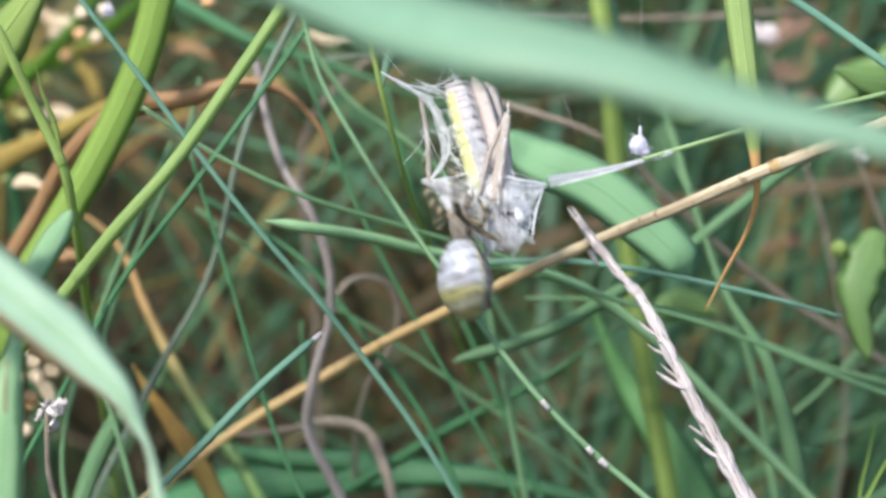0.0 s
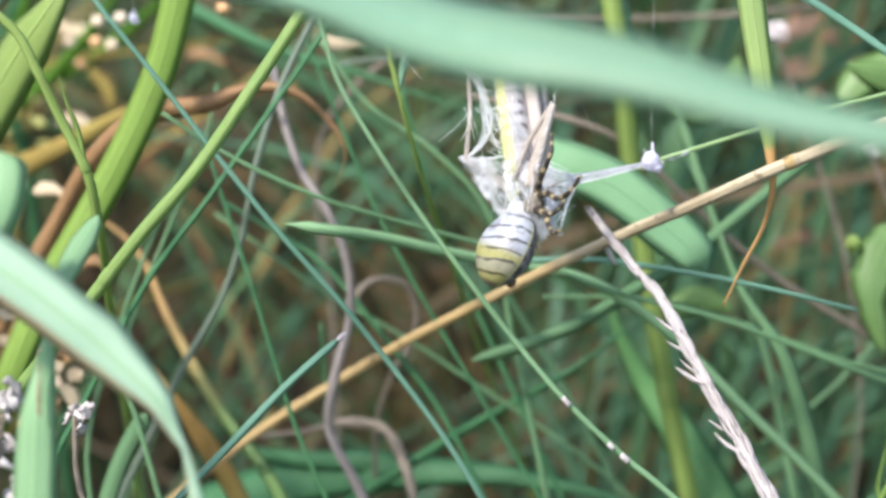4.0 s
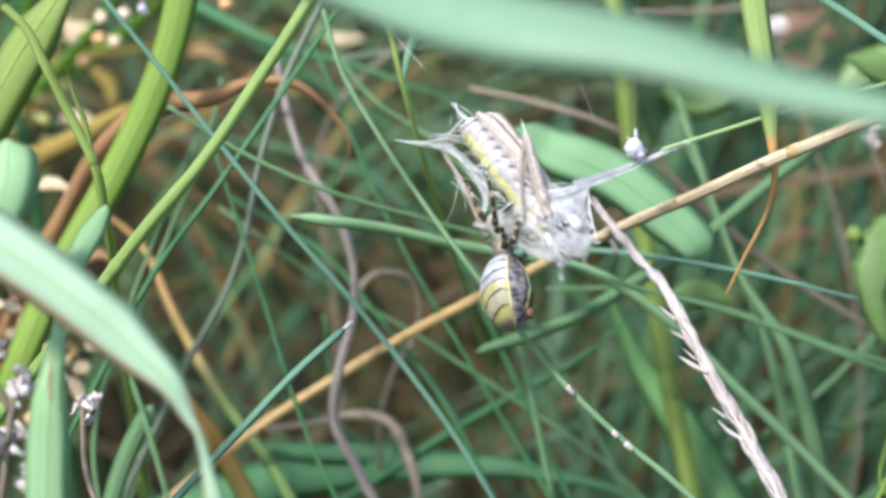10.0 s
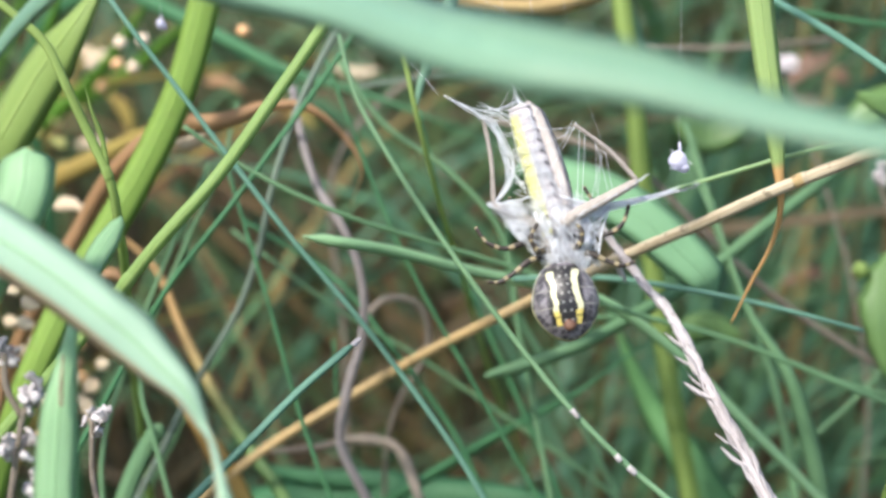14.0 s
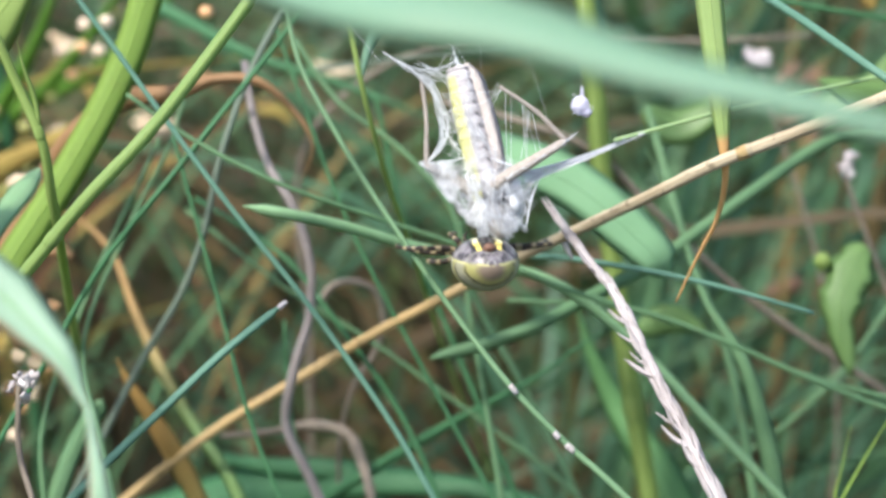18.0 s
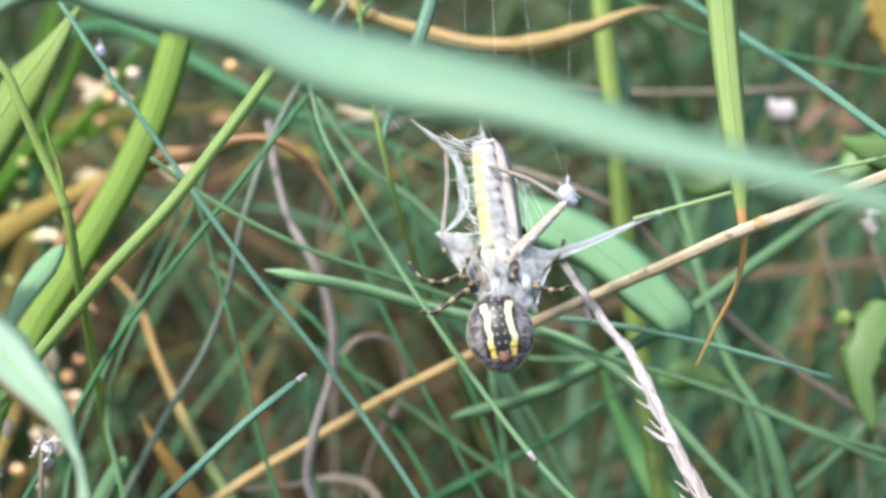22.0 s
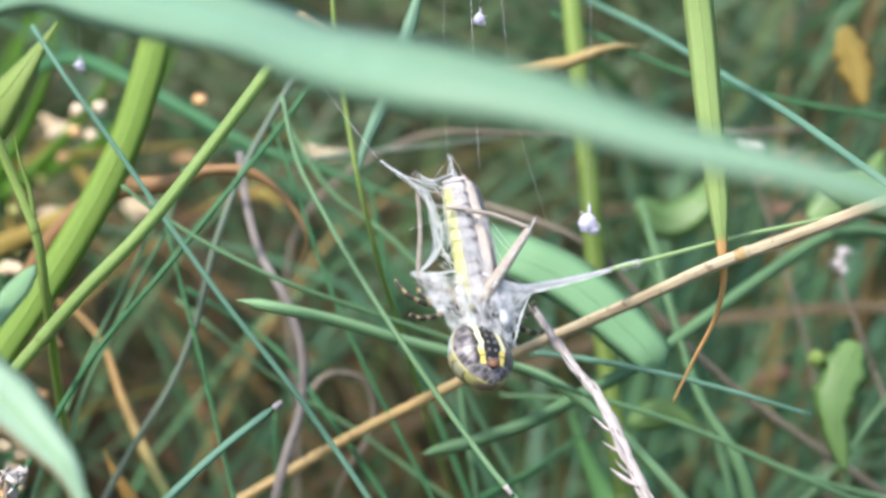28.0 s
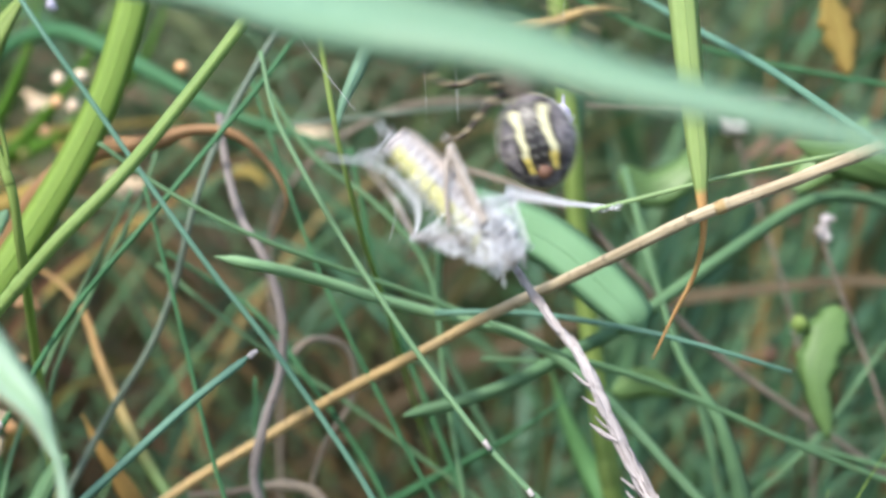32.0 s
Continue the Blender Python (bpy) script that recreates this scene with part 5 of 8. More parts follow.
oval_leaf([(0.0908, 0.0848, 0.3284), (0.0930, 0.0830, 0.3218), (0.0948, 0.0807, 0.3130)], 0.0080, YELLOWED, "yellow and orange dying weed leaf", twist=(20, -10), ripple=0.15)


def withered_flower(points, size, seed, label):
    """A dead flower head: a thin stalk under a cluster of curled papery petals."""
    rng = random.Random(seed)
    root = tagged(new("withered_flower"), label, "flower")
    root.location = points[-1]
    o = np.array(points[-1])
    stalk = Shape()
    stalk.tube([np.array(p) - o for p in points], 0.0004, steps=4, sides=6, lumps=0.2)
    part("stalk", stalk, BEIGE, root)
    for k in range(9):
        a, e = rng.uniform(0, 6.283), rng.uniform(-0.6, 1.4)
        d = np.array((math.cos(a) * math.cos(e), math.sin(a) * math.cos(e), math.sin(e)))
        b = np.array((rng.uniform(-1, 1), rng.uniform(-1, 1), rng.uniform(-1.2, 0.8))) * size * 0.4
        bend = np.array((rng.uniform(-1, 1), rng.uniform(-1, 1), rng.uniform(-1, 1))) * size * 0.22
        petal = Shape()
        w = size * rng.uniform(0.3, 0.6)
        length = size * rng.uniform(0.4, 0.75)
        petal.ribbon([b, b + d * length * 0.5 + bend, b + d * length], lambda s: w * math.sin(math.pi * (0.16 + 0.72 * s)) ** 0.6, steps=4, fold=0.35, twist=(rng.uniform(-60, 60), rng.uniform(-60, 60)), ripple=0.25)
        part("petal", petal, PETAL, root)
    return root


withered_flower([(-0.0339, -0.0359, -0.0040), (-0.0339, -0.0399, 0.0759), (-0.0339, -0.0438, 0.1544), (-0.0344, -0.0458, 0.2035), (-0.0390, -0.0432, 0.2338), (-0.0435, -0.0401, 0.2522), (-0.0465, -0.0379, 0.2636), (-0.0499, -0.0310, 0.2700), (-0.0498, -0.0300, 0.2745), (-0.0497, -0.0290, 0.2775)], 0.0034, 1, "pale withered flower head on a thin stalk")
withered_flower([(-0.0622, -0.0532, -0.0040), (-0.0622, -0.0578, 0.0877), (-0.0622, -0.0618, 0.1663), (-0.0619, -0.0641, 0.2154), (-0.0587, -0.0648, 0.2459), (-0.0555, -0.0650, 0.2648), (-0.0533, -0.0650, 0.2766), (-0.0521, -0.0651, 0.2836), (-0.0513, -0.0636, 0.2884)], 0.0034, 2, "pale withered flower cluster, papery and curled")
withered_flower([(-0.0546, -0.0582, -0.0040), (-0.0546, -0.0628, 0.0870), (-0.0546, -0.0667, 0.1656), (-0.0545, -0.0689, 0.2147), (-0.0528, -0.0679, 0.2453), (-0.0512, -0.0664, 0.2644), (-0.0500, -0.0653, 0.2763), (-0.0496, -0.0648, 0.2813), (-0.0492, -0.0638, 0.2846)], 0.0036, 12, "pale withered flower cluster, papery and curled")
withered_flower([(-0.0496, -0.0648, 0.2813), (-0.0479, -0.0636, 0.2855), (-0.0473, -0.0626, 0.2889)], 0.0024, 13, "pale withered flower bud")
withered_flower([(-0.0513, -0.0636, 0.2884), (-0.0506, -0.0626, 0.2920), (-0.0498, -0.0620, 0.2941)], 0.0030, 3, "pale withered flower bud")
withered_flower([(-0.0506, -0.0626, 0.2920), (-0.0524, -0.0614, 0.2956), (-0.0524, -0.0604, 0.2990)], 0.0026, 4, "pale withered flower bud")
withered_flower([(0.1048, 0.0501, -0.0040), (0.1048, 0.0454, 0.0897), (0.1048, 0.0415, 0.1682), (0.1042, 0.0396, 0.2173), (0.0978, 0.0435, 0.2471), (0.0917, 0.0479, 0.2648), (0.0875, 0.0509, 0.2756), (0.0844, 0.0531, 0.2838), (0.0833, 0.0542, 0.2879)], 0.0034, 6, "white fluffy withered flower head")
withered_flower([(0.0956, 0.0963, -0.0040), (0.0956, 0.0909, 0.1039), (0.0956, 0.0869, 0.1824), (0.0950, 0.0850, 0.2315), (0.0893, 0.0890, 0.2614), (0.0837, 0.0934, 0.2793), (0.0800, 0.0964, 0.2903), (0.0776, 0.0983, 0.2973), (0.0764, 0.0992, 0.3008)], 0.0048, 7, "greyish white withered flower head")


# ---- the dry seed head beside the web ----
def build_seed_head(points):
    """A dead grass ear: an arched stalk with papery spikelets along it."""
    rng = random.Random(21)
    root = tagged(new("seed_head"), "dry pinkish grey grass seed head, spikelets spread along it", "seed head")
    root.location = points[0]
    o = np.array(points[0])
    local = [np.array(p) - o for p in points]
    stalk = Shape()
    stalk.tube(local, lambda s: 0.0005 * (1 - 0.3 * s), steps=9, sides=8, lumps=0.25)
    part("stalk", stalk, CHAFF, root)
    c = spline(local, 9)
    start = int(len(c) * 0.3)
    for i in range(start, len(c) - 1):
        t = unit(c[i + 1] - c[i - 1])
        s = (i - start) / (len(c) - start)
        for turn in (-1, 1):
            side = unit(np.cross(t, VIEW)) * turn
            loose = turn > 0 and rng.random() < 0.13 and s < 0.93
            length = rng.uniform(0.0030, 0.0046) * (1.25 - 0.55 * s) * (1.1 if loose else 1)
            spread = rng.uniform(0.45, 0.75) if loose else rng.uniform(0.0, 0.16) * (1.3 - s)
            base = c[i] + side * 0.00022 * (1.4 - 0.8 * s) + np.array((0, rng.uniform(-1, 1), 0)) * 0.0005
            d = unit(t + side * spread + np.array((0, 1, 0)) * rng.uniform(-0.2, 0.2))
            husk = Shape()
            w = length * rng.uniform(0.11, 0.185)
            husk.ribbon([base, base + d * length * 0.5 + side * length * 0.05, base + d * length], lambda q: w * math.sin(math.pi * (0.12 + 0.86 * q)), steps=3, fold=0.6, twist=(rng.uniform(-50, 50), rng.uniform(-50, 50)))
            part("spikelet", husk, CHAFF, root)
    return root


SEED_HEAD = build_seed_head([(0.0656, -0.0540, -0.0040), (0.0656, -0.0540, 0.0912), (0.0623, -0.0522, 0.1824), (0.0535, -0.0474, 0.2294), (0.0436, -0.0420, 0.2606), (0.0410, -0.0381, 0.2661), (0.0377, -0.0338, 0.2725), (0.0350, -0.0300, 0.2776), (0.0327, -0.0263, 0.2822), (0.0303, -0.0226, 0.2869), (0.0268, -0.0191, 0.2911), (0.0239, -0.0157, 0.2946), (0.0220, -0.0128, 0.2970)])
withered_chip = Shape()
withered_chip.ribbon([(0.0238, -0.0085, 0.2926), (0.0246, -0.0090, 0.2906), (0.0256, -0.0096, 0.2886)], lambda s: 0.0009 * math.sin(math.pi * (0.1 + 0.8 * s)), steps=4, fold=0.6)
thing("chaff_husk", withered_chip, CHAFF, "single pale husk caught beside the seed head", "husk")

# ---- the wrapped prey ----
MM = 0.00091


def mm(*points):
    return [np.array(p, float) * MM for p in points]


def prey_skin():
    """Grey segmented belly with a yellow flank and dark dashes."""
    n = Nodes("grasshopper_skin")
    p = n.add("SeparateXYZ", Vector=n.add("TexCoord").outputs["Object"])
    x, z = p.outputs[0], p.outputs[2]
    place = n.add("TexCoord").outputs["Object"]
    grain = n.noise(place, 1200.0)
    ring = n.math("ABSOLUTE", n.math("SUBTRACT", n.math("FRACT", n.math("DIVIDE", z, 1.7 * MM)), 0.5))
    joint = n.step(ring, 0.40, 0.48)
    base = n.mix(grain, (0.42, 0.385, 0.395), (0.57, 0.53, 0.53))
    scale_row = n.math("MULTIPLY", n.step(n.math("ABSOLUTE", n.math("SUBTRACT", x, 0.55 * MM)), 0.75 * MM, 0.5 * MM), n.step(ring, 0.36, 0.2))
    slant = n.math("FRACT", n.math("DIVIDE", n.math("MULTIPLY_ADD", x, 0.7, z), 1.7 * MM))
    dash = n.math("MULTIPLY", n.step(n.math("ABSOLUTE", n.math("SUBTRACT", x, 1.35 * MM)), 0.5 * MM, 0.36 * MM), n.step(n.math("ABSOLUTE", n.math("SUBTRACT", slant, 0.5)), 0.24, 0.14))
    base = n.mix(n.math("MULTIPLY", joint, 0.35), base, (0.24, 0.20, 0.22))
    base = n.mix(n.math("MULTIPLY", scale_row, 0.28), base, (0.80, 0.78, 0.76))
    base = n.mix(n.math("MULTIPLY", dash, 0.6), base, (0.045, 0.04, 0.045))
    edge = n.math("MULTIPLY_ADD", n.noise(place, 500.0), 0.25 * MM, -0.78 * MM)
    flank = n.math("MULTIPLY", n.step(n.math("SUBTRACT", edge, x), -0.1 * MM, 0.2 * MM), n.step(z, 18.6 * MM, 17.4 * MM))
    yellow = n.mix(n.math("MULTIPLY", joint, 0.22), (0.66, 0.65, 0.29), (0.52, 0.49, 0.22))
    bump = n.add("Bump", Strength=0.5, Distance=0.0003, Height=n.math("SUBTRACT", 1.0, joint))
    return n.finish(n.add("BsdfPrincipled", Base_Color=n.mix(flank, base, yellow), Roughness=0.5, Normal=bump.outputs[0]).outputs[0])


WING = dry_material("grasshopper_wing", (0.72, 0.65, 0.60), (0.54, 0.46, 0.41), 0.5, spots=0.35)
LEG = dry_material("grasshopper_leg", (0.58, 0.52, 0.46), (0.28, 0.22, 0.18), 0.5, spots=0.5)


def strands(shape, rng, count, centre, size, thickness, reach=1.0):
    """Silk threads wound over an ovoid."""
    for _ in range(count):
        a, e = rng.uniform(0, 6.283), rng.uniform(-1.2, 1.2)
        turn, climb = rng.uniform(0.15, 1.2) * rng.choice((-1, 1)), rng.uniform(0.6, 1.9) * rng.choice((-1, 1))
        out = []
        k = rng.uniform(0.96, 1.12)
        for i in range(6):
            u = i / 5
            q, f = a + turn * u, max(-1.4, min(1.4, e + climb * u))
            d = np.array((math.cos(q) * math.cos(f), math.sin(q) * math.cos(f), math.sin(f)))
            out.append((np.array(centre) + d * np.array(size) * k * (1 + 0.06 * rng.uniform(-1, 1))) * MM)
        shape.tube(out, thickness * MM * rng.uniform(0.7, 1.4), steps=3, sides=4)


def pulled(shape, rng, count, start, spread, end, reach, width, sag=0.4):
    """Bands of silk drawn from round one place (within spread) to round another (within reach)."""
    for _ in range(count):
        a = np.array(start) + np.array([rng.uniform(-1, 1) for _ in range(3)]) * np.array(spread)
        b = np.array(end) + np.array([rng.uniform(-1, 1) for _ in range(3)]) * np.array(reach)
        middle = (a + b) / 2 + np.array((rng.uniform(-0.4, 0.4), -sag * rng.uniform(0.3, 1.2), rng.uniform(-0.6, 0.2)))
        w = rng.uniform(*width) * MM
        shape.ribbon([a * MM, (a + middle) / 2 * MM, middle * MM, (middle + b) / 2 * MM, b * MM], lambda s: w * (0.25 + 0.75 * math.sin(math.pi * min(1.0, 0.1 + 0.8 * s))), steps=3, twist=(rng.uniform(-50, 50), rng.uniform(-50, 50)), fold=rng.uniform(-0.4, 0.6), thin=True)


HIND_LEGS, WINGS, SHANKS = [], [], []


def build_prey():
    rng = random.Random(33)
    root = tagged(new("wrapped_grasshopper"), "yellow and grey grasshopper bound in torn white silk, hanging", "insect prey")
    skin = prey_skin()
    body = Shape()
    body.tube(mm((0.6, 0, -3), (0.3, 0, 0), (0.1, 0, 4), (0, 0, 8), (0, 0, 12), (0.1, 0.1, 16), (0.2, 0.2, 18.6), (0.3, 0.3, 19.6)), lambda s: MM * (2.5 - 0.5 * s) * (1 if s < 0.93 else max(0.35, (1 - s) / 0.07)) * (1 + 0.025 * math.cos(s * 22.6 / 1.7 * 6.283)), steps=14, sides=20)
    part("abdomen", body, skin, root, "grey segmented abdomen with a yellow flank")
    head = Shape()
    head.blob(np.array((0.8, 0.2, -4.2)) * MM, np.array((2.3, 2.2, 2.6)) * MM, warp=0.15)
    part("head", head, LEG, root, "brown head mostly hidden in silk")
    for dx, dy, top in ((2.0, -1.2, 19.6), (2.3, 0.5, 18.8)):
        wing = Shape()
        wing.ribbon(mm((dx - 0.1, dy, 1), (dx + 0.2, dy, 6), (dx + 0.1, dy, 12), (dx - 0.4, dy, 17), (dx - 0.8, dy, top)), lambda s: 0.0025 * min(1, (1.06 - s) / 0.25) * (0.7 + 0.3 * min(1, s * 4)), steps=6, fold=0.5, twist=(30, 20))
        WINGS.append(part("wing", wing, WING, root, "folded pinkish brown wing"))
    for knee, foot, hip in (((13.0, -2.9, 4.6), (5.7, -2.6, 14.8), (0.8, -2.2, 1.0)), ((-7.8, 0.2, 6.4), (-5.6, 0.6, 19.6), (-1.2, 0.5, 0.5))):
        o = np.array(hip)
        knee, foot, hip = np.array(knee) - o, np.array(foot) - o, np.zeros(3)
        femur = Shape()
        mid = hip * 0.6 + knee * 0.4
        femur.tube(mm(hip, mid, knee), lambda s: MM * (0.6 * (1 - s) ** 0.6 + 0.5), steps=8, sides=10)
        leg = part("femur", femur, LEG, root, "pale spiny hind leg tangled in silk")
        leg.location = o * MM
        HIND_LEGS.append((leg, o * MM))
        tibia = Shape()
        tibia.tube(mm(hip, (foot - knee) / 2 + np.array((0.5, 0, 0.3)), foot - knee), lambda s: MM * (0.40 - 0.12 * s), steps=8, sides=8, lumps=0.3)
        shank = part("tibia", tibia, LEG, leg)
        shank.location = knee * MM
        SHANKS.append((shank, knee * MM))
        if o[0] > 0:
            veil = Shape()
            for _ in range(7):
                u, v = rng.random(), rng.uniform(0.1, 0.7)
                a, b = knee + (foot - knee) * u, knee * v
                veil.tube([a * MM, (a + b) / 2 * MM + np.array((0, -0.3, 0.2)) * MM, b * MM], 0.028 * MM, steps=3, sides=4)
            for _ in range(4):
                a, b = foot + np.array((rng.uniform(-0.6, 0.6), 0, rng.uniform(-0.8, 0.8))), np.array((rng.uniform(-1.5, 1.5), 0.4, rng.uniform(4, 15)))
                veil.tube([a * MM, (a + b) / 2 * MM + np.array((0, -0.5, -0.3)) * MM, b * MM], 0.03 * MM, steps=3, sides=4)
            for _ in range(40):
                u, q = rng.random(), rng.uniform(0, 6.28)
                a = knee * u
                ring = np.array((math.cos(q), math.sin(q) * 0.8, math.sin(q + 1))) * (1.15 - 0.7 * u)
                veil.tube([(a + ring) * MM, (a + knee * 0.12 - np.array((0, 1.0 - 0.5 * u, 0))) * MM, (a + knee * 0.22 - ring) * MM], 0.04 * MM, steps=3, sides=4)
            part("silk_veil", veil, THREAD, leg, "white silk wound on the leg")
    tangle = Shape()
    tangle.blob(np.array((0.7, 0.0, -0.6)) * MM, np.array((3.3, 2.7, 4.9)) * MM, rows=30, cols=36, warp=0.8, seed=4.0)
    part("silk_mass", tangle, WHITE_SILK, root, "dense lump of white silk")
    drape = Shape()
    pulled(drape, rng, 30, (0.6, -2.5, 5.0), (2.8, 0.4, 2.6), (0.6, -2.3, -5.0), (2.6, 0.6, 2.4), (0.5, 1.5), 0.7)
    pulled(drape, rng, 20, (-8.2, 0, 6.6), (0.25, 0.2, 0.3), (-1.2, -2.2, 0.5), (1.6, 0.5, 5.0), (0.4, 1.2))
    pulled(drape, rng, 10, (-7.4, 0, 5.8), (0.9, 0.3, 0.9), (-2.4, -1.6, -5.2), (1.2, 0.5, 2.0), (0.5, 1.3))
    pulled(drape, rng, 20, (8.5, -0.8, 1.3), (0.3, 0.2, 0.4), (2.0, -2.4, 0.3), (1.6, 0.5, 4.4), (0.4, 1.1))
    pulled(drape, rng, 8, (6.6, -1.0, -1.2), (1.2, 0.3, 1.2), (2.6, -2.0, -5.0), (1.4, 0.5, 1.6), (0.5, 1.2))
    pulled(drape, rng, 11, (0.2, -2.5, 15.0), (2.0, 0.3, 2.6), (0.4, -2.6, 6.0), (2.0, 0.3, 2.6), (0.25, 0.8), 0.3)
    for spike in ((-3.2, -1.6, -7.6), (1.2, -2.2, -8.2), (4.6, -1.4, -6.6)):
        pulled(drape, rng, 6, spike, (0.25, 0.2, 0.3), (spike[0] * 0.5, -2.4, -2.0), (1.3, 0.3, 1.6), (0.4, 0.9))
    tagged(part("silk_flap", drape, BAND_SILK, root, "torn streaky bands of white silk"), kind="stuff")
    cord = Shape()
    for _ in range(10):
        jig = [np.array([rng.uniform(-1, 1) for _ in range(3)]) * k for k in (0.06, 0.3, 0.6, 0.7, 0.7, 0.5, 0.2)]
        w = rng.uniform(0.08, 0.26) * MM
        cord.ribbon([(np.array(p) + q) * MM for p, q in zip(((-9.6, 0, 23.4), (-6.9, 0, 20.6), (-4.8, 0, 18.4), (-4.1, 0, 15.0), (-4.0, 0, 11.0), (-5.2, 0, 8.4), (-7.8, 0, 6.5)), jig)], lambda s: w * (0.3 + 0.7 * min(1, s * 2.2)), steps=4, twist=(rng.uniform(-50, 50), rng.uniform(-50, 50)), fold=0.3, thin=True)
    pulled(cord, rng, 8, (-6.4, 0, 20.4), (1.2, 0.2, 1.2), (-1.2, -0.8, 18.6), (1.0, 0.4, 1.0), (0.06, 0.2), 0.1)
    pulled(cord, rng, 6, (0.2, -0.2, 22.6), (0.12, 0.1, 0.4), (0.0, -0.9, 19.2), (1.4, 0.5, 0.5), (0.06, 0.22), 0.1)
    pulled(cord, rng, 12, (-4.2, 0, 11.0), (0.4, 0.2, 4.0), (-2.2, -1.6, 9.0), (0.5, 0.4, 4.5), (0.06, 0.3), 0.1)
    tagged(part("silk_sheet", cord, CORD_SILK, root, "frayed white silk cord beside the body"), kind="stuff")
    thread = Shape()
    strands(thread, rng, 120, (0.9, -0.1, -0.4), (3.9, 3.0, 5.6), 0.036)
    strands(thread, rng, 9, (0.9, -0.2, -0.4), (4.1, 3.1, 5.6), 0.08)
    strands(thread, rng, 12, (0.2, 0, 8.5), (2.8, 2.5, 11.5), 0.03)
    frame_points = [((-10.2, 0, 24.0), (-6.9, 0, 20.6), (-4.8, 0, 18.4)), ((-7.6, 0, 21.4), (-4.0, -0.4, 19.8), (-0.2, -0.6, 20.2)), ((0.3, 0.3, 19.4), (0.0, 0.2, 21.2), (-0.2, 0, 23)),
                    ((-4.8, 0, 18.4), (-4.1, 0, 14), (-4.4, 0, 9.5), (-7.8, 0, 6.5)), ((-8.0, 0, 6.6), (-8.8, 0, 6.8), (-5.0, -0.6, 3), (-3.4, -1, -1)),
                    ((8.6, -0.8, 1.4), (6.5, -1.2, -1.5), (4.4, -1.5, -6)), ((8.6, -0.8, 1.4), (5, -2.0, 3), (1.5, -2.6, 5)), ((-8.0, 0, 6.6), (-5, -1.0, 6.2), (-2, -2.3, 6))]
    for path in frame_points:
        for k in range(4):
            jig = np.array((rng.uniform(-1, 1), rng.uniform(-1, 1), rng.uniform(-1, 1))) * 0.28
            thread.tube([np.array(q) * MM + jig * MM * (1 if 0 < i < len(path) - 1 else 0.3) for i, q in enumerate(path)], 0.04 * MM * rng.uniform(0.6, 1.6), steps=4, sides=4)
    for _ in range(16):
        a = np.array((rng.uniform(-4.6, -3.8), rng.uniform(-0.4, 0.4), rng.uniform(4, 20)))
        b = np.array((rng.uniform(-2.3, 0.5), rng.uniform(-2.4, -1.4), a[2] + rng.uniform(-4, 4)))
        thread.tube([a * MM, (a + b) / 2 * MM + np.array((0, -0.2, rng.uniform(-0.5, 0.3))) * MM, b * MM], 0.03 * MM, steps=3, sides=4)
    for _ in range(46):
        u = rng.random()
        a = np.array((8.6 - 3.6 * u, rng.uniform(-1.1, -0.7), 1.2 - 6.5 * u * u + rng.uniform(-0.6, 0.4)))
        b = np.array((rng.uniform(1.5, 4.5), rng.uniform(-2.4, -1.4), rng.uniform(-2, 5)))
        thread.tube([a * MM, (a + b) / 2 * MM + np.array((0, -0.2, rng.uniform(-0.8, 0.3))) * MM, b * MM], 0.03 * MM, steps=3, sides=4)
    tagged(part("silk_strand", thread, THREAD, root), "white silk threads wound round the prey", kind="stuff")
    return root


PREY = build_prey()


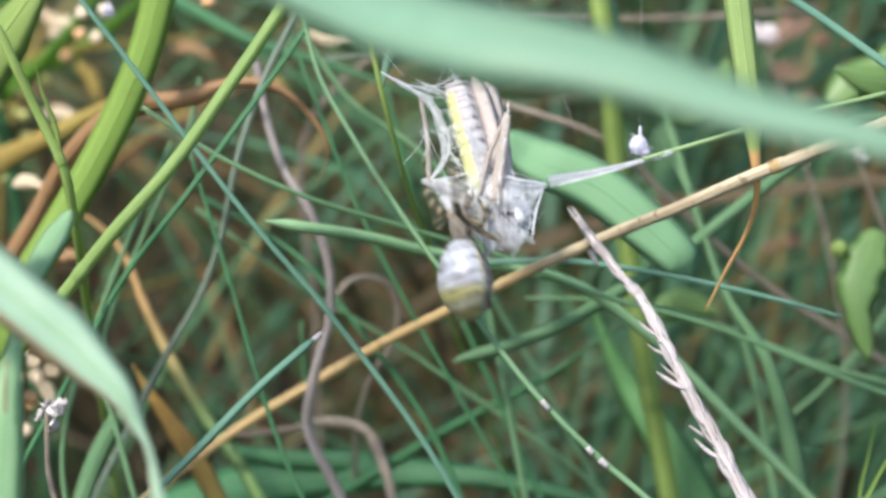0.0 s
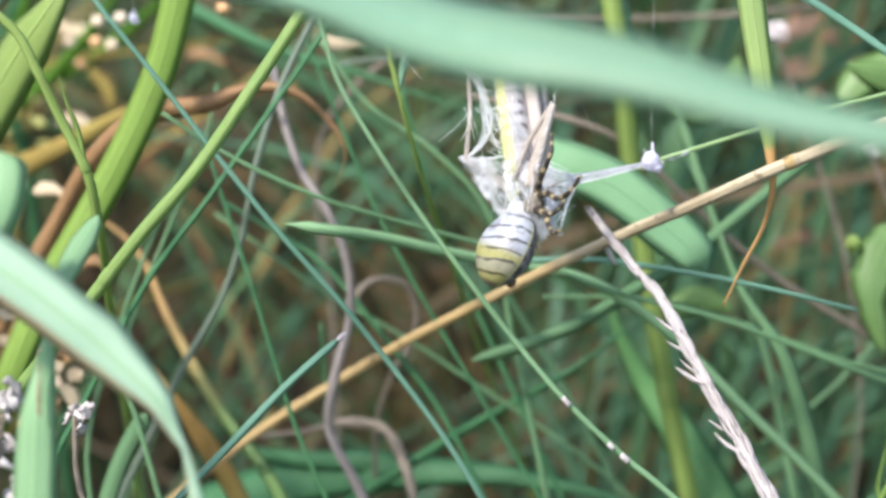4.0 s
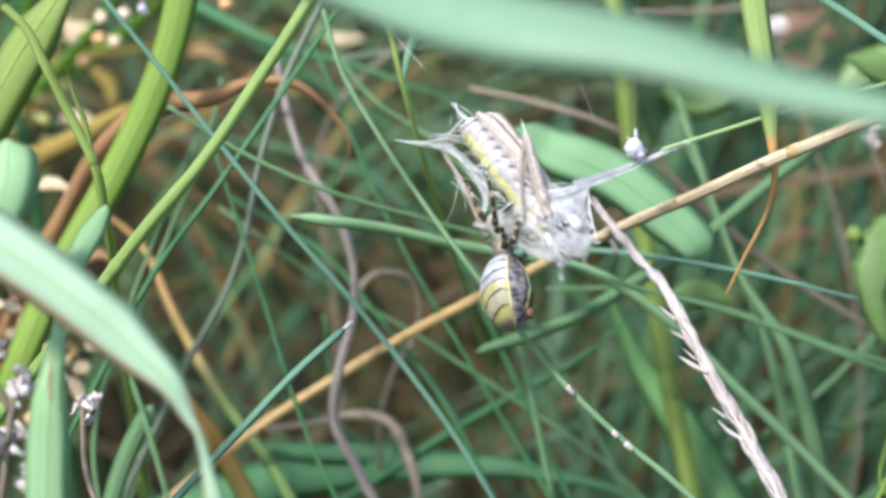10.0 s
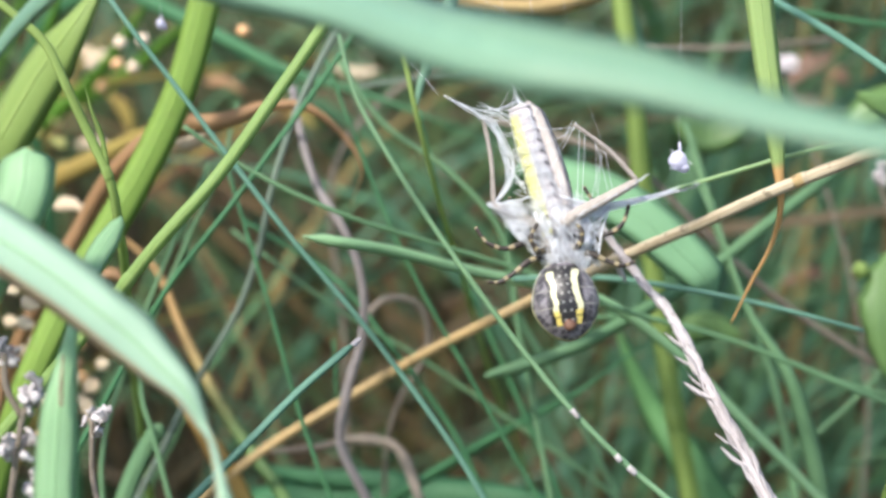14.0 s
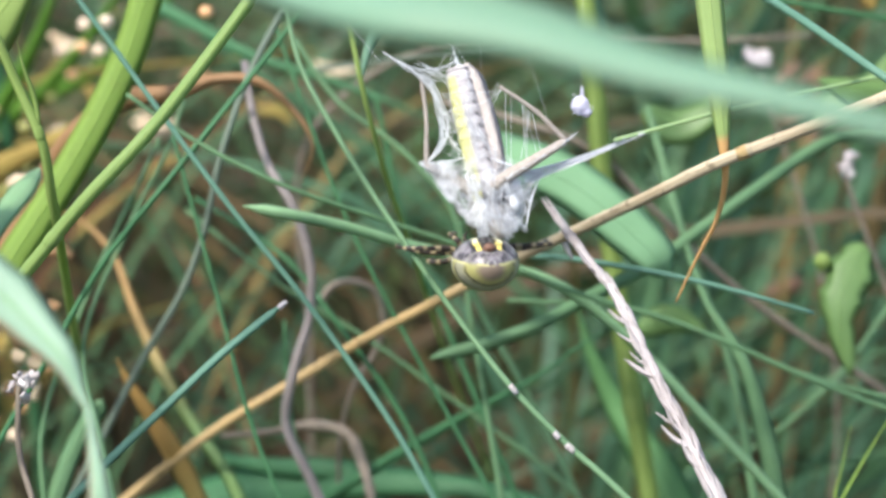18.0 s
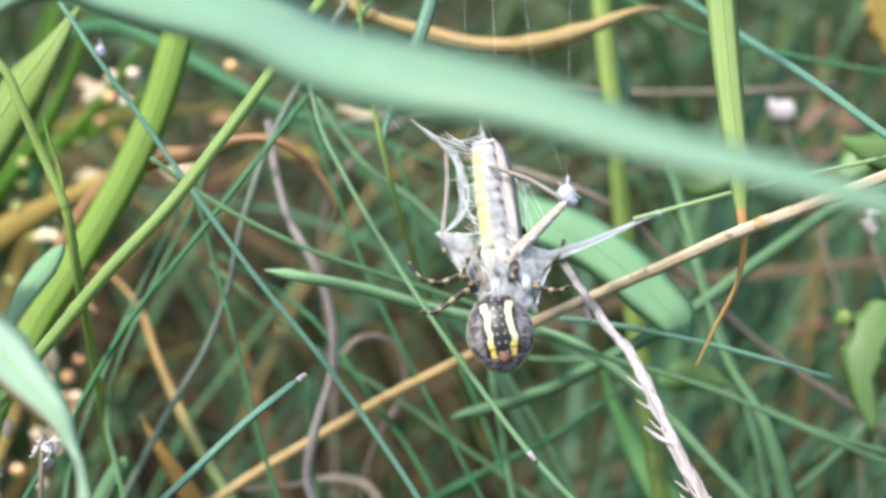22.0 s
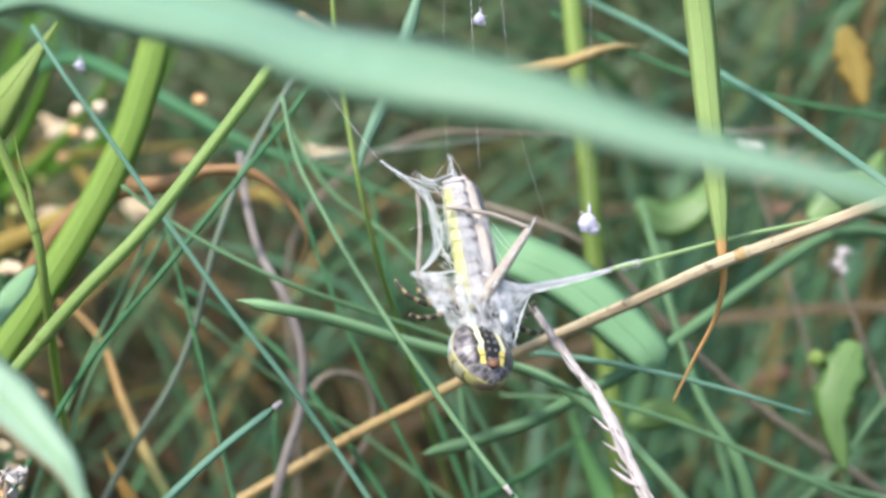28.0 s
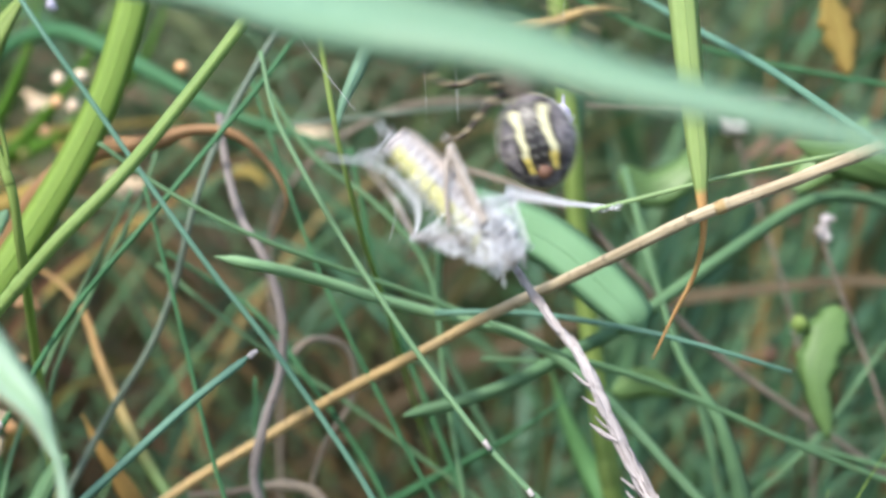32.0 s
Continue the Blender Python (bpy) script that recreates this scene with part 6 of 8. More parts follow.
# ---- the spider ----
def spider_skin():
    """Silvery back with yellow and black bands; dark belly with two cream stripes."""
    n = Nodes("wasp_spider_abdomen")
    place = n.add("TexCoord").outputs["Object"]
    p = n.add("SeparateXYZ", Vector=place)
    x, y, z = p.outputs[0], p.outputs[1], p.outputs[2]
    ax = n.math("ABSOLUTE", x)
    rough = n.noise(place, 900.0)
    wobble = n.math("MULTIPLY_ADD", n.noise(place, 420.0), 0.5 * MM, -0.25 * MM)
    # belly
    side_lines = n.step(n.math("FRACT", n.math("DIVIDE", n.math("ADD", n.math("ADD", z, wobble), n.math("MULTIPLY", ax, 0.6)), 0.9 * MM)), 0.78, 0.92)
    flank = n.mix(n.step(rough, 0.35, 0.65), (0.05, 0.043, 0.05), (0.22, 0.20, 0.215))
    flank = n.mix(n.math("MULTIPLY", side_lines, 0.26), flank, (0.45, 0.43, 0.40))
    dark = n.step(n.math("ADD", ax, wobble), 2.9 * MM, 2.3 * MM)
    belly = n.mix(n.math("MULTIPLY", n.math("MULTIPLY", dark, n.step(z, -4.2 * MM, -3.4 * MM)), n.step(z, 5.2 * MM, 4.4 * MM)), flank, (0.016, 0.014, 0.014))
    dots = n.math("MULTIPLY", n.step(n.math("ABSOLUTE", n.math("SUBTRACT", n.math("ADD", ax, n.math("MULTIPLY", wobble, 0.6)), 0.5 * MM)), 0.26 * MM, 0.14 * MM), n.step(n.math("ABSOLUTE", n.math("SUBTRACT", n.math("FRACT", n.math("DIVIDE", z, 1.3 * MM)), 0.5)), 0.2, 0.1))
    belly = n.mix(n.math("MULTIPLY", dots, 0.3), belly, (0.6, 0.6, 0.55))
    cross = n.math("MULTIPLY", n.step(n.math("ABSOLUTE", n.math("SUBTRACT", n.math("FRACT", n.math("DIVIDE", n.math("ADD", z, wobble), 2.6 * MM)), 0.5)), 0.07, 0.03), n.step(ax, 1.9 * MM, 2.2 * MM))
    belly = n.mix(n.math("MULTIPLY", cross, 0.2), belly, (0.65, 0.62, 0.5))
    middle = n.math("MULTIPLY_ADD", n.step(z, 3 * MM, -3 * MM), -0.2 * MM, 1.75 * MM)
    stripe = n.step(n.math("ABSOLUTE", n.math("SUBTRACT", n.math("ADD", ax, n.math("MULTIPLY", wobble, 3.6)), middle)), 0.54 * MM, 0.34 * MM)
    stripe = n.math("MULTIPLY", stripe, n.math("MULTIPLY", n.step(z, -4.1 * MM, -3.8 * MM), n.step(z, 4.4 * MM, 3.9 * MM)))
    gap = n.step(n.math("ABSOLUTE", n.math("ADD", z, 2.75 * MM)), 0.22 * MM, 0.12 * MM)
    cream = n.mix(n.step(z, -1.6 * MM, -2.2 * MM), (0.66, 0.64, 0.41), (0.70, 0.56, 0.14))
    belly = n.mix(n.math("MULTIPLY", stripe, n.math("MULTIPLY_ADD", gap, -0.55, 1.0)), belly, cream)
    belly = n.mix(n.math("MULTIPLY", n.step(n.noise(place, 1300.0), 0.54, 0.68), 0.35), belly, (0.24, 0.22, 0.20))
    # back
    along = n.math("SUBTRACT", n.math("MINIMUM", z, n.math("MULTIPLY", z, 0.62)), n.math("MULTIPLY", n.math("MULTIPLY", ax, ax), 55.0))
    along = n.math("DIVIDE", n.math("ADD", along, n.math("MULTIPLY", wobble, 2.2)), 1.5 * MM)
    band = n.math("FRACT", along)
    lines = n.math("MULTIPLY", n.math("MULTIPLY", n.step(band, 0.70, 0.82), n.step(band, 1.0, 0.93)), n.step(n.noise(place, 340.0), 0.30, 0.46))
    odd = n.step(n.math("FRACT", n.math("MULTIPLY", along, 0.5)), 0.48, 0.52)
    lower = n.mix(odd, (0.36, 0.34, 0.13), (0.33, 0.32, 0.22))
    silver = n.mix(n.math("MULTIPLY", n.step(n.noise(place, 260.0), 0.48, 0.66), 0.6), (0.41, 0.43, 0.48), (0.17, 0.16, 0.19))
    back = n.mix(n.step(z, 0.2 * MM, -1.6 * MM), silver, lower)
    back = n.mix(n.math("MULTIPLY", lines, 0.85), back, (0.03, 0.026, 0.024))
    back = n.mix(n.math("MULTIPLY", n.step(n.noise(place, 1100.0), 0.5, 0.68), 0.4), back, (0.17, 0.15, 0.13))
    back = n.mix(n.step(z, -5.2 * MM, -5.9 * MM), back, (0.20, 0.15, 0.11))
    colour = n.mix(n.step(n.math("ADD", y, n.math("MULTIPLY", wobble, 0.6)), -1.1 * MM, -0.5 * MM), belly, back)
    rim_line = n.math("MULTIPLY", n.step(n.math("ABSOLUTE", n.math("ADD", n.math("ADD", y, wobble), 0.75 * MM)), 0.22 * MM, 0.12 * MM), n.step(n.noise(place, 500.0), 0.38, 0.46))
    colour = n.mix(n.math("MULTIPLY", rim_line, 0.5), colour, (0.72, 0.68, 0.26))
    bump = n.add("Bump", Strength=0.35, Distance=0.0002, Height=rough)
    body = n.add("BsdfPrincipled", Base_Color=colour, Roughness=0.38, Normal=bump.outputs[0])
    return n.finish(body.outputs[0])


def leg_skin():
    n = Nodes("banded_leg")
    v = n.add("SeparateXYZ", Vector=n.add("UVMap", {"uv_map": "UVMap"}).outputs[0]).outputs[1]
    place = n.add("TexCoord").outputs["Object"]
    ring = n.math("FRACT", n.math("MULTIPLY_ADD", n.noise(place, 300.0), 0.08, n.math("MULTIPLY", v, 5.0)))
    band = n.math("MULTIPLY", n.step(ring, 0.27, 0.36), n.step(ring, 1.0, 0.94))
    pale = n.mix(n.noise(place, 1500.0), (0.36, 0.30, 0.17), (0.20, 0.155, 0.085))
    colour = n.mix(band, pale, (0.035, 0.025, 0.018))
    return n.finish(n.add("BsdfPrincipled", Base_Color=colour, Roughness=0.5).outputs[0])


SPIDER_LEGS = []


def build_spider():
    root = tagged(new("wasp_spider"), "banded black, yellow and silver spider clinging to its prey", "spider")
    rings = []
    for i in range(33):
        lat = -math.pi / 2 + math.pi * (0.015 + 0.97 * i / 32)
        z = 6.1 * math.sin(lat)
        k = math.cos(lat) * (1.0 - 0.10 * math.sin(lat)) * (1 if z > -1 else 1 - 0.16 * (-1 - z) / 5)
        rings.append([np.array((5.0 * k * math.cos(a), 4.2 * k * math.sin(a) * (1.0 if math.sin(a) > 0 else 0.88), z)) * MM for a in np.linspace(0, 2 * math.pi, 36, endpoint=False)])
    abdomen = Shape()
    abdomen.loft(rings)
    part("abdomen", abdomen, spider_skin(), root, "plump abdomen, cream stripes on a black belly, banded silvery back")
    brown = plain_material("spinneret", (0.20, 0.10, 0.06), (0.10, 0.045, 0.03), 900.0, 0.6)
    spin = Shape()
    spin.blob(np.array((0, -2.85, -4.0)) * MM, np.array((0.95, 0.7, 0.85)) * MM, warp=0.2)
    part("spinneret", spin, brown, root, "reddish brown spinneret")
    grey = plain_material("silver_hair", (0.27, 0.24, 0.20), (0.09, 0.07, 0.05), 700.0, 0.55)
    chest = Shape()
    chest.blob(np.array((0, 0.0, 7.9)) * MM, np.array((2.3, 1.6, 2.9)) * MM, warp=0.06)
    part("cephalothorax", chest, grey, root, "greyish hairy cephalothorax")
    skin = leg_skin()
    for side in (-1, 1):
        palp = Shape()
        palp.tube(mm((0.7 * side, -0.5, 10.2), (1.3 * side, -1.6, 11.6), (0.8 * side, -2.2, 12.6)), lambda s: MM * 0.32 * (1 - 0.4 * s), steps=6)
        part("palp", palp, skin, root)
        legs = (((1.4, 0.6, 9.6), (4.4, 2.0, 11.2), (6.4, 2.6, 14.2), (5.4, 2.8, 17.0)),
                ((1.7, 0.2, 8.8), (4.6, 0.2, 9.2), (7.6, -0.2, 8.6), (10.0, -0.4, 9.6), (11.6, -0.4, 12.2)),
                ((1.6, -0.3, 7.8), (3.0, -2.0, 7.4), (3.8, -2.6, 9.2), (2.6, -2.4, 11.4)),
                ((1.2, -0.2, 6.8), (4.2, -0.8, 6.6), (7.2, -1.2, 5.0), (9.4, -1.4, 4.2), (11.0, -1.4, 4.6)))
        for pts in legs:
            points = [(p[0] * side, p[1], p[2]) for p in pts]
            pivot = np.array(points[0])
            leg = Shape()
            leg.tube(mm(*[np.array(p) - pivot for p in points]), lambda s: MM * (0.54 - 0.26 * s) * (1 + 0.12 * math.cos(s * 18.8)), steps=8, sides=9, lumps=0.15)
            ob = part("leg", leg, skin, root, "yellowish leg with dark bands")
            ob.location = pivot * MM
            SPIDER_LEGS.append((ob, pivot * MM, side))
    return root


SPIDER = build_spider()


# ---- silk of the web ----
def web_line(points, radius, label="thin pale thread of the web"):
    shape = Shape()
    shape.tube(points, radius, steps=5, sides=5)
    return thing("web_thread", shape, THREAD, label, "web thread", group="threads of the web")


web_line([(0.0101, -0.0110, 0.3446), (0.0108, -0.0144, 0.3313), (0.0117, -0.0180, 0.3173)], 0.00002)
web_line([(-0.0019, -0.0170, 0.3185), (-0.0057, -0.0156, 0.3230), (-0.0117, -0.0132, 0.3311)], 0.00003)
web_line([(0.0075, -0.0178, 0.3172), (0.0070, -0.0149, 0.3283), (0.0067, -0.0111, 0.3431)], 0.000012)
web_line([(-0.0242, -0.0072, 0.3397), (0.0037, -0.0110, 0.3309), (0.0207, -0.0146, 0.3206)], 0.000012)
web_line([(0.0146, -0.0093, 0.3400), (0.0168, -0.0136, 0.3235), (0.0210, -0.0173, 0.3100)], 0.000012)


def build_band(length):
    """A sheath of silk: spread wide at the prey, drawn to a point round the thin stem."""
    rng = random.Random(41)
    root = tagged(new("silk_band"), "streaky white silk band tying the prey to a thin stem", "silk")
    cords = Shape()
    for _ in range(15):
        a, b, c = rng.uniform(-1, 1), rng.uniform(-1, 1), rng.uniform(-0.0003, 0.0003)
        cords.tube([(-0.002 * rng.random(), 0.0001 * b, 0.0003 * a), (length * 0.5, 0.0002 * b + c, 0.00035 * a - 0.0003), (length, 0.0005 * b, 0.0007 * a)], 0.000024 * rng.uniform(0.6, 1.8), steps=4, sides=4)
    tagged(part("fibre", cords, THREAD, root), "fine white silk fibres", kind="stuff")
    sheath = Shape()
    for _ in range(9):
        a, b = rng.uniform(-1, 1), rng.uniform(-1, 1)
        w = rng.uniform(0.00015, 0.0005)
        sheath.ribbon([(-0.001, 0, 0), (length * 0.4, 0.0002 * b, 0.0002 * a - 0.0002), (length * 0.75, 0.0003 * b, 0.0004 * a - 0.0001), (length * 1.08, 0.0006 * b, 0.0008 * a)], lambda s: w * (0.5 + s), steps=4, twist=(rng.uniform(-60, 60), rng.uniform(-60, 60)), fold=0.2, thin=True)
    tagged(part("sheath", sheath, CORD_SILK, root), "streaky white silk sheath", kind="stuff")
    return root


BAND = build_band(0.0140)
knot = Shape()
knot.tube([(0.0293, -0.0211, 0.3090), (0.0310, -0.0209, 0.3093), (0.0323, -0.0208, 0.3096), (0.0336, -0.0206, 0.3099)], lambda s: 0.00045 * (0.5 + 0.6 * math.sin(math.pi * s)), steps=6, sides=9, lumps=0.6)
part("silk_wisp", knot, MID_SILK, HELD_STEM, "wisp of white silk stuck on the stem")


def silk_tuft(centre, size, seed, label, hang):
    rng = random.Random(seed)
    root = tagged(new("silk_tuft"), label, "silk tuft")
    root.location = centre
    lump = Shape()
    lump.blob((0, 0, 0), np.array((0.8, 0.6, 0.9)) * size, rows=20, cols=24, warp=0.16, seed=seed)
    lump.blob((0.55 * size, 0.1 * size, -0.6 * size), np.array((0.5, 0.5, 0.45)) * size, rows=14, cols=18, warp=0.16, seed=seed + 1)
    lump.blob((0.15 * size, 0, 0.95 * size), np.array((0.16, 0.14, 0.75)) * size, rows=12, cols=12, warp=0.5, seed=seed + 2)
    part("lump", lump, TUFT_SILK, root)
    hairs = Shape()
    for _ in range(4):
        d = unit(np.array((rng.uniform(-1, 1), rng.uniform(-1, 1), rng.uniform(-1, 1))))
        hairs.tube([d * size * 0.4, d * size * 1.1 + np.array((0, 0, 0.2 * size)), d * size * rng.uniform(1.1, 1.5)], size * 0.03, steps=3, sides=4)
    hairs.tube([(0, 0, size * 0.5), (size * 0.3, 0, hang * 0.5), (0, 0, hang)], 0.000012, steps=4, sides=4)
    tagged(part("fibre", hairs, THREAD, root), "fine white silk fibres", kind="stuff")
    return root


TUFT = silk_tuft((0.0272, -0.0236, 0.3110), 0.0015, 8, "white fluffy scrap hanging on a web thread", 0.05)
silk_tuft((0.0114, -0.0148, 0.3368), 0.0009, 12, "small white shred of silk on a thread", 0.03)
silk_tuft((-0.0333, -0.0566, 0.3347), 0.0006, 9, "small wisp of pale silk on a thread", 0.03)


# ---- what moves ----
def motions():
    walk(PREY, [
        (0.0, pose(0.00953, -0.01815, 0.30036, -19.3, -14.4, 1.8)),
        (0.3, pose(0.00980, -0.01881, 0.30026, -19.4, -14.6, 1.7)),
        (0.6, pose(0.01350, -0.01998, 0.29928, -19.4, -15.8, 1.9)),
        (1.0, pose(0.01128, -0.02029, 0.30053, -20.4, -26.1, 5.5)),
        (1.3, pose(0.01127, -0.01989, 0.30296, -6.5, -44.2, -14.1)),
        (1.6, pose(0.01130, -0.02137, 0.30040, -6.8, -42.9, -14.1)),
        (2.0, pose(0.01082, -0.02239, 0.30160, -15.4, -25.6, -5.9)),
        (2.3, pose(0.00996, -0.02269, 0.30045, -19.3, -18.0, 2.9)),
        (2.6, pose(0.01445, -0.02281, 0.29978, -20.4, -7.8, 10.2)),
        (3.0, pose(0.01375, -0.02169, 0.29914, -20.9, -26.7, 7.0)),
        (3.3, pose(0.01379, -0.02143, 0.29932, -19.2, -14.4, 2.2)),
        (3.5, pose(0.01084, -0.01998, 0.30276, -18.7, -5.9, -0.8)),
        (5.5, pose(0.01354, -0.02051, 0.30246, -18.7, -9.5, 0.4)),
        (5.7, pose(0.01252, -0.02105, 0.30190, -12.1, -36.1, -8.2)),
        (6.0, pose(0.01289, -0.02192, 0.30120, -11.6, -40.2, -7.0)),
        (6.3, pose(0.01406, -0.02234, 0.30158, -11.8, -24.3, -16.8)),
        (6.6, pose(0.01296, -0.02300, 0.30017, -18.7, -8.4, 0.1)),
        (7.0, pose(0.01380, -0.02218, 0.30167, -18.8, -11.8, 1.1)),
        (7.3, pose(0.01268, -0.02225, 0.30192, -1.9, -35.5, -27.2)),
        (7.6, pose(0.01247, -0.02225, 0.30245, -2.2, -50.5, -15.9)),
        (8.0, pose(0.01281, -0.02318, 0.30022, -10.8, -44.2, -6.9)),
        (8.3, pose(0.01118, -0.02384, 0.30047, -6.3, -27.3, -28.4)),
        (8.6, pose(0.01226, -0.02408, 0.30099, -13.8, -17.1, -19.4)),
        (9.0, pose(0.01167, -0.02366, 0.29969, -14.1, -32.0, -6.3)),
        (9.3, pose(0.01201, -0.02290, 0.30127, -11.3, -43.3, -6.6)),
        (9.6, pose(0.01118, -0.02255, 0.30130, -9.8, -37.8, -11.7)),
        (10.0, pose(0.01358, -0.02331, 0.29804, -17.2, -36.8, 0.9)),
        (10.3, pose(0.01216, -0.02317, 0.29771, -15.8, -23.7, -6.1)),
        (10.6, pose(0.01205, -0.02242, 0.29980, -17.9, -23.6, -0.5)),
        (11.0, pose(0.01239, -0.02265, 0.30002, -18.1, -22.6, -0.5)),
        (11.4, pose(0.01301, -0.02238, 0.30116, -17.6, -22.6, -0.5)),
        (11.7, pose(0.01360, -0.02319, 0.29891, -11.8, -23.3, -16.5)),
        (12.0, pose(0.01188, -0.02348, 0.29825, -16.7, -18.3, -3.8)),
        (12.3, pose(0.01210, -0.02491, 0.29933, -18.3, -12.9, 2.4)),
        (12.6, pose(0.01249, -0.02543, 0.30102, -14.8, -25.2, -5.3)),
        (13.0, pose(0.01377, -0.02555, 0.29880, -18.4, -16.6, 3.2)),
        (14.0, pose(0.01345, -0.02492, 0.30107, -17.5, -15.1, 2.2)),
        (14.5, pose(0.01346, -0.02523, 0.30131, -18.0, -14.8, 2.3)),
        (16.5, pose(0.01163, -0.02491, 0.30239, -16.8, -8.0, -0.2)),
        (17.0, pose(0.01154, -0.02617, 0.30254, -16.4, -8.6, -0.8)),
        (17.5, pose(0.01125, -0.02399, 0.30198, -16.7, -12.0, 1.3)),
        (18.0, pose(0.01248, -0.02052, 0.30092, -16.3, -12.7, 1.6)),
        (18.5, pose(0.01208, -0.01808, 0.30099, -15.8, -9.3, 1.8)),
        (19.0, pose(0.01123, -0.01997, 0.30021, -15.2, -9.1, 2.3)),
        (19.5, pose(0.01110, -0.02059, 0.29997, -13.6, -9.6, 1.5)),
        (20.0, pose(0.01139, -0.02288, 0.30063, -14.7, -11.8, 1.2)),
        (20.5, pose(0.01156, -0.02349, 0.29989, -14.7, -13.3, 0.3)),
        (21.0, pose(0.01172, -0.02133, 0.29919, -15.3, -13.6, 1.4)),
        (21.5, pose(0.01147, -0.02196, 0.29934, -15.6, -13.4, 1.6)),
        (22.0, pose(0.01155, -0.02198, 0.30009, -15.3, -7.1, 1.1)),
        (22.5, pose(0.01237, -0.01790, 0.29846, -15.5, -8.1, 7.4)),
        (23.0, pose(0.01158, -0.01722, 0.29964, -14.2, -12.2, 2.4)),
        (23.5, pose(0.01172, -0.01791, 0.29916, -15.2, -9.5, 1.5)),
        (24.0, pose(0.01185, -0.01678, 0.29880, -13.3, -10.3, 1.3)),
        (24.5, pose(0.01222, -0.01814, 0.29944, -14.1, -9.6, 2.0)),
        (26.5, pose(0.01321, -0.01393, 0.29679, -13.5, -7.6, 1.5)),
        (27.0, pose(0.01220, -0.01590, 0.29657, -13.1, -6.6, 0.4)),
        (27.5, pose(0.01204, -0.01783, 0.29741, -13.8, -8.8, 0.5)),
        (28.0, pose(0.01174, -0.01973, 0.29864, -13.3, -11.1, -0.1)),
        (28.5, pose(0.01200, -0.01977, 0.29826, -13.8, -10.4, 0.6)),
        (29.0, pose(0.01259, -0.01847, 0.29811, -14.0, -8.0, 0.6)),
        (29.3, pose(0.01261, -0.01830, 0.29793, -13.3, -11.8, -3.2)),
        (29.6, pose(0.01149, -0.01822, 0.29917, -13.4, -9.1, -3.9)),
        (30.0, pose(0.01160, -0.01968, 0.29967, -9.7, -31.6, -5.6)),
        (30.3, pose(0.01153, -0.01958, 0.29942, -10.5, -27.5, -7.0)),
        (30.6, pose(0.01142, -0.01891, 0.30050, -7.1, -22.9, -19.3)),
        (31.0, pose(0.01322, -0.01883, 0.29585, -10.0, -23.0, -8.5)),
        (31.2, pose(0.01264, -0.01854, 0.29498, -3.7, -32.5, -18.4)),
        (31.4, pose(0.01340, -0.01661, 0.30085, -5.6, -28.6, -18.7)),
        (31.6, pose(0.01208, -0.01585, 0.30360, -11.5, -20.6, -8.9)),
        (31.8, pose(0.01679, -0.01636, 0.30519, -18.8, -29.6, 10.7)),
        (32.0, pose(0.01502, -0.01773, 0.30169, -34.5, -30.6, 36.9)),
    ])
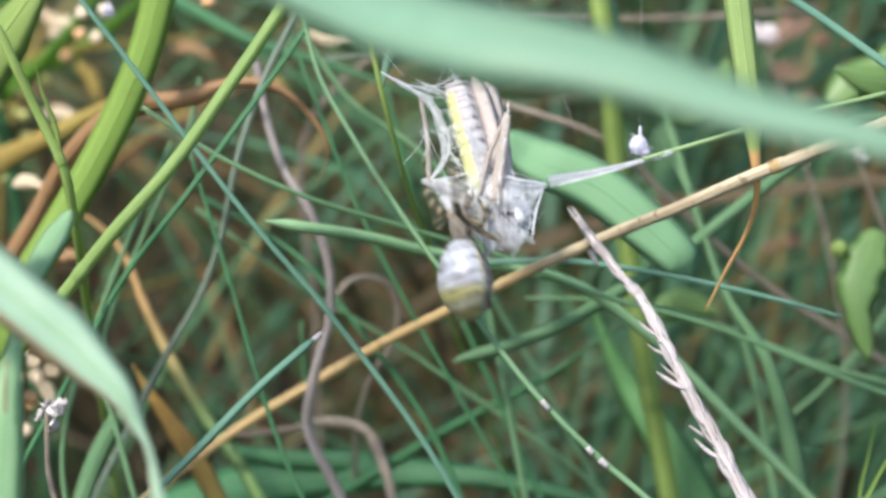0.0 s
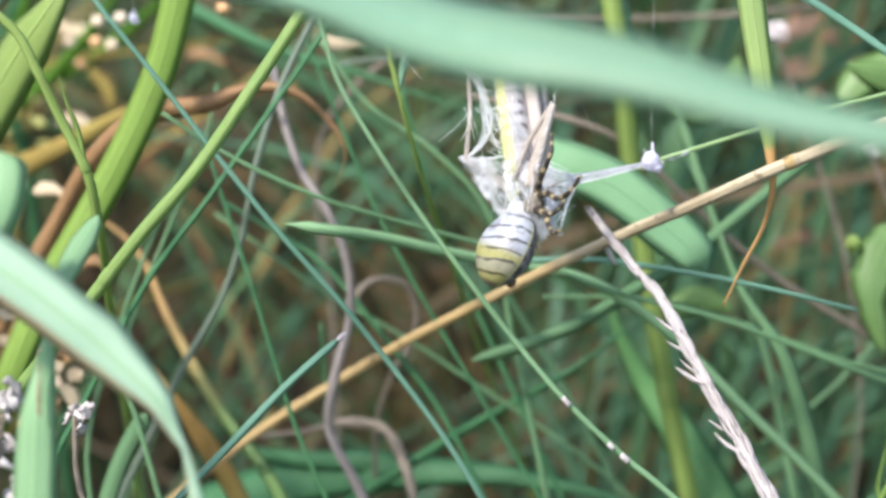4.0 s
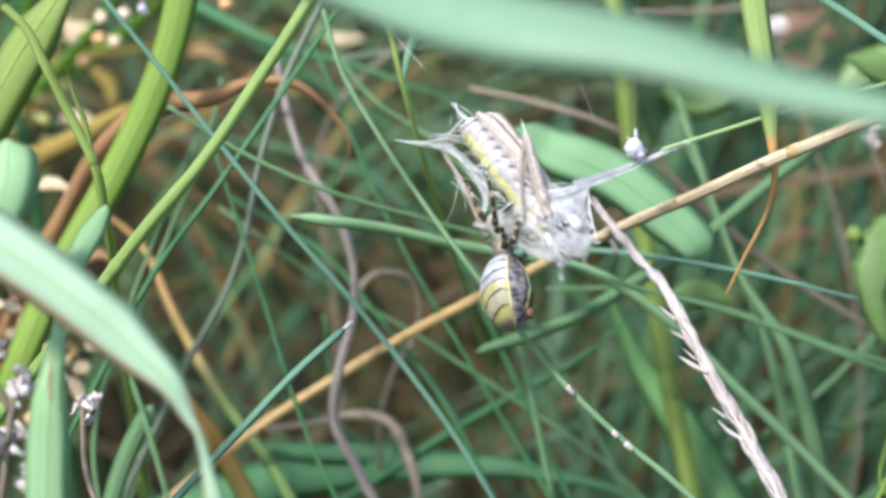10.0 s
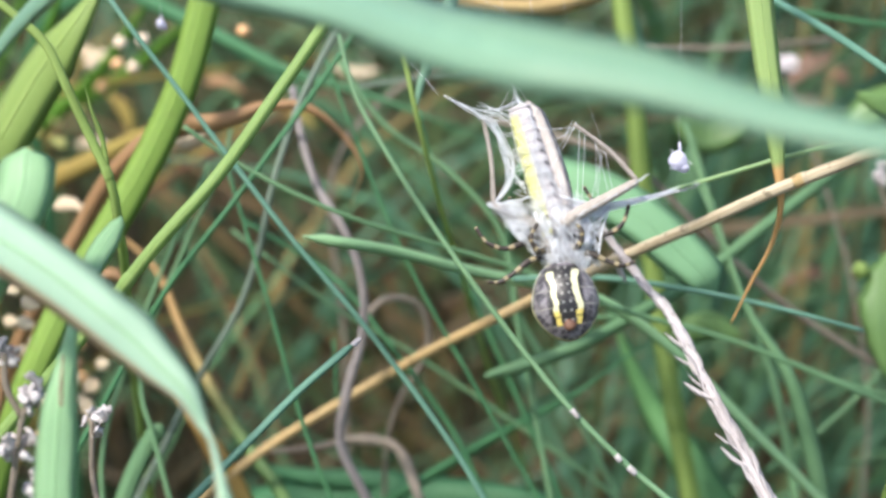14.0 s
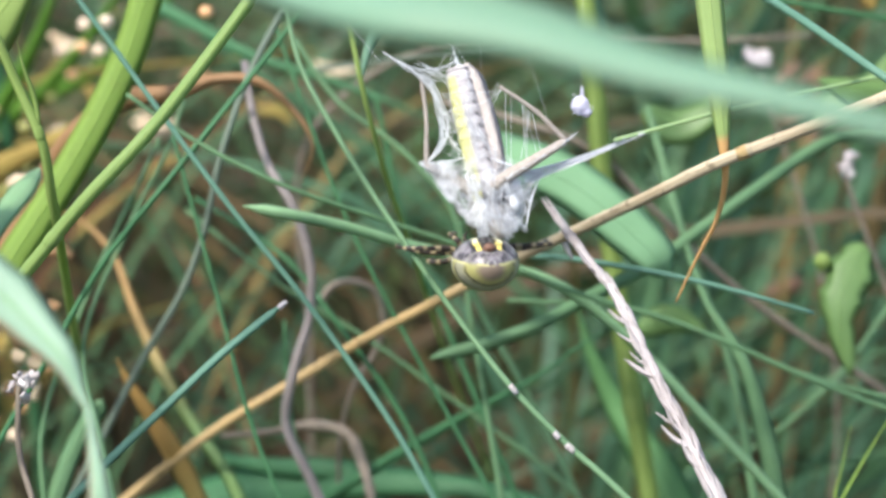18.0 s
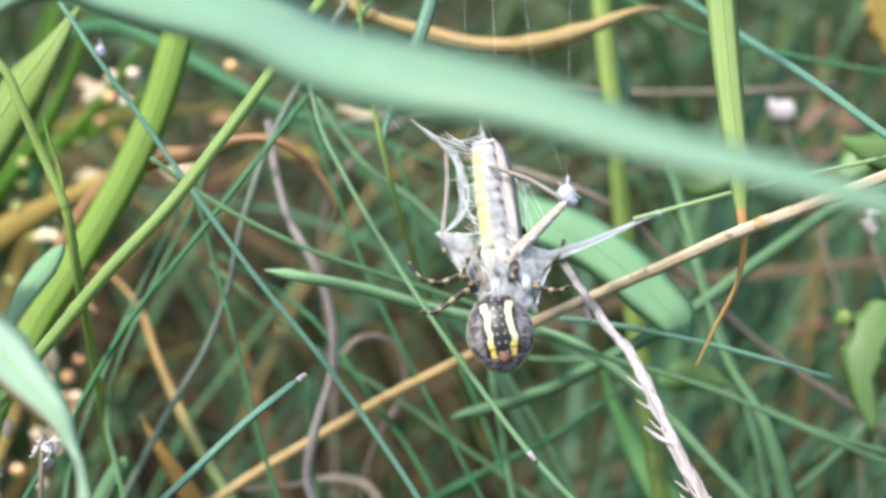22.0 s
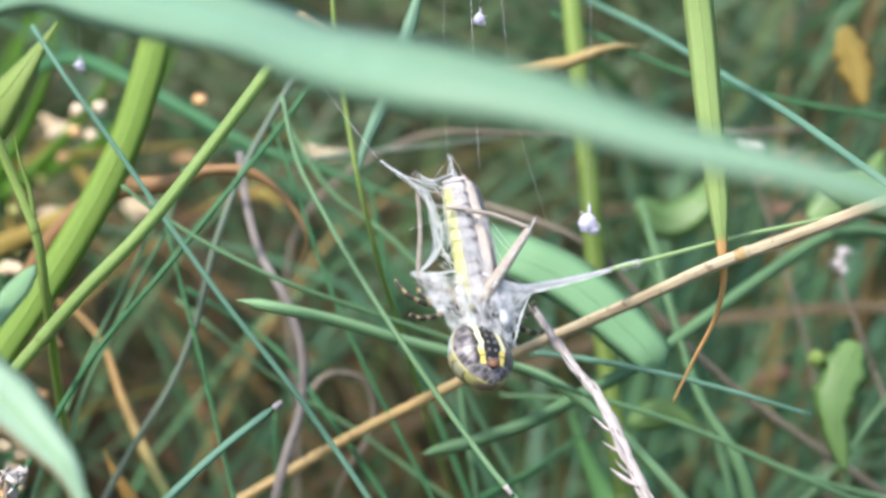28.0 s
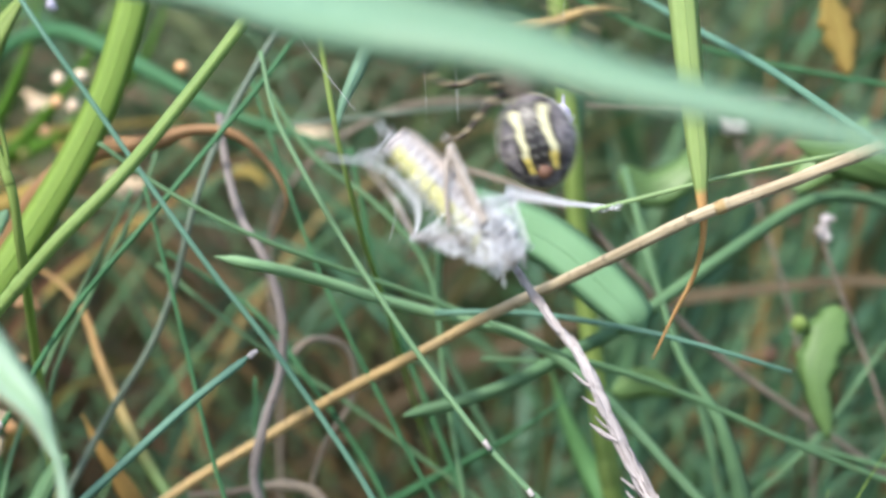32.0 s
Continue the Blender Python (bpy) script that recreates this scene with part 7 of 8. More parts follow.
    walk(SPIDER, [
        (0.0, pose(0.00571, -0.02286, 0.29207, 1.5, 19.4, 108.0)),
        (0.3, pose(0.01135, -0.02530, 0.28763, 19.0, 10.8, -179.6)),
        (0.6, pose(0.01698, -0.02482, 0.29186, 33.9, 10.0, 179.9)),
        (1.0, pose(0.00901, -0.02659, 0.28738, 18.3, 5.8, 178.1)),
        (1.3, pose(0.00598, -0.02514, 0.29248, -2.2, 20.4, 107.4)),
        (1.6, pose(0.00118, -0.02631, 0.29003, 7.7, 25.7, 55.0)),
        (2.0, pose(0.00610, -0.02766, 0.29114, 16.0, 13.5, 106.9)),
        (2.3, pose(0.00495, -0.02642, 0.29469, 29.6, -0.3, 122.8)),
        (2.6, pose(0.01573, -0.02895, 0.28790, 18.5, 0.3, 171.7)),
        (3.0, pose(0.01520, -0.02812, 0.28648, 44.7, 15.7, -167.0)),
        (3.3, pose(0.01070, -0.02602, 0.29149, 32.8, 3.2, 113.5)),
        (3.5, pose(0.00717, -0.02398, 0.29664, 36.4, 7.2, 104.0)),
        (5.5, pose(0.01620, -0.02630, 0.29181, 39.8, 20.8, -175.5)),
        (5.7, pose(0.01408, -0.02830, 0.28669, 23.7, 13.8, -161.5)),
        (5.8, pose(0.00767, -0.02604, 0.29316, 19.1, -15.0, 172.2)),
        (5.9, pose(0.00101, -0.02401, 0.29894, 44.0, -37.0, 132.7)),
        (6.0, pose(-0.00334, -0.02294, 0.30217, 86.5, -41.6, 90.5)),
        (6.1, pose(0.00171, -0.02386, 0.30064, 57.4, -39.9, 118.3)),
        (6.2, pose(0.00880, -0.02488, 0.29905, 25.8, -18.5, 153.8)),
        (6.3, pose(0.01401, -0.02569, 0.29786, 17.9, 10.7, 175.6)),
        (6.6, pose(0.01866, -0.02864, 0.29043, 18.9, 11.7, -178.7)),
        (7.0, pose(0.02120, -0.02759, 0.29288, 33.5, 4.0, 178.5)),
        (7.3, pose(0.00683, -0.02782, 0.29053, 15.5, 12.2, 117.6)),
        (7.5, pose(0.00453, -0.02715, 0.29248, 5.9, 21.0, 68.2)),
        (7.6, pose(0.00247, -0.02672, 0.29363, -10.6, 21.6, 17.4)),
        (8.0, pose(0.00220, -0.02531, 0.29828, -92.6, 63.9, -96.0)),
        (8.3, pose(0.00506, -0.02646, 0.29782, 32.8, 63.4, 40.1)),
        (8.4, pose(0.00704, -0.02708, 0.29714, 29.9, 38.1, 57.6)),
        (8.5, pose(0.00916, -0.02780, 0.29624, 17.2, 20.0, 81.5)),
        (8.6, pose(0.01072, -0.02793, 0.29551, 8.0, 16.7, 107.5)),
        (9.0, pose(0.01347, -0.03019, 0.28661, 18.3, 5.8, 178.6)),
        (9.3, pose(0.01326, -0.02849, 0.29100, 12.9, 14.8, 149.7)),
        (9.6, pose(0.00460, -0.02671, 0.29419, -0.3, 18.8, 97.6)),
        (10.0, pose(0.00760, -0.02771, 0.29031, -15.5, 48.8, 69.7)),
        (10.3, pose(0.00650, -0.02689, 0.29195, -15.6, 12.3, 56.5)),
        (10.6, pose(0.00859, -0.02710, 0.29153, -13.5, 12.6, 43.7)),
        (11.0, pose(0.01066, -0.02795, 0.29030, -14.7, 11.5, 33.7)),
        (11.4, pose(0.01169, -0.02776, 0.29103, -18.8, 4.2, 29.7)),
        (11.7, pose(0.01097, -0.02747, 0.29199, -18.8, -2.0, 9.2)),
        (12.0, pose(0.01457, -0.02700, 0.29415, -35.1, 0.6, 19.0)),
        (12.3, pose(0.01033, -0.02895, 0.29316, -17.9, -1.6, -1.3)),
        (12.6, pose(0.01302, -0.03052, 0.29166, -17.3, 3.3, 7.2)),
        (13.0, pose(0.01457, -0.03035, 0.29040, -27.7, -4.6, -0.8)),
        (14.0, pose(0.01412, -0.02955, 0.29283, -27.0, -6.9, -0.4)),
        (14.5, pose(0.01409, -0.02993, 0.29311, -27.5, -6.7, -0.3)),
        (16.5, pose(0.01212, -0.02972, 0.29337, -21.7, -4.7, -1.1)),
        (17.0, pose(0.01214, -0.03094, 0.29347, -21.3, -4.6, -1.9)),
        (17.2, pose(0.01224, -0.02943, 0.29547, -26.4, -7.7, -0.6)),
        (17.4, pose(0.01127, -0.02867, 0.29473, -52.0, -6.0, 6.0)),
        (17.6, pose(0.01040, -0.02770, 0.29364, -88.0, -3.0, 8.0)),
        (17.8, pose(0.01082, -0.02637, 0.29292, -94.0, 0.0, 6.0)),
        (18.0, pose(0.01201, -0.02490, 0.29278, -95.0, 0.0, 6.0)),
        (18.2, pose(0.01314, -0.02405, 0.29237, -74.0, -5.0, 4.0)),
        (18.4, pose(0.01345, -0.02314, 0.29211, -23.7, -7.6, 1.0)),
        (18.6, pose(0.01357, -0.02302, 0.29188, -20.6, -8.3, 1.6)),
        (19.0, pose(0.01219, -0.02429, 0.29181, -22.2, -9.1, 12.8)),
        (19.5, pose(0.01212, -0.02470, 0.29141, -19.6, -9.5, 6.7)),
        (20.0, pose(0.01200, -0.02699, 0.29275, -19.8, -4.0, 4.3)),
        (20.5, pose(0.01173, -0.02780, 0.29115, -19.4, -6.0, -1.6)),
        (21.0, pose(0.01119, -0.02563, 0.29069, -19.9, -3.9, -1.3)),
        (21.5, pose(0.01110, -0.02634, 0.29078, -25.3, -6.5, -0.4)),
        (22.0, pose(0.01142, -0.02603, 0.29279, -25.4, -8.9, 1.6)),
        (22.5, pose(0.01257, -0.02191, 0.29098, -32.2, -11.0, 13.2)),
        (23.0, pose(0.01123, -0.02096, 0.29281, -46.3, 18.0, 27.5)),
        (23.5, pose(0.01161, -0.02188, 0.29206, -58.4, 12.1, 21.4)),
        (24.0, pose(0.01185, -0.02034, 0.29231, -52.2, 25.9, 30.0)),
        (24.5, pose(0.01299, -0.02173, 0.29324, -57.3, 13.0, 23.4)),
        (26.5, pose(0.01400, -0.01721, 0.29168, -58.2, 8.7, 23.0)),
        (27.0, pose(0.01315, -0.01911, 0.29163, -58.5, 7.1, 22.6)),
        (27.5, pose(0.01305, -0.02120, 0.29211, -57.7, 9.3, 20.1)),
        (28.0, pose(0.01203, -0.02309, 0.29309, -55.8, 12.4, 18.6)),
        (28.5, pose(0.01244, -0.02317, 0.29279, -57.3, 11.2, 20.9)),
        (29.0, pose(0.01400, -0.02172, 0.29344, -57.2, 7.5, 28.2)),
        (29.3, pose(0.01479, -0.02145, 0.29371, -59.6, 5.5, 44.3)),
        (29.6, pose(0.01315, -0.02127, 0.29529, -77.6, 6.1, 54.8)),
        (30.0, pose(0.01127, -0.02297, 0.29444, -81.3, -6.1, 51.1)),
        (30.1, pose(0.01137, -0.02318, 0.29341, -67.4, 31.6, 63.6)),
        (30.2, pose(0.01148, -0.02341, 0.29232, -15.1, 53.4, 115.8)),
        (30.3, pose(0.01158, -0.02368, 0.29115, 28.7, 30.0, 168.8)),
        (30.6, pose(0.01658, -0.02345, 0.29166, 26.9, -12.5, -171.1)),
        (31.0, pose(0.02401, -0.02516, 0.27986, -21.1, 10.1, -176.3)),
        (31.2, pose(0.02765, -0.02453, 0.28220, 21.6, 12.4, -153.3)),
        (31.4, pose(0.02954, -0.03211, 0.29361, -10.6, -24.6, -128.9)),
        (31.6, pose(0.02779, -0.03549, 0.30515, -17.3, -14.2, -93.4)),
        (31.8, pose(0.02451, -0.04192, 0.31513, -15.2, -3.1, -43.7)),
        (32.0, pose(0.01861, -0.04962, 0.31992, -12.1, -17.8, -4.1)),
    ])
    at = SEED_HEAD.location.copy()
    walk(SEED_HEAD, [(0.0, pose(*at)), (24.4, pose(*at)), (26.6, pose(at[0] - 0.0014, at[1], at[2] - 0.0011)), (32.0, pose(at[0] - 0.0014, at[1], at[2] - 0.0011))])
    # the broad leaf in front nods in the wind
    walk(MINT_LEAF, [
        (0.0, pose(0.00002, 0.00021, 0.00062)),
        (1.0, pose(-0.00002, -0.00026, -0.00080)),
        (2.0, pose(0.00002, 0.00015, 0.00046)),
        (3.0, pose(0.00002, 0.00016, 0.00049)),
        (3.5, pose(0.00002, 0.00016, 0.00049)),
        (5.5, pose(-0.00003, -0.00020, -0.00061)),
        (6.0, pose(-0.00003, -0.00020, -0.00061)),
        (7.0, pose(-0.00001, -0.00006, -0.00018)),
        (8.0, pose(0.00000, 0.00003, 0.00011)),
        (9.0, pose(-0.00004, -0.00029, -0.00088)),
        (10.0, pose(0.00002, 0.00011, 0.00034)),
        (11.0, pose(0.00004, 0.00029, 0.00087)),
        (12.0, pose(0.00007, 0.00060, 0.00180)),
        (13.0, pose(0.00000, 0.00002, 0.00005)),
        (14.0, pose(-0.00002, -0.00028, -0.00092)),
        (14.5, pose(-0.00002, -0.00028, -0.00092)),
        (16.5, pose(-0.00007, -0.00066, -0.00227)),
        (17.0, pose(-0.00007, -0.00066, -0.00227)),
        (18.0, pose(-0.00002, -0.00111, -0.00390)),
        (19.0, pose(0.00000, -0.00059, -0.00221)),
        (20.0, pose(-0.00000, -0.00033, -0.00128)),
        (21.0, pose(-0.00002, -0.00046, -0.00175)),
        (22.0, pose(-0.00000, -0.00020, -0.00074)),
        (23.0, pose(0.00003, -0.00063, -0.00254)),
        (24.0, pose(0.00002, -0.00064, -0.00278)),
        (24.5, pose(0.00002, -0.00064, -0.00278)),
        (26.5, pose(0.00001, -0.00041, -0.00178)),
        (27.0, pose(0.00001, -0.00041, -0.00178)),
        (28.0, pose(0.00001, -0.00018, -0.00078)),
        (29.0, pose(0.00000, -0.00034, -0.00137)),
        (30.0, pose(0.00001, -0.00086, -0.00360)),
        (31.0, pose(0.00000, -0.00063, -0.00272)),
        (32.0, pose(0.00003, -0.00081, -0.00349)),
    ])
    # the browned leaf sways in the wind
    walk(BROWNED_LEAF, [
        (0.0, pose(-0.00058, 0.00047, 0.00131)),
        (1.0, pose(-0.00023, -0.00007, -0.00027)),
        (2.0, pose(-0.00040, 0.00007, 0.00013)),
        (3.0, pose(-0.00030, 0.00026, 0.00072)),
        (3.5, pose(-0.00030, 0.00026, 0.00072)),
        (5.5, pose(-0.00029, 0.00057, 0.00168)),
        (6.0, pose(-0.00029, 0.00057, 0.00168)),
        (7.0, pose(-0.00040, 0.00055, 0.00158)),
        (8.0, pose(-0.00003, 0.00044, 0.00133)),
        (9.0, pose(-0.00033, 0.00058, 0.00170)),
        (10.0, pose(-0.00011, 0.00030, 0.00087)),
        (11.0, pose(-0.00012, 0.00045, 0.00131)),
        (12.0, pose(-0.00179, 0.00068, 0.00195)),
        (13.0, pose(-0.00014, 0.00018, 0.00055)),
        (14.0, pose(0.00042, 0.00016, 0.00059)),
        (14.5, pose(0.00042, 0.00016, 0.00059)),
        (16.5, pose(-0.00032, -0.00012, -0.00048)),
        (17.0, pose(-0.00032, -0.00012, -0.00048)),
        (18.0, pose(-0.00094, -0.00046, -0.00174)),
        (19.0, pose(-0.00268, -0.00029, -0.00110)),
        (20.0, pose(-0.00043, -0.00007, -0.00031)),
        (21.0, pose(-0.00254, 0.00022, 0.00045)),
        (22.0, pose(-0.00330, 0.00039, 0.00126)),
        (23.0, pose(-0.00105, 0.00013, 0.00048)),
        (24.0, pose(-0.00072, 0.00028, 0.00113)),
        (24.5, pose(-0.00072, 0.00028, 0.00113)),
        (26.5, pose(-0.00030, -0.00039, -0.00173)),
        (27.0, pose(-0.00030, -0.00039, -0.00173)),
        (28.0, pose(-0.00030, -0.00039, -0.00173)),
        (29.0, pose(-0.00152, -0.00007, -0.00045)),
        (30.0, pose(-0.00054, -0.00043, -0.00189)),
        (31.0, pose(-0.00094, -0.00009, -0.00062)),
        (32.0, pose(-0.00012, -0.00064, -0.00278)),
    ])
    walk(TUFT, [
        (0.0, pose(0.02916, -0.01848, 0.30882, -18.7, 0.6, -3.3)),
        (1.0, pose(0.02846, -0.02078, 0.30891, -18.2, 0.4, -4.0)),
        (2.0, pose(0.02556, -0.02283, 0.30932, -18.1, 0.9, -3.6)),
        (3.0, pose(0.02809, -0.02177, 0.30724, -18.5, 1.4, -3.3)),
        (6.0, pose(0.02806, -0.02205, 0.30926, -18.4, 1.4, -3.1)),
        (7.0, pose(0.03248, -0.02218, 0.31083, -18.4, 1.5, -3.4)),
        (8.0, pose(0.02614, -0.02299, 0.30963, -18.1, 1.1, -3.7)),
        (9.0, pose(0.02679, -0.02358, 0.30898, -18.2, 1.5, -3.8)),
        (10.0, pose(0.02525, -0.02264, 0.30811, -18.5, 1.6, -3.5)),
        (11.0, pose(0.02997, -0.02241, 0.30954, -18.6, 1.7, -3.3)),
        (12.0, pose(0.02643, -0.02219, 0.30943, -18.3, 1.5, -1.7)),
        (13.0, pose(0.02862, -0.02455, 0.31037, -17.6, 0.9, -2.5)),
        (14.0, pose(0.02963, -0.02485, 0.31046, -16.9, 0.7, -2.7)),
        (16.5, pose(0.02910, -0.02505, 0.31150, -16.7, 0.9, -2.8)),
        (17.0, pose(0.02598, -0.02617, 0.31253, -16.2, 0.8, -3.5)),
        (17.5, pose(0.02509, -0.02348, 0.31273, -16.3, 0.0, -2.3)),
        (18.0, pose(0.02484, -0.01964, 0.31291, -15.9, -0.2, -2.0)),
        (18.5, pose(0.02195, -0.01738, 0.31152, -15.5, -0.6, -0.7)),
        (19.0, pose(0.01796, -0.01876, 0.31249, -15.0, -0.1, -0.1)),
        (20.0, pose(0.02528, -0.02244, 0.31218, -14.4, -0.4, -1.8)),
        (20.5, pose(0.02724, -0.02359, 0.31100, -14.3, -0.5, -3.0)),
        (21.0, pose(0.02269, -0.02123, 0.30903, -14.8, 0.0, -2.3)),
        (22.0, pose(0.02029, -0.02135, 0.31054, -15.2, -0.1, -0.9)),
        (22.5, pose(0.01455, -0.01752, 0.30791, -14.5, -0.4, 0.1)),
        (23.0, pose(0.02550, -0.01643, 0.31186, -13.9, -0.7, -0.5)),
        (24.0, pose(0.02141, -0.01623, 0.31086, -13.1, -0.7, -1.0)),
        (24.5, pose(0.01795, -0.01782, 0.30925, -13.9, 0.1, -0.5)),
        (26.5, pose(0.02483, -0.01306, 0.30929, -13.4, -0.1, -0.3)),
        (27.0, pose(0.02662, -0.01549, 0.30843, -13.0, -0.6, -1.0)),
        (27.5, pose(0.02619, -0.01755, 0.30870, -13.6, -0.5, -1.5)),
        (28.0, pose(0.02619, -0.01972, 0.31045, -13.1, -1.1, -2.5)),
        (28.5, pose(0.02570, -0.01924, 0.31086, -13.6, -0.9, -1.7)),
        (29.0, pose(0.02390, -0.01764, 0.31093, -13.8, -0.5, -1.3)),
        (29.5, pose(0.02155, -0.01710, 0.31077, -14.1, -0.2, -0.6)),
        (30.0, pose(0.02495, -0.02009, 0.30849, -13.4, -0.6, -1.9)),
        (30.5, pose(0.02763, -0.01980, 0.31010, -14.1, -1.1, -3.0)),
        (31.0, pose(0.02660, -0.01844, 0.30939, -13.0, -0.7, -2.8)),
        (32.0, pose(0.02556, -0.01647, 0.31835, -13.1, -1.2, -2.8)),
    ])
    # the thin stem gives as the prey tugs at it
    walk(HELD_STEM, [
        (0.0, pose(-0.00004, -0.00044, -0.00132)),
        (1.0, pose(-0.00005, -0.00054, -0.00166)),
        (2.0, pose(-0.00004, -0.00032, -0.00098)),
        (3.0, pose(-0.00008, -0.00060, -0.00181)),
        (3.5, pose(-0.00008, -0.00060, -0.00181)),
        (5.5, pose(0.00002, 0.00013, 0.00040)),
        (6.0, pose(0.00004, 0.00031, 0.00095)),
        (7.0, pose(-0.00007, -0.00047, -0.00142)),
        (8.0, pose(-0.00010, -0.00081, -0.00248)),
        (9.0, pose(-0.00008, -0.00053, -0.00161)),
        (10.0, pose(-0.00008, -0.00053, -0.00160)),
        (11.0, pose(-0.00014, -0.00096, -0.00286)),
        (12.0, pose(-0.00003, -0.00027, -0.00082)),
        (13.0, pose(-0.00010, -0.00106, -0.00334)),
        (14.5, pose(-0.00010, -0.00106, -0.00334)),
        (16.5, pose(0.00000, 0.00000, 0.00000)),
        (17.0, pose(0.00000, 0.00000, 0.00000)),
        (20.0, pose(-0.00000, -0.00051, -0.00201)),
        (23.0, pose(0.00002, -0.00044, -0.00179)),
        (24.5, pose(0.00002, -0.00044, -0.00179)),
        (26.5, pose(0.00003, -0.00102, -0.00441)),
        (27.0, pose(0.00003, -0.00102, -0.00441)),
        (32.0, pose(0.00002, -0.00063, -0.00269)),
    ])
    walk(BAND, [
        (0.0, pose(0.03144, -0.02129, 0.30821, 0.0, 16.7, 168.1)),
        (0.3, pose(0.03143, -0.02132, 0.30810, 0.0, 17.0, 170.3)),
        (0.6, pose(0.03143, -0.02135, 0.30800, 0.0, 25.6, 172.9)),
        (1.0, pose(0.03142, -0.02139, 0.30787, 0.0, 10.6, 173.9)),
        (1.3, pose(0.03143, -0.02133, 0.30807, 0.0, -4.8, -179.0)),
        (1.6, pose(0.03143, -0.02126, 0.30827, 0.0, 5.6, -173.3)),
        (2.0, pose(0.03144, -0.02117, 0.30854, 0.0, 9.0, -171.1)),
        (2.3, pose(0.03143, -0.02126, 0.30829, 0.0, 15.6, -174.7)),
        (2.6, pose(0.03141, -0.02134, 0.30804, 0.0, 31.3, -177.8)),
        (3.0, pose(0.03140, -0.02145, 0.30771, 0.0, 18.4, 178.4)),
        (3.3, pose(0.03140, -0.02145, 0.30771, 0.0, 25.9, 179.8)),
        (3.5, pose(0.03140, -0.02145, 0.30771, 0.0, 11.8, 175.2)),
        (5.5, pose(0.03149, -0.02072, 0.30992, 0.0, 24.4, -179.9)),
        (5.7, pose(0.03150, -0.02065, 0.31014, 0.0, 10.3, -173.2)),
        (6.0, pose(0.03152, -0.02054, 0.31047, 0.0, 12.8, -169.8)),
        (6.3, pose(0.03148, -0.02077, 0.30976, 0.0, 17.2, -160.9)),
        (6.6, pose(0.03145, -0.02101, 0.30905, 0.0, 29.4, -168.3)),
        (7.0, pose(0.03141, -0.02132, 0.30810, 0.0, 18.4, -174.4)),
        (7.3, pose(0.03140, -0.02142, 0.30779, 0.0, 1.0, -164.1)),
        (7.6, pose(0.03139, -0.02152, 0.30747, 0.0, -6.8, -170.8)),
        (8.0, pose(0.03137, -0.02166, 0.30704, 0.0, 1.5, -169.7)),
        (8.3, pose(0.03138, -0.02157, 0.30730, 0.0, 7.3, -158.8)),
        (8.6, pose(0.03139, -0.02149, 0.30756, 0.0, 12.1, -157.1)),
        (9.0, pose(0.03140, -0.02138, 0.30791, 0.0, 11.4, -166.6)),
        (9.3, pose(0.03140, -0.02138, 0.30791, 0.0, 1.0, -170.3)),
        (9.6, pose(0.03140, -0.02138, 0.30792, 0.0, 2.7, -169.7)),
        (10.0, pose(0.03140, -0.02138, 0.30793, 0.0, 17.8, -170.1)),
        (10.3, pose(0.03138, -0.02151, 0.30755, 0.0, 22.5, -167.9)),
        (10.6, pose(0.03136, -0.02164, 0.30717, 0.0, 12.9, -174.9)),
        (11.0, pose(0.03134, -0.02181, 0.30667, 0.0, 10.6, -174.4)),
        (11.4, pose(0.03138, -0.02153, 0.30748, 0.0, 9.6, -174.1)),
        (11.7, pose(0.03141, -0.02133, 0.30809, 0.0, 21.3, -160.1)),
        (12.0, pose(0.03144, -0.02112, 0.30871, 0.0, 27.1, -166.0)),
        (12.3, pose(0.03143, -0.02136, 0.30795, 0.0, 23.6, -163.6)),
        (12.6, pose(0.03141, -0.02159, 0.30719, 0.0, 6.6, -158.9)),
        (13.0, pose(0.03138, -0.02191, 0.30618, 0.0, 18.8, -161.4)),
        (14.0, pose(0.03138, -0.02191, 0.30618, 0.0, 8.6, -164.2)),
        (14.5, pose(0.03138, -0.02191, 0.30618, 0.0, 7.5, -162.7)),
        (16.5, pose(0.03148, -0.02085, 0.30952, 0.0, 19.5, -160.2)),
        (17.0, pose(0.03148, -0.02085, 0.30952, 0.0, 17.8, -155.1)),
        (17.5, pose(0.03148, -0.02094, 0.30919, 0.0, 17.5, -165.9)),
        (18.0, pose(0.03148, -0.02102, 0.30885, 0.0, 22.4, 178.2)),
        (18.5, pose(0.03148, -0.02110, 0.30852, 0.0, 21.6, 166.3)),
        (19.0, pose(0.03148, -0.02119, 0.30818, 0.0, 22.6, 174.8)),
        (19.5, pose(0.03148, -0.02128, 0.30785, 0.0, 21.9, 177.9)),
        (20.0, pose(0.03148, -0.02136, 0.30751, 0.0, 16.9, -172.2)),
        (20.5, pose(0.03148, -0.02135, 0.30755, 0.0, 19.2, -168.9)),
        (21.0, pose(0.03148, -0.02134, 0.30759, 0.0, 22.5, -179.2)),
        (21.5, pose(0.03149, -0.02133, 0.30762, 0.0, 21.7, -176.4)),
        (22.0, pose(0.03149, -0.02131, 0.30766, 0.0, 22.8, -175.9)),
        (22.5, pose(0.03149, -0.02130, 0.30770, 0.0, 28.7, 160.9)),
        (23.0, pose(0.03150, -0.02129, 0.30773, 0.0, 21.0, 162.4)),
        (23.5, pose(0.03150, -0.02129, 0.30773, 0.0, 24.9, 165.4)),
        (24.0, pose(0.03150, -0.02129, 0.30773, 0.0, 25.5, 160.7)),
        (24.5, pose(0.03150, -0.02129, 0.30773, 0.0, 24.7, 165.6)),
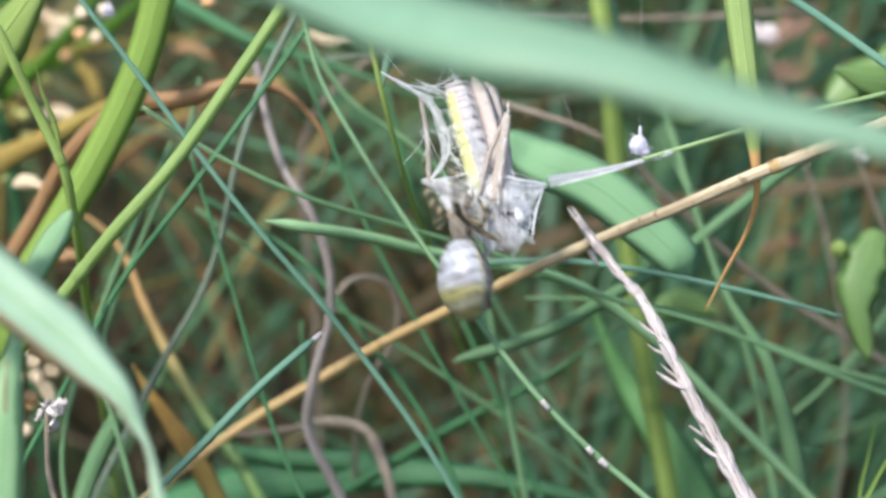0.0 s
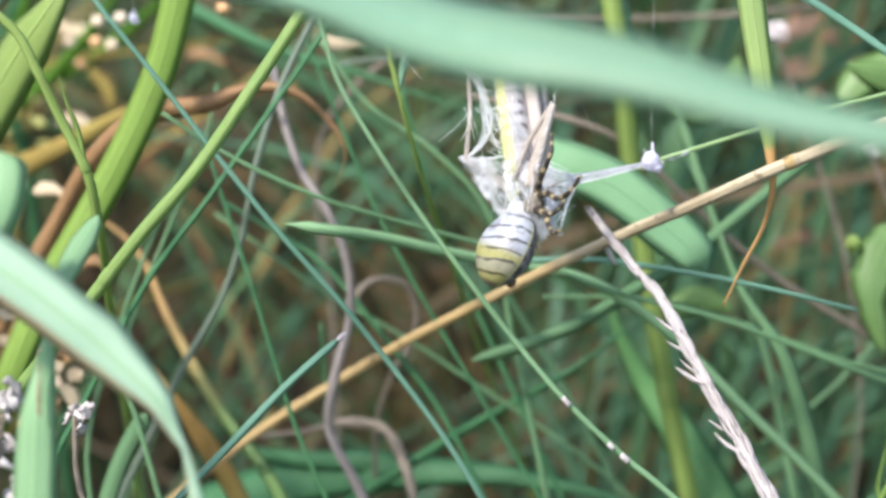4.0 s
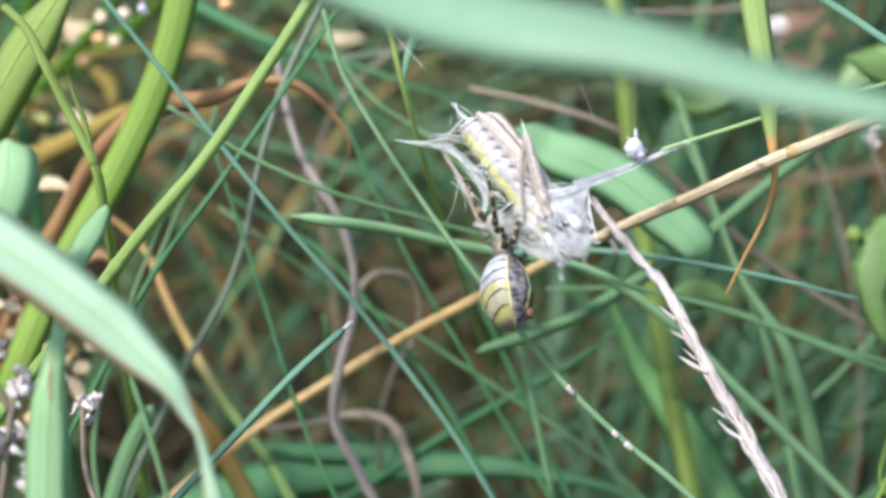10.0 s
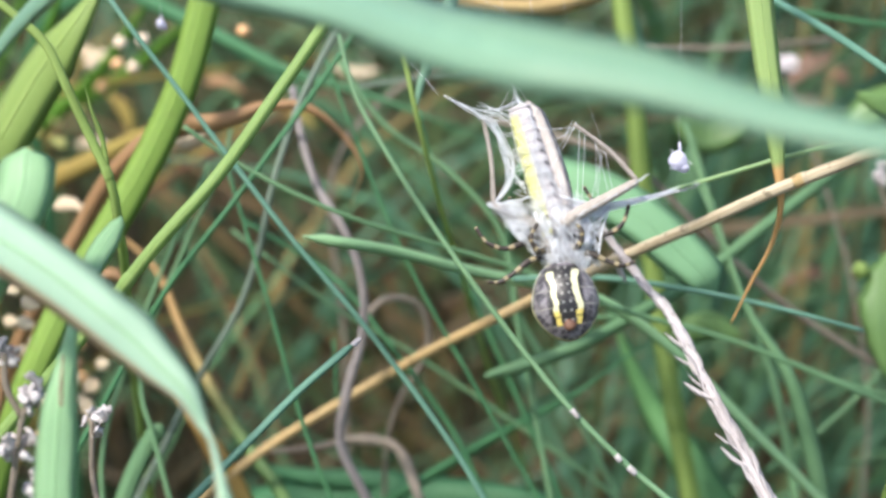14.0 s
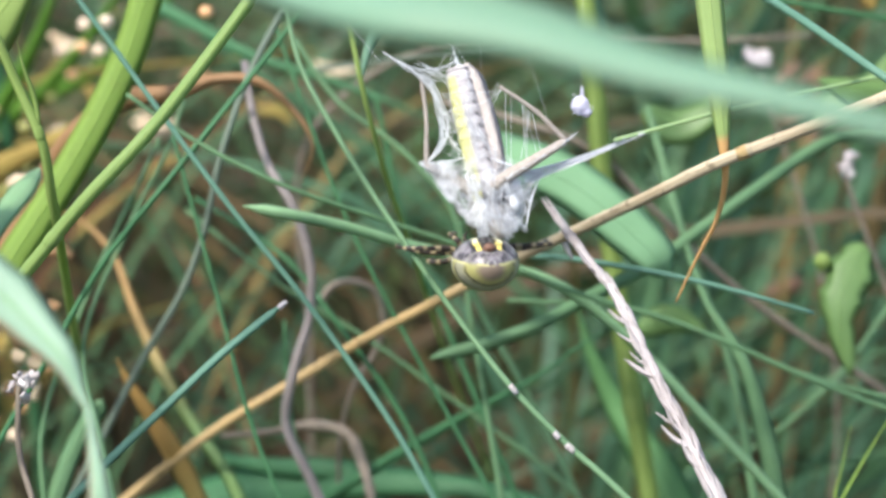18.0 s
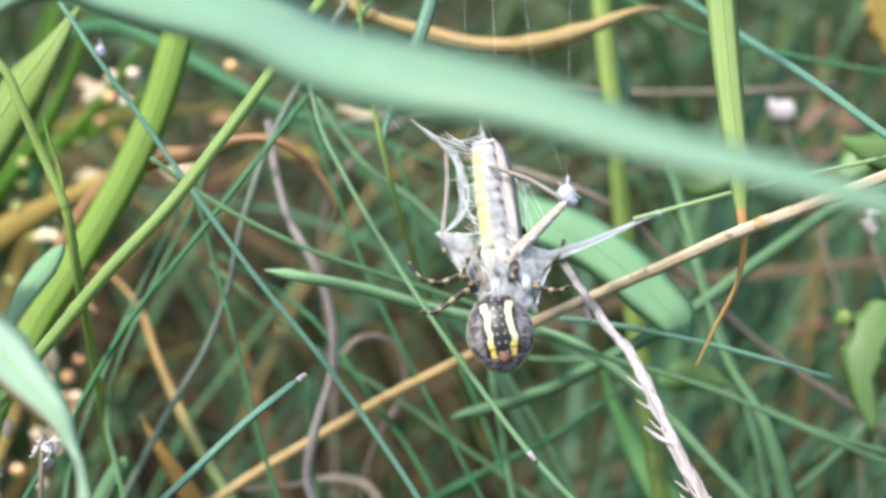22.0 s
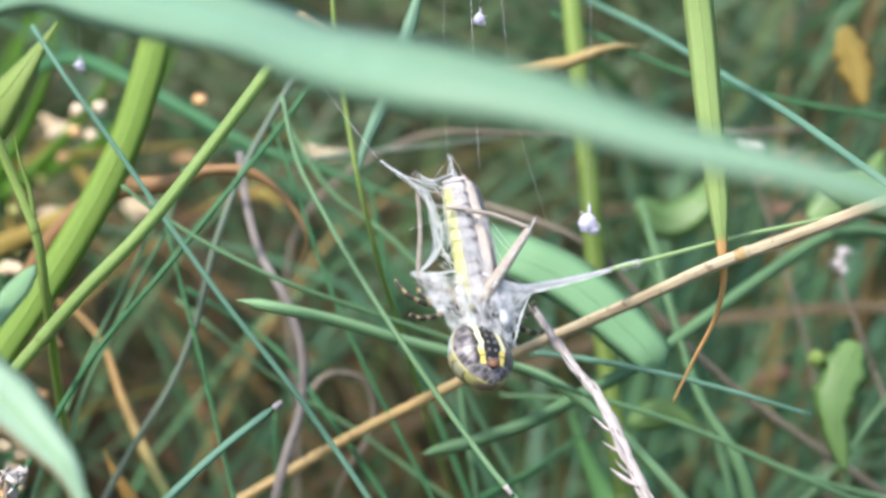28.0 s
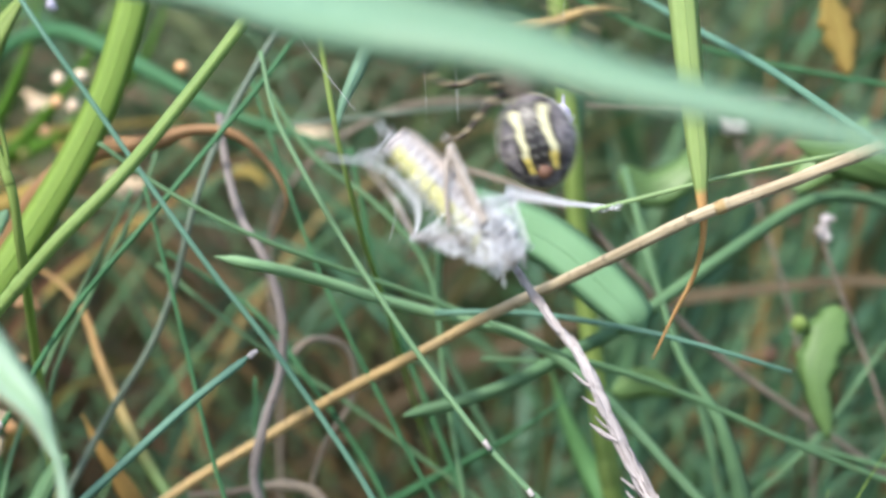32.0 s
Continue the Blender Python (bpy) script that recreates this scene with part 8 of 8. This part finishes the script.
        (26.5, pose(0.03151, -0.02187, 0.30511, 0.0, 24.0, 144.2)),
        (27.0, pose(0.03151, -0.02187, 0.30511, 0.0, 25.7, 154.4)),
        (27.5, pose(0.03150, -0.02183, 0.30528, 0.0, 22.9, 162.9)),
        (28.0, pose(0.03150, -0.02179, 0.30546, 0.0, 17.5, 172.5)),
        (28.5, pose(0.03150, -0.02175, 0.30563, 0.0, 20.6, 172.2)),
        (29.0, pose(0.03150, -0.02171, 0.30580, 0.0, 23.9, 165.6)),
        (29.3, pose(0.03150, -0.02169, 0.30590, 0.0, 22.9, 167.5)),
        (29.6, pose(0.03150, -0.02167, 0.30601, 0.0, 18.2, 168.6)),
        (30.0, pose(0.03150, -0.02164, 0.30614, 0.0, 4.9, 176.4)),
        (30.3, pose(0.03150, -0.02161, 0.30625, 0.0, 8.2, 176.7)),
        (30.6, pose(0.03150, -0.02159, 0.30635, 0.0, 6.4, -179.7)),
        (31.0, pose(0.03150, -0.02156, 0.30649, 0.0, 28.1, 173.9)),
        (31.2, pose(0.03150, -0.02154, 0.30656, 0.0, 24.9, 177.7)),
        (31.4, pose(0.03150, -0.02153, 0.30663, 0.0, 3.9, 169.3)),
        (31.6, pose(0.03150, -0.02151, 0.30670, 0.0, -4.1, 161.9)),
        (31.8, pose(0.03150, -0.02150, 0.30676, 0.0, -18.6, 145.3)),
        (32.0, pose(0.03150, -0.02148, 0.30683, 0.0, -0.4, 147.7)),
    ])
    # the free hind leg lies along the body at first, then sticks out, and folds back in the last seconds
    leg, hip = HIND_LEGS[0]
    lift = ((0, 50), (3.5, 50), (6, 50), (7, 30), (8, 58), (9, 42), (10, 50), (11, 52), (12, 56), (13, 48), (13.5, 22), (14, -4), (14.5, -4), (16.5, 0), (17, 0), (18, 2), (19, 12), (20.5, 20), (23, 23), (27, 30), (29.2, 30), (30, 2), (30.5, 16), (31.2, 14), (31.6, 50), (32, 55))
    walk(leg, [(t, pose(hip[0], hip[1], hip[2], 0, -a, 0)) for t, a in lift])
    shank, knee = SHANKS[0]
    fold = ((0, 60), (3.5, 60), (7, 52), (9, 58), (10.5, 50), (11, 30), (12, 55), (13, 25), (13.5, 8), (14, 0), (29.2, 0), (30, 10), (31.2, 20), (32, 45))
    walk(shank, [(t, pose(knee[0], knee[1], knee[2], 0, -a, 0)) for t, a in fold])
    # the wings stand off the body until the silk binds them
    for wing, most in zip(WINGS, (4.0, 8.0)):
        walk(wing, [(t, pose(0, 0, 0, 0, most * k, 0)) for t, k in ((0, 1.0), (3.5, 1.0), (6, 0.7), (9, 0.6), (12, 0.3), (14, 0.0), (32, 0.0))])
    # the legs pat and draw silk, busily while the prey is wrapped
    for number, (ob, pivot, side) in enumerate(SPIDER_LEGS):
        rows = []
        for k in range(65):
            t = k * 0.5
            busy = 1.0 if t < 12.5 or t > 29 else 0.35
            swing = busy * 13 * math.sin(2.1 * k + 1.7 * number)
            rows.append((t, pose(pivot[0], pivot[1], pivot[2], 0.7 * swing, side * swing * 0.6, 0)))
        walk(ob, rows)


motions()
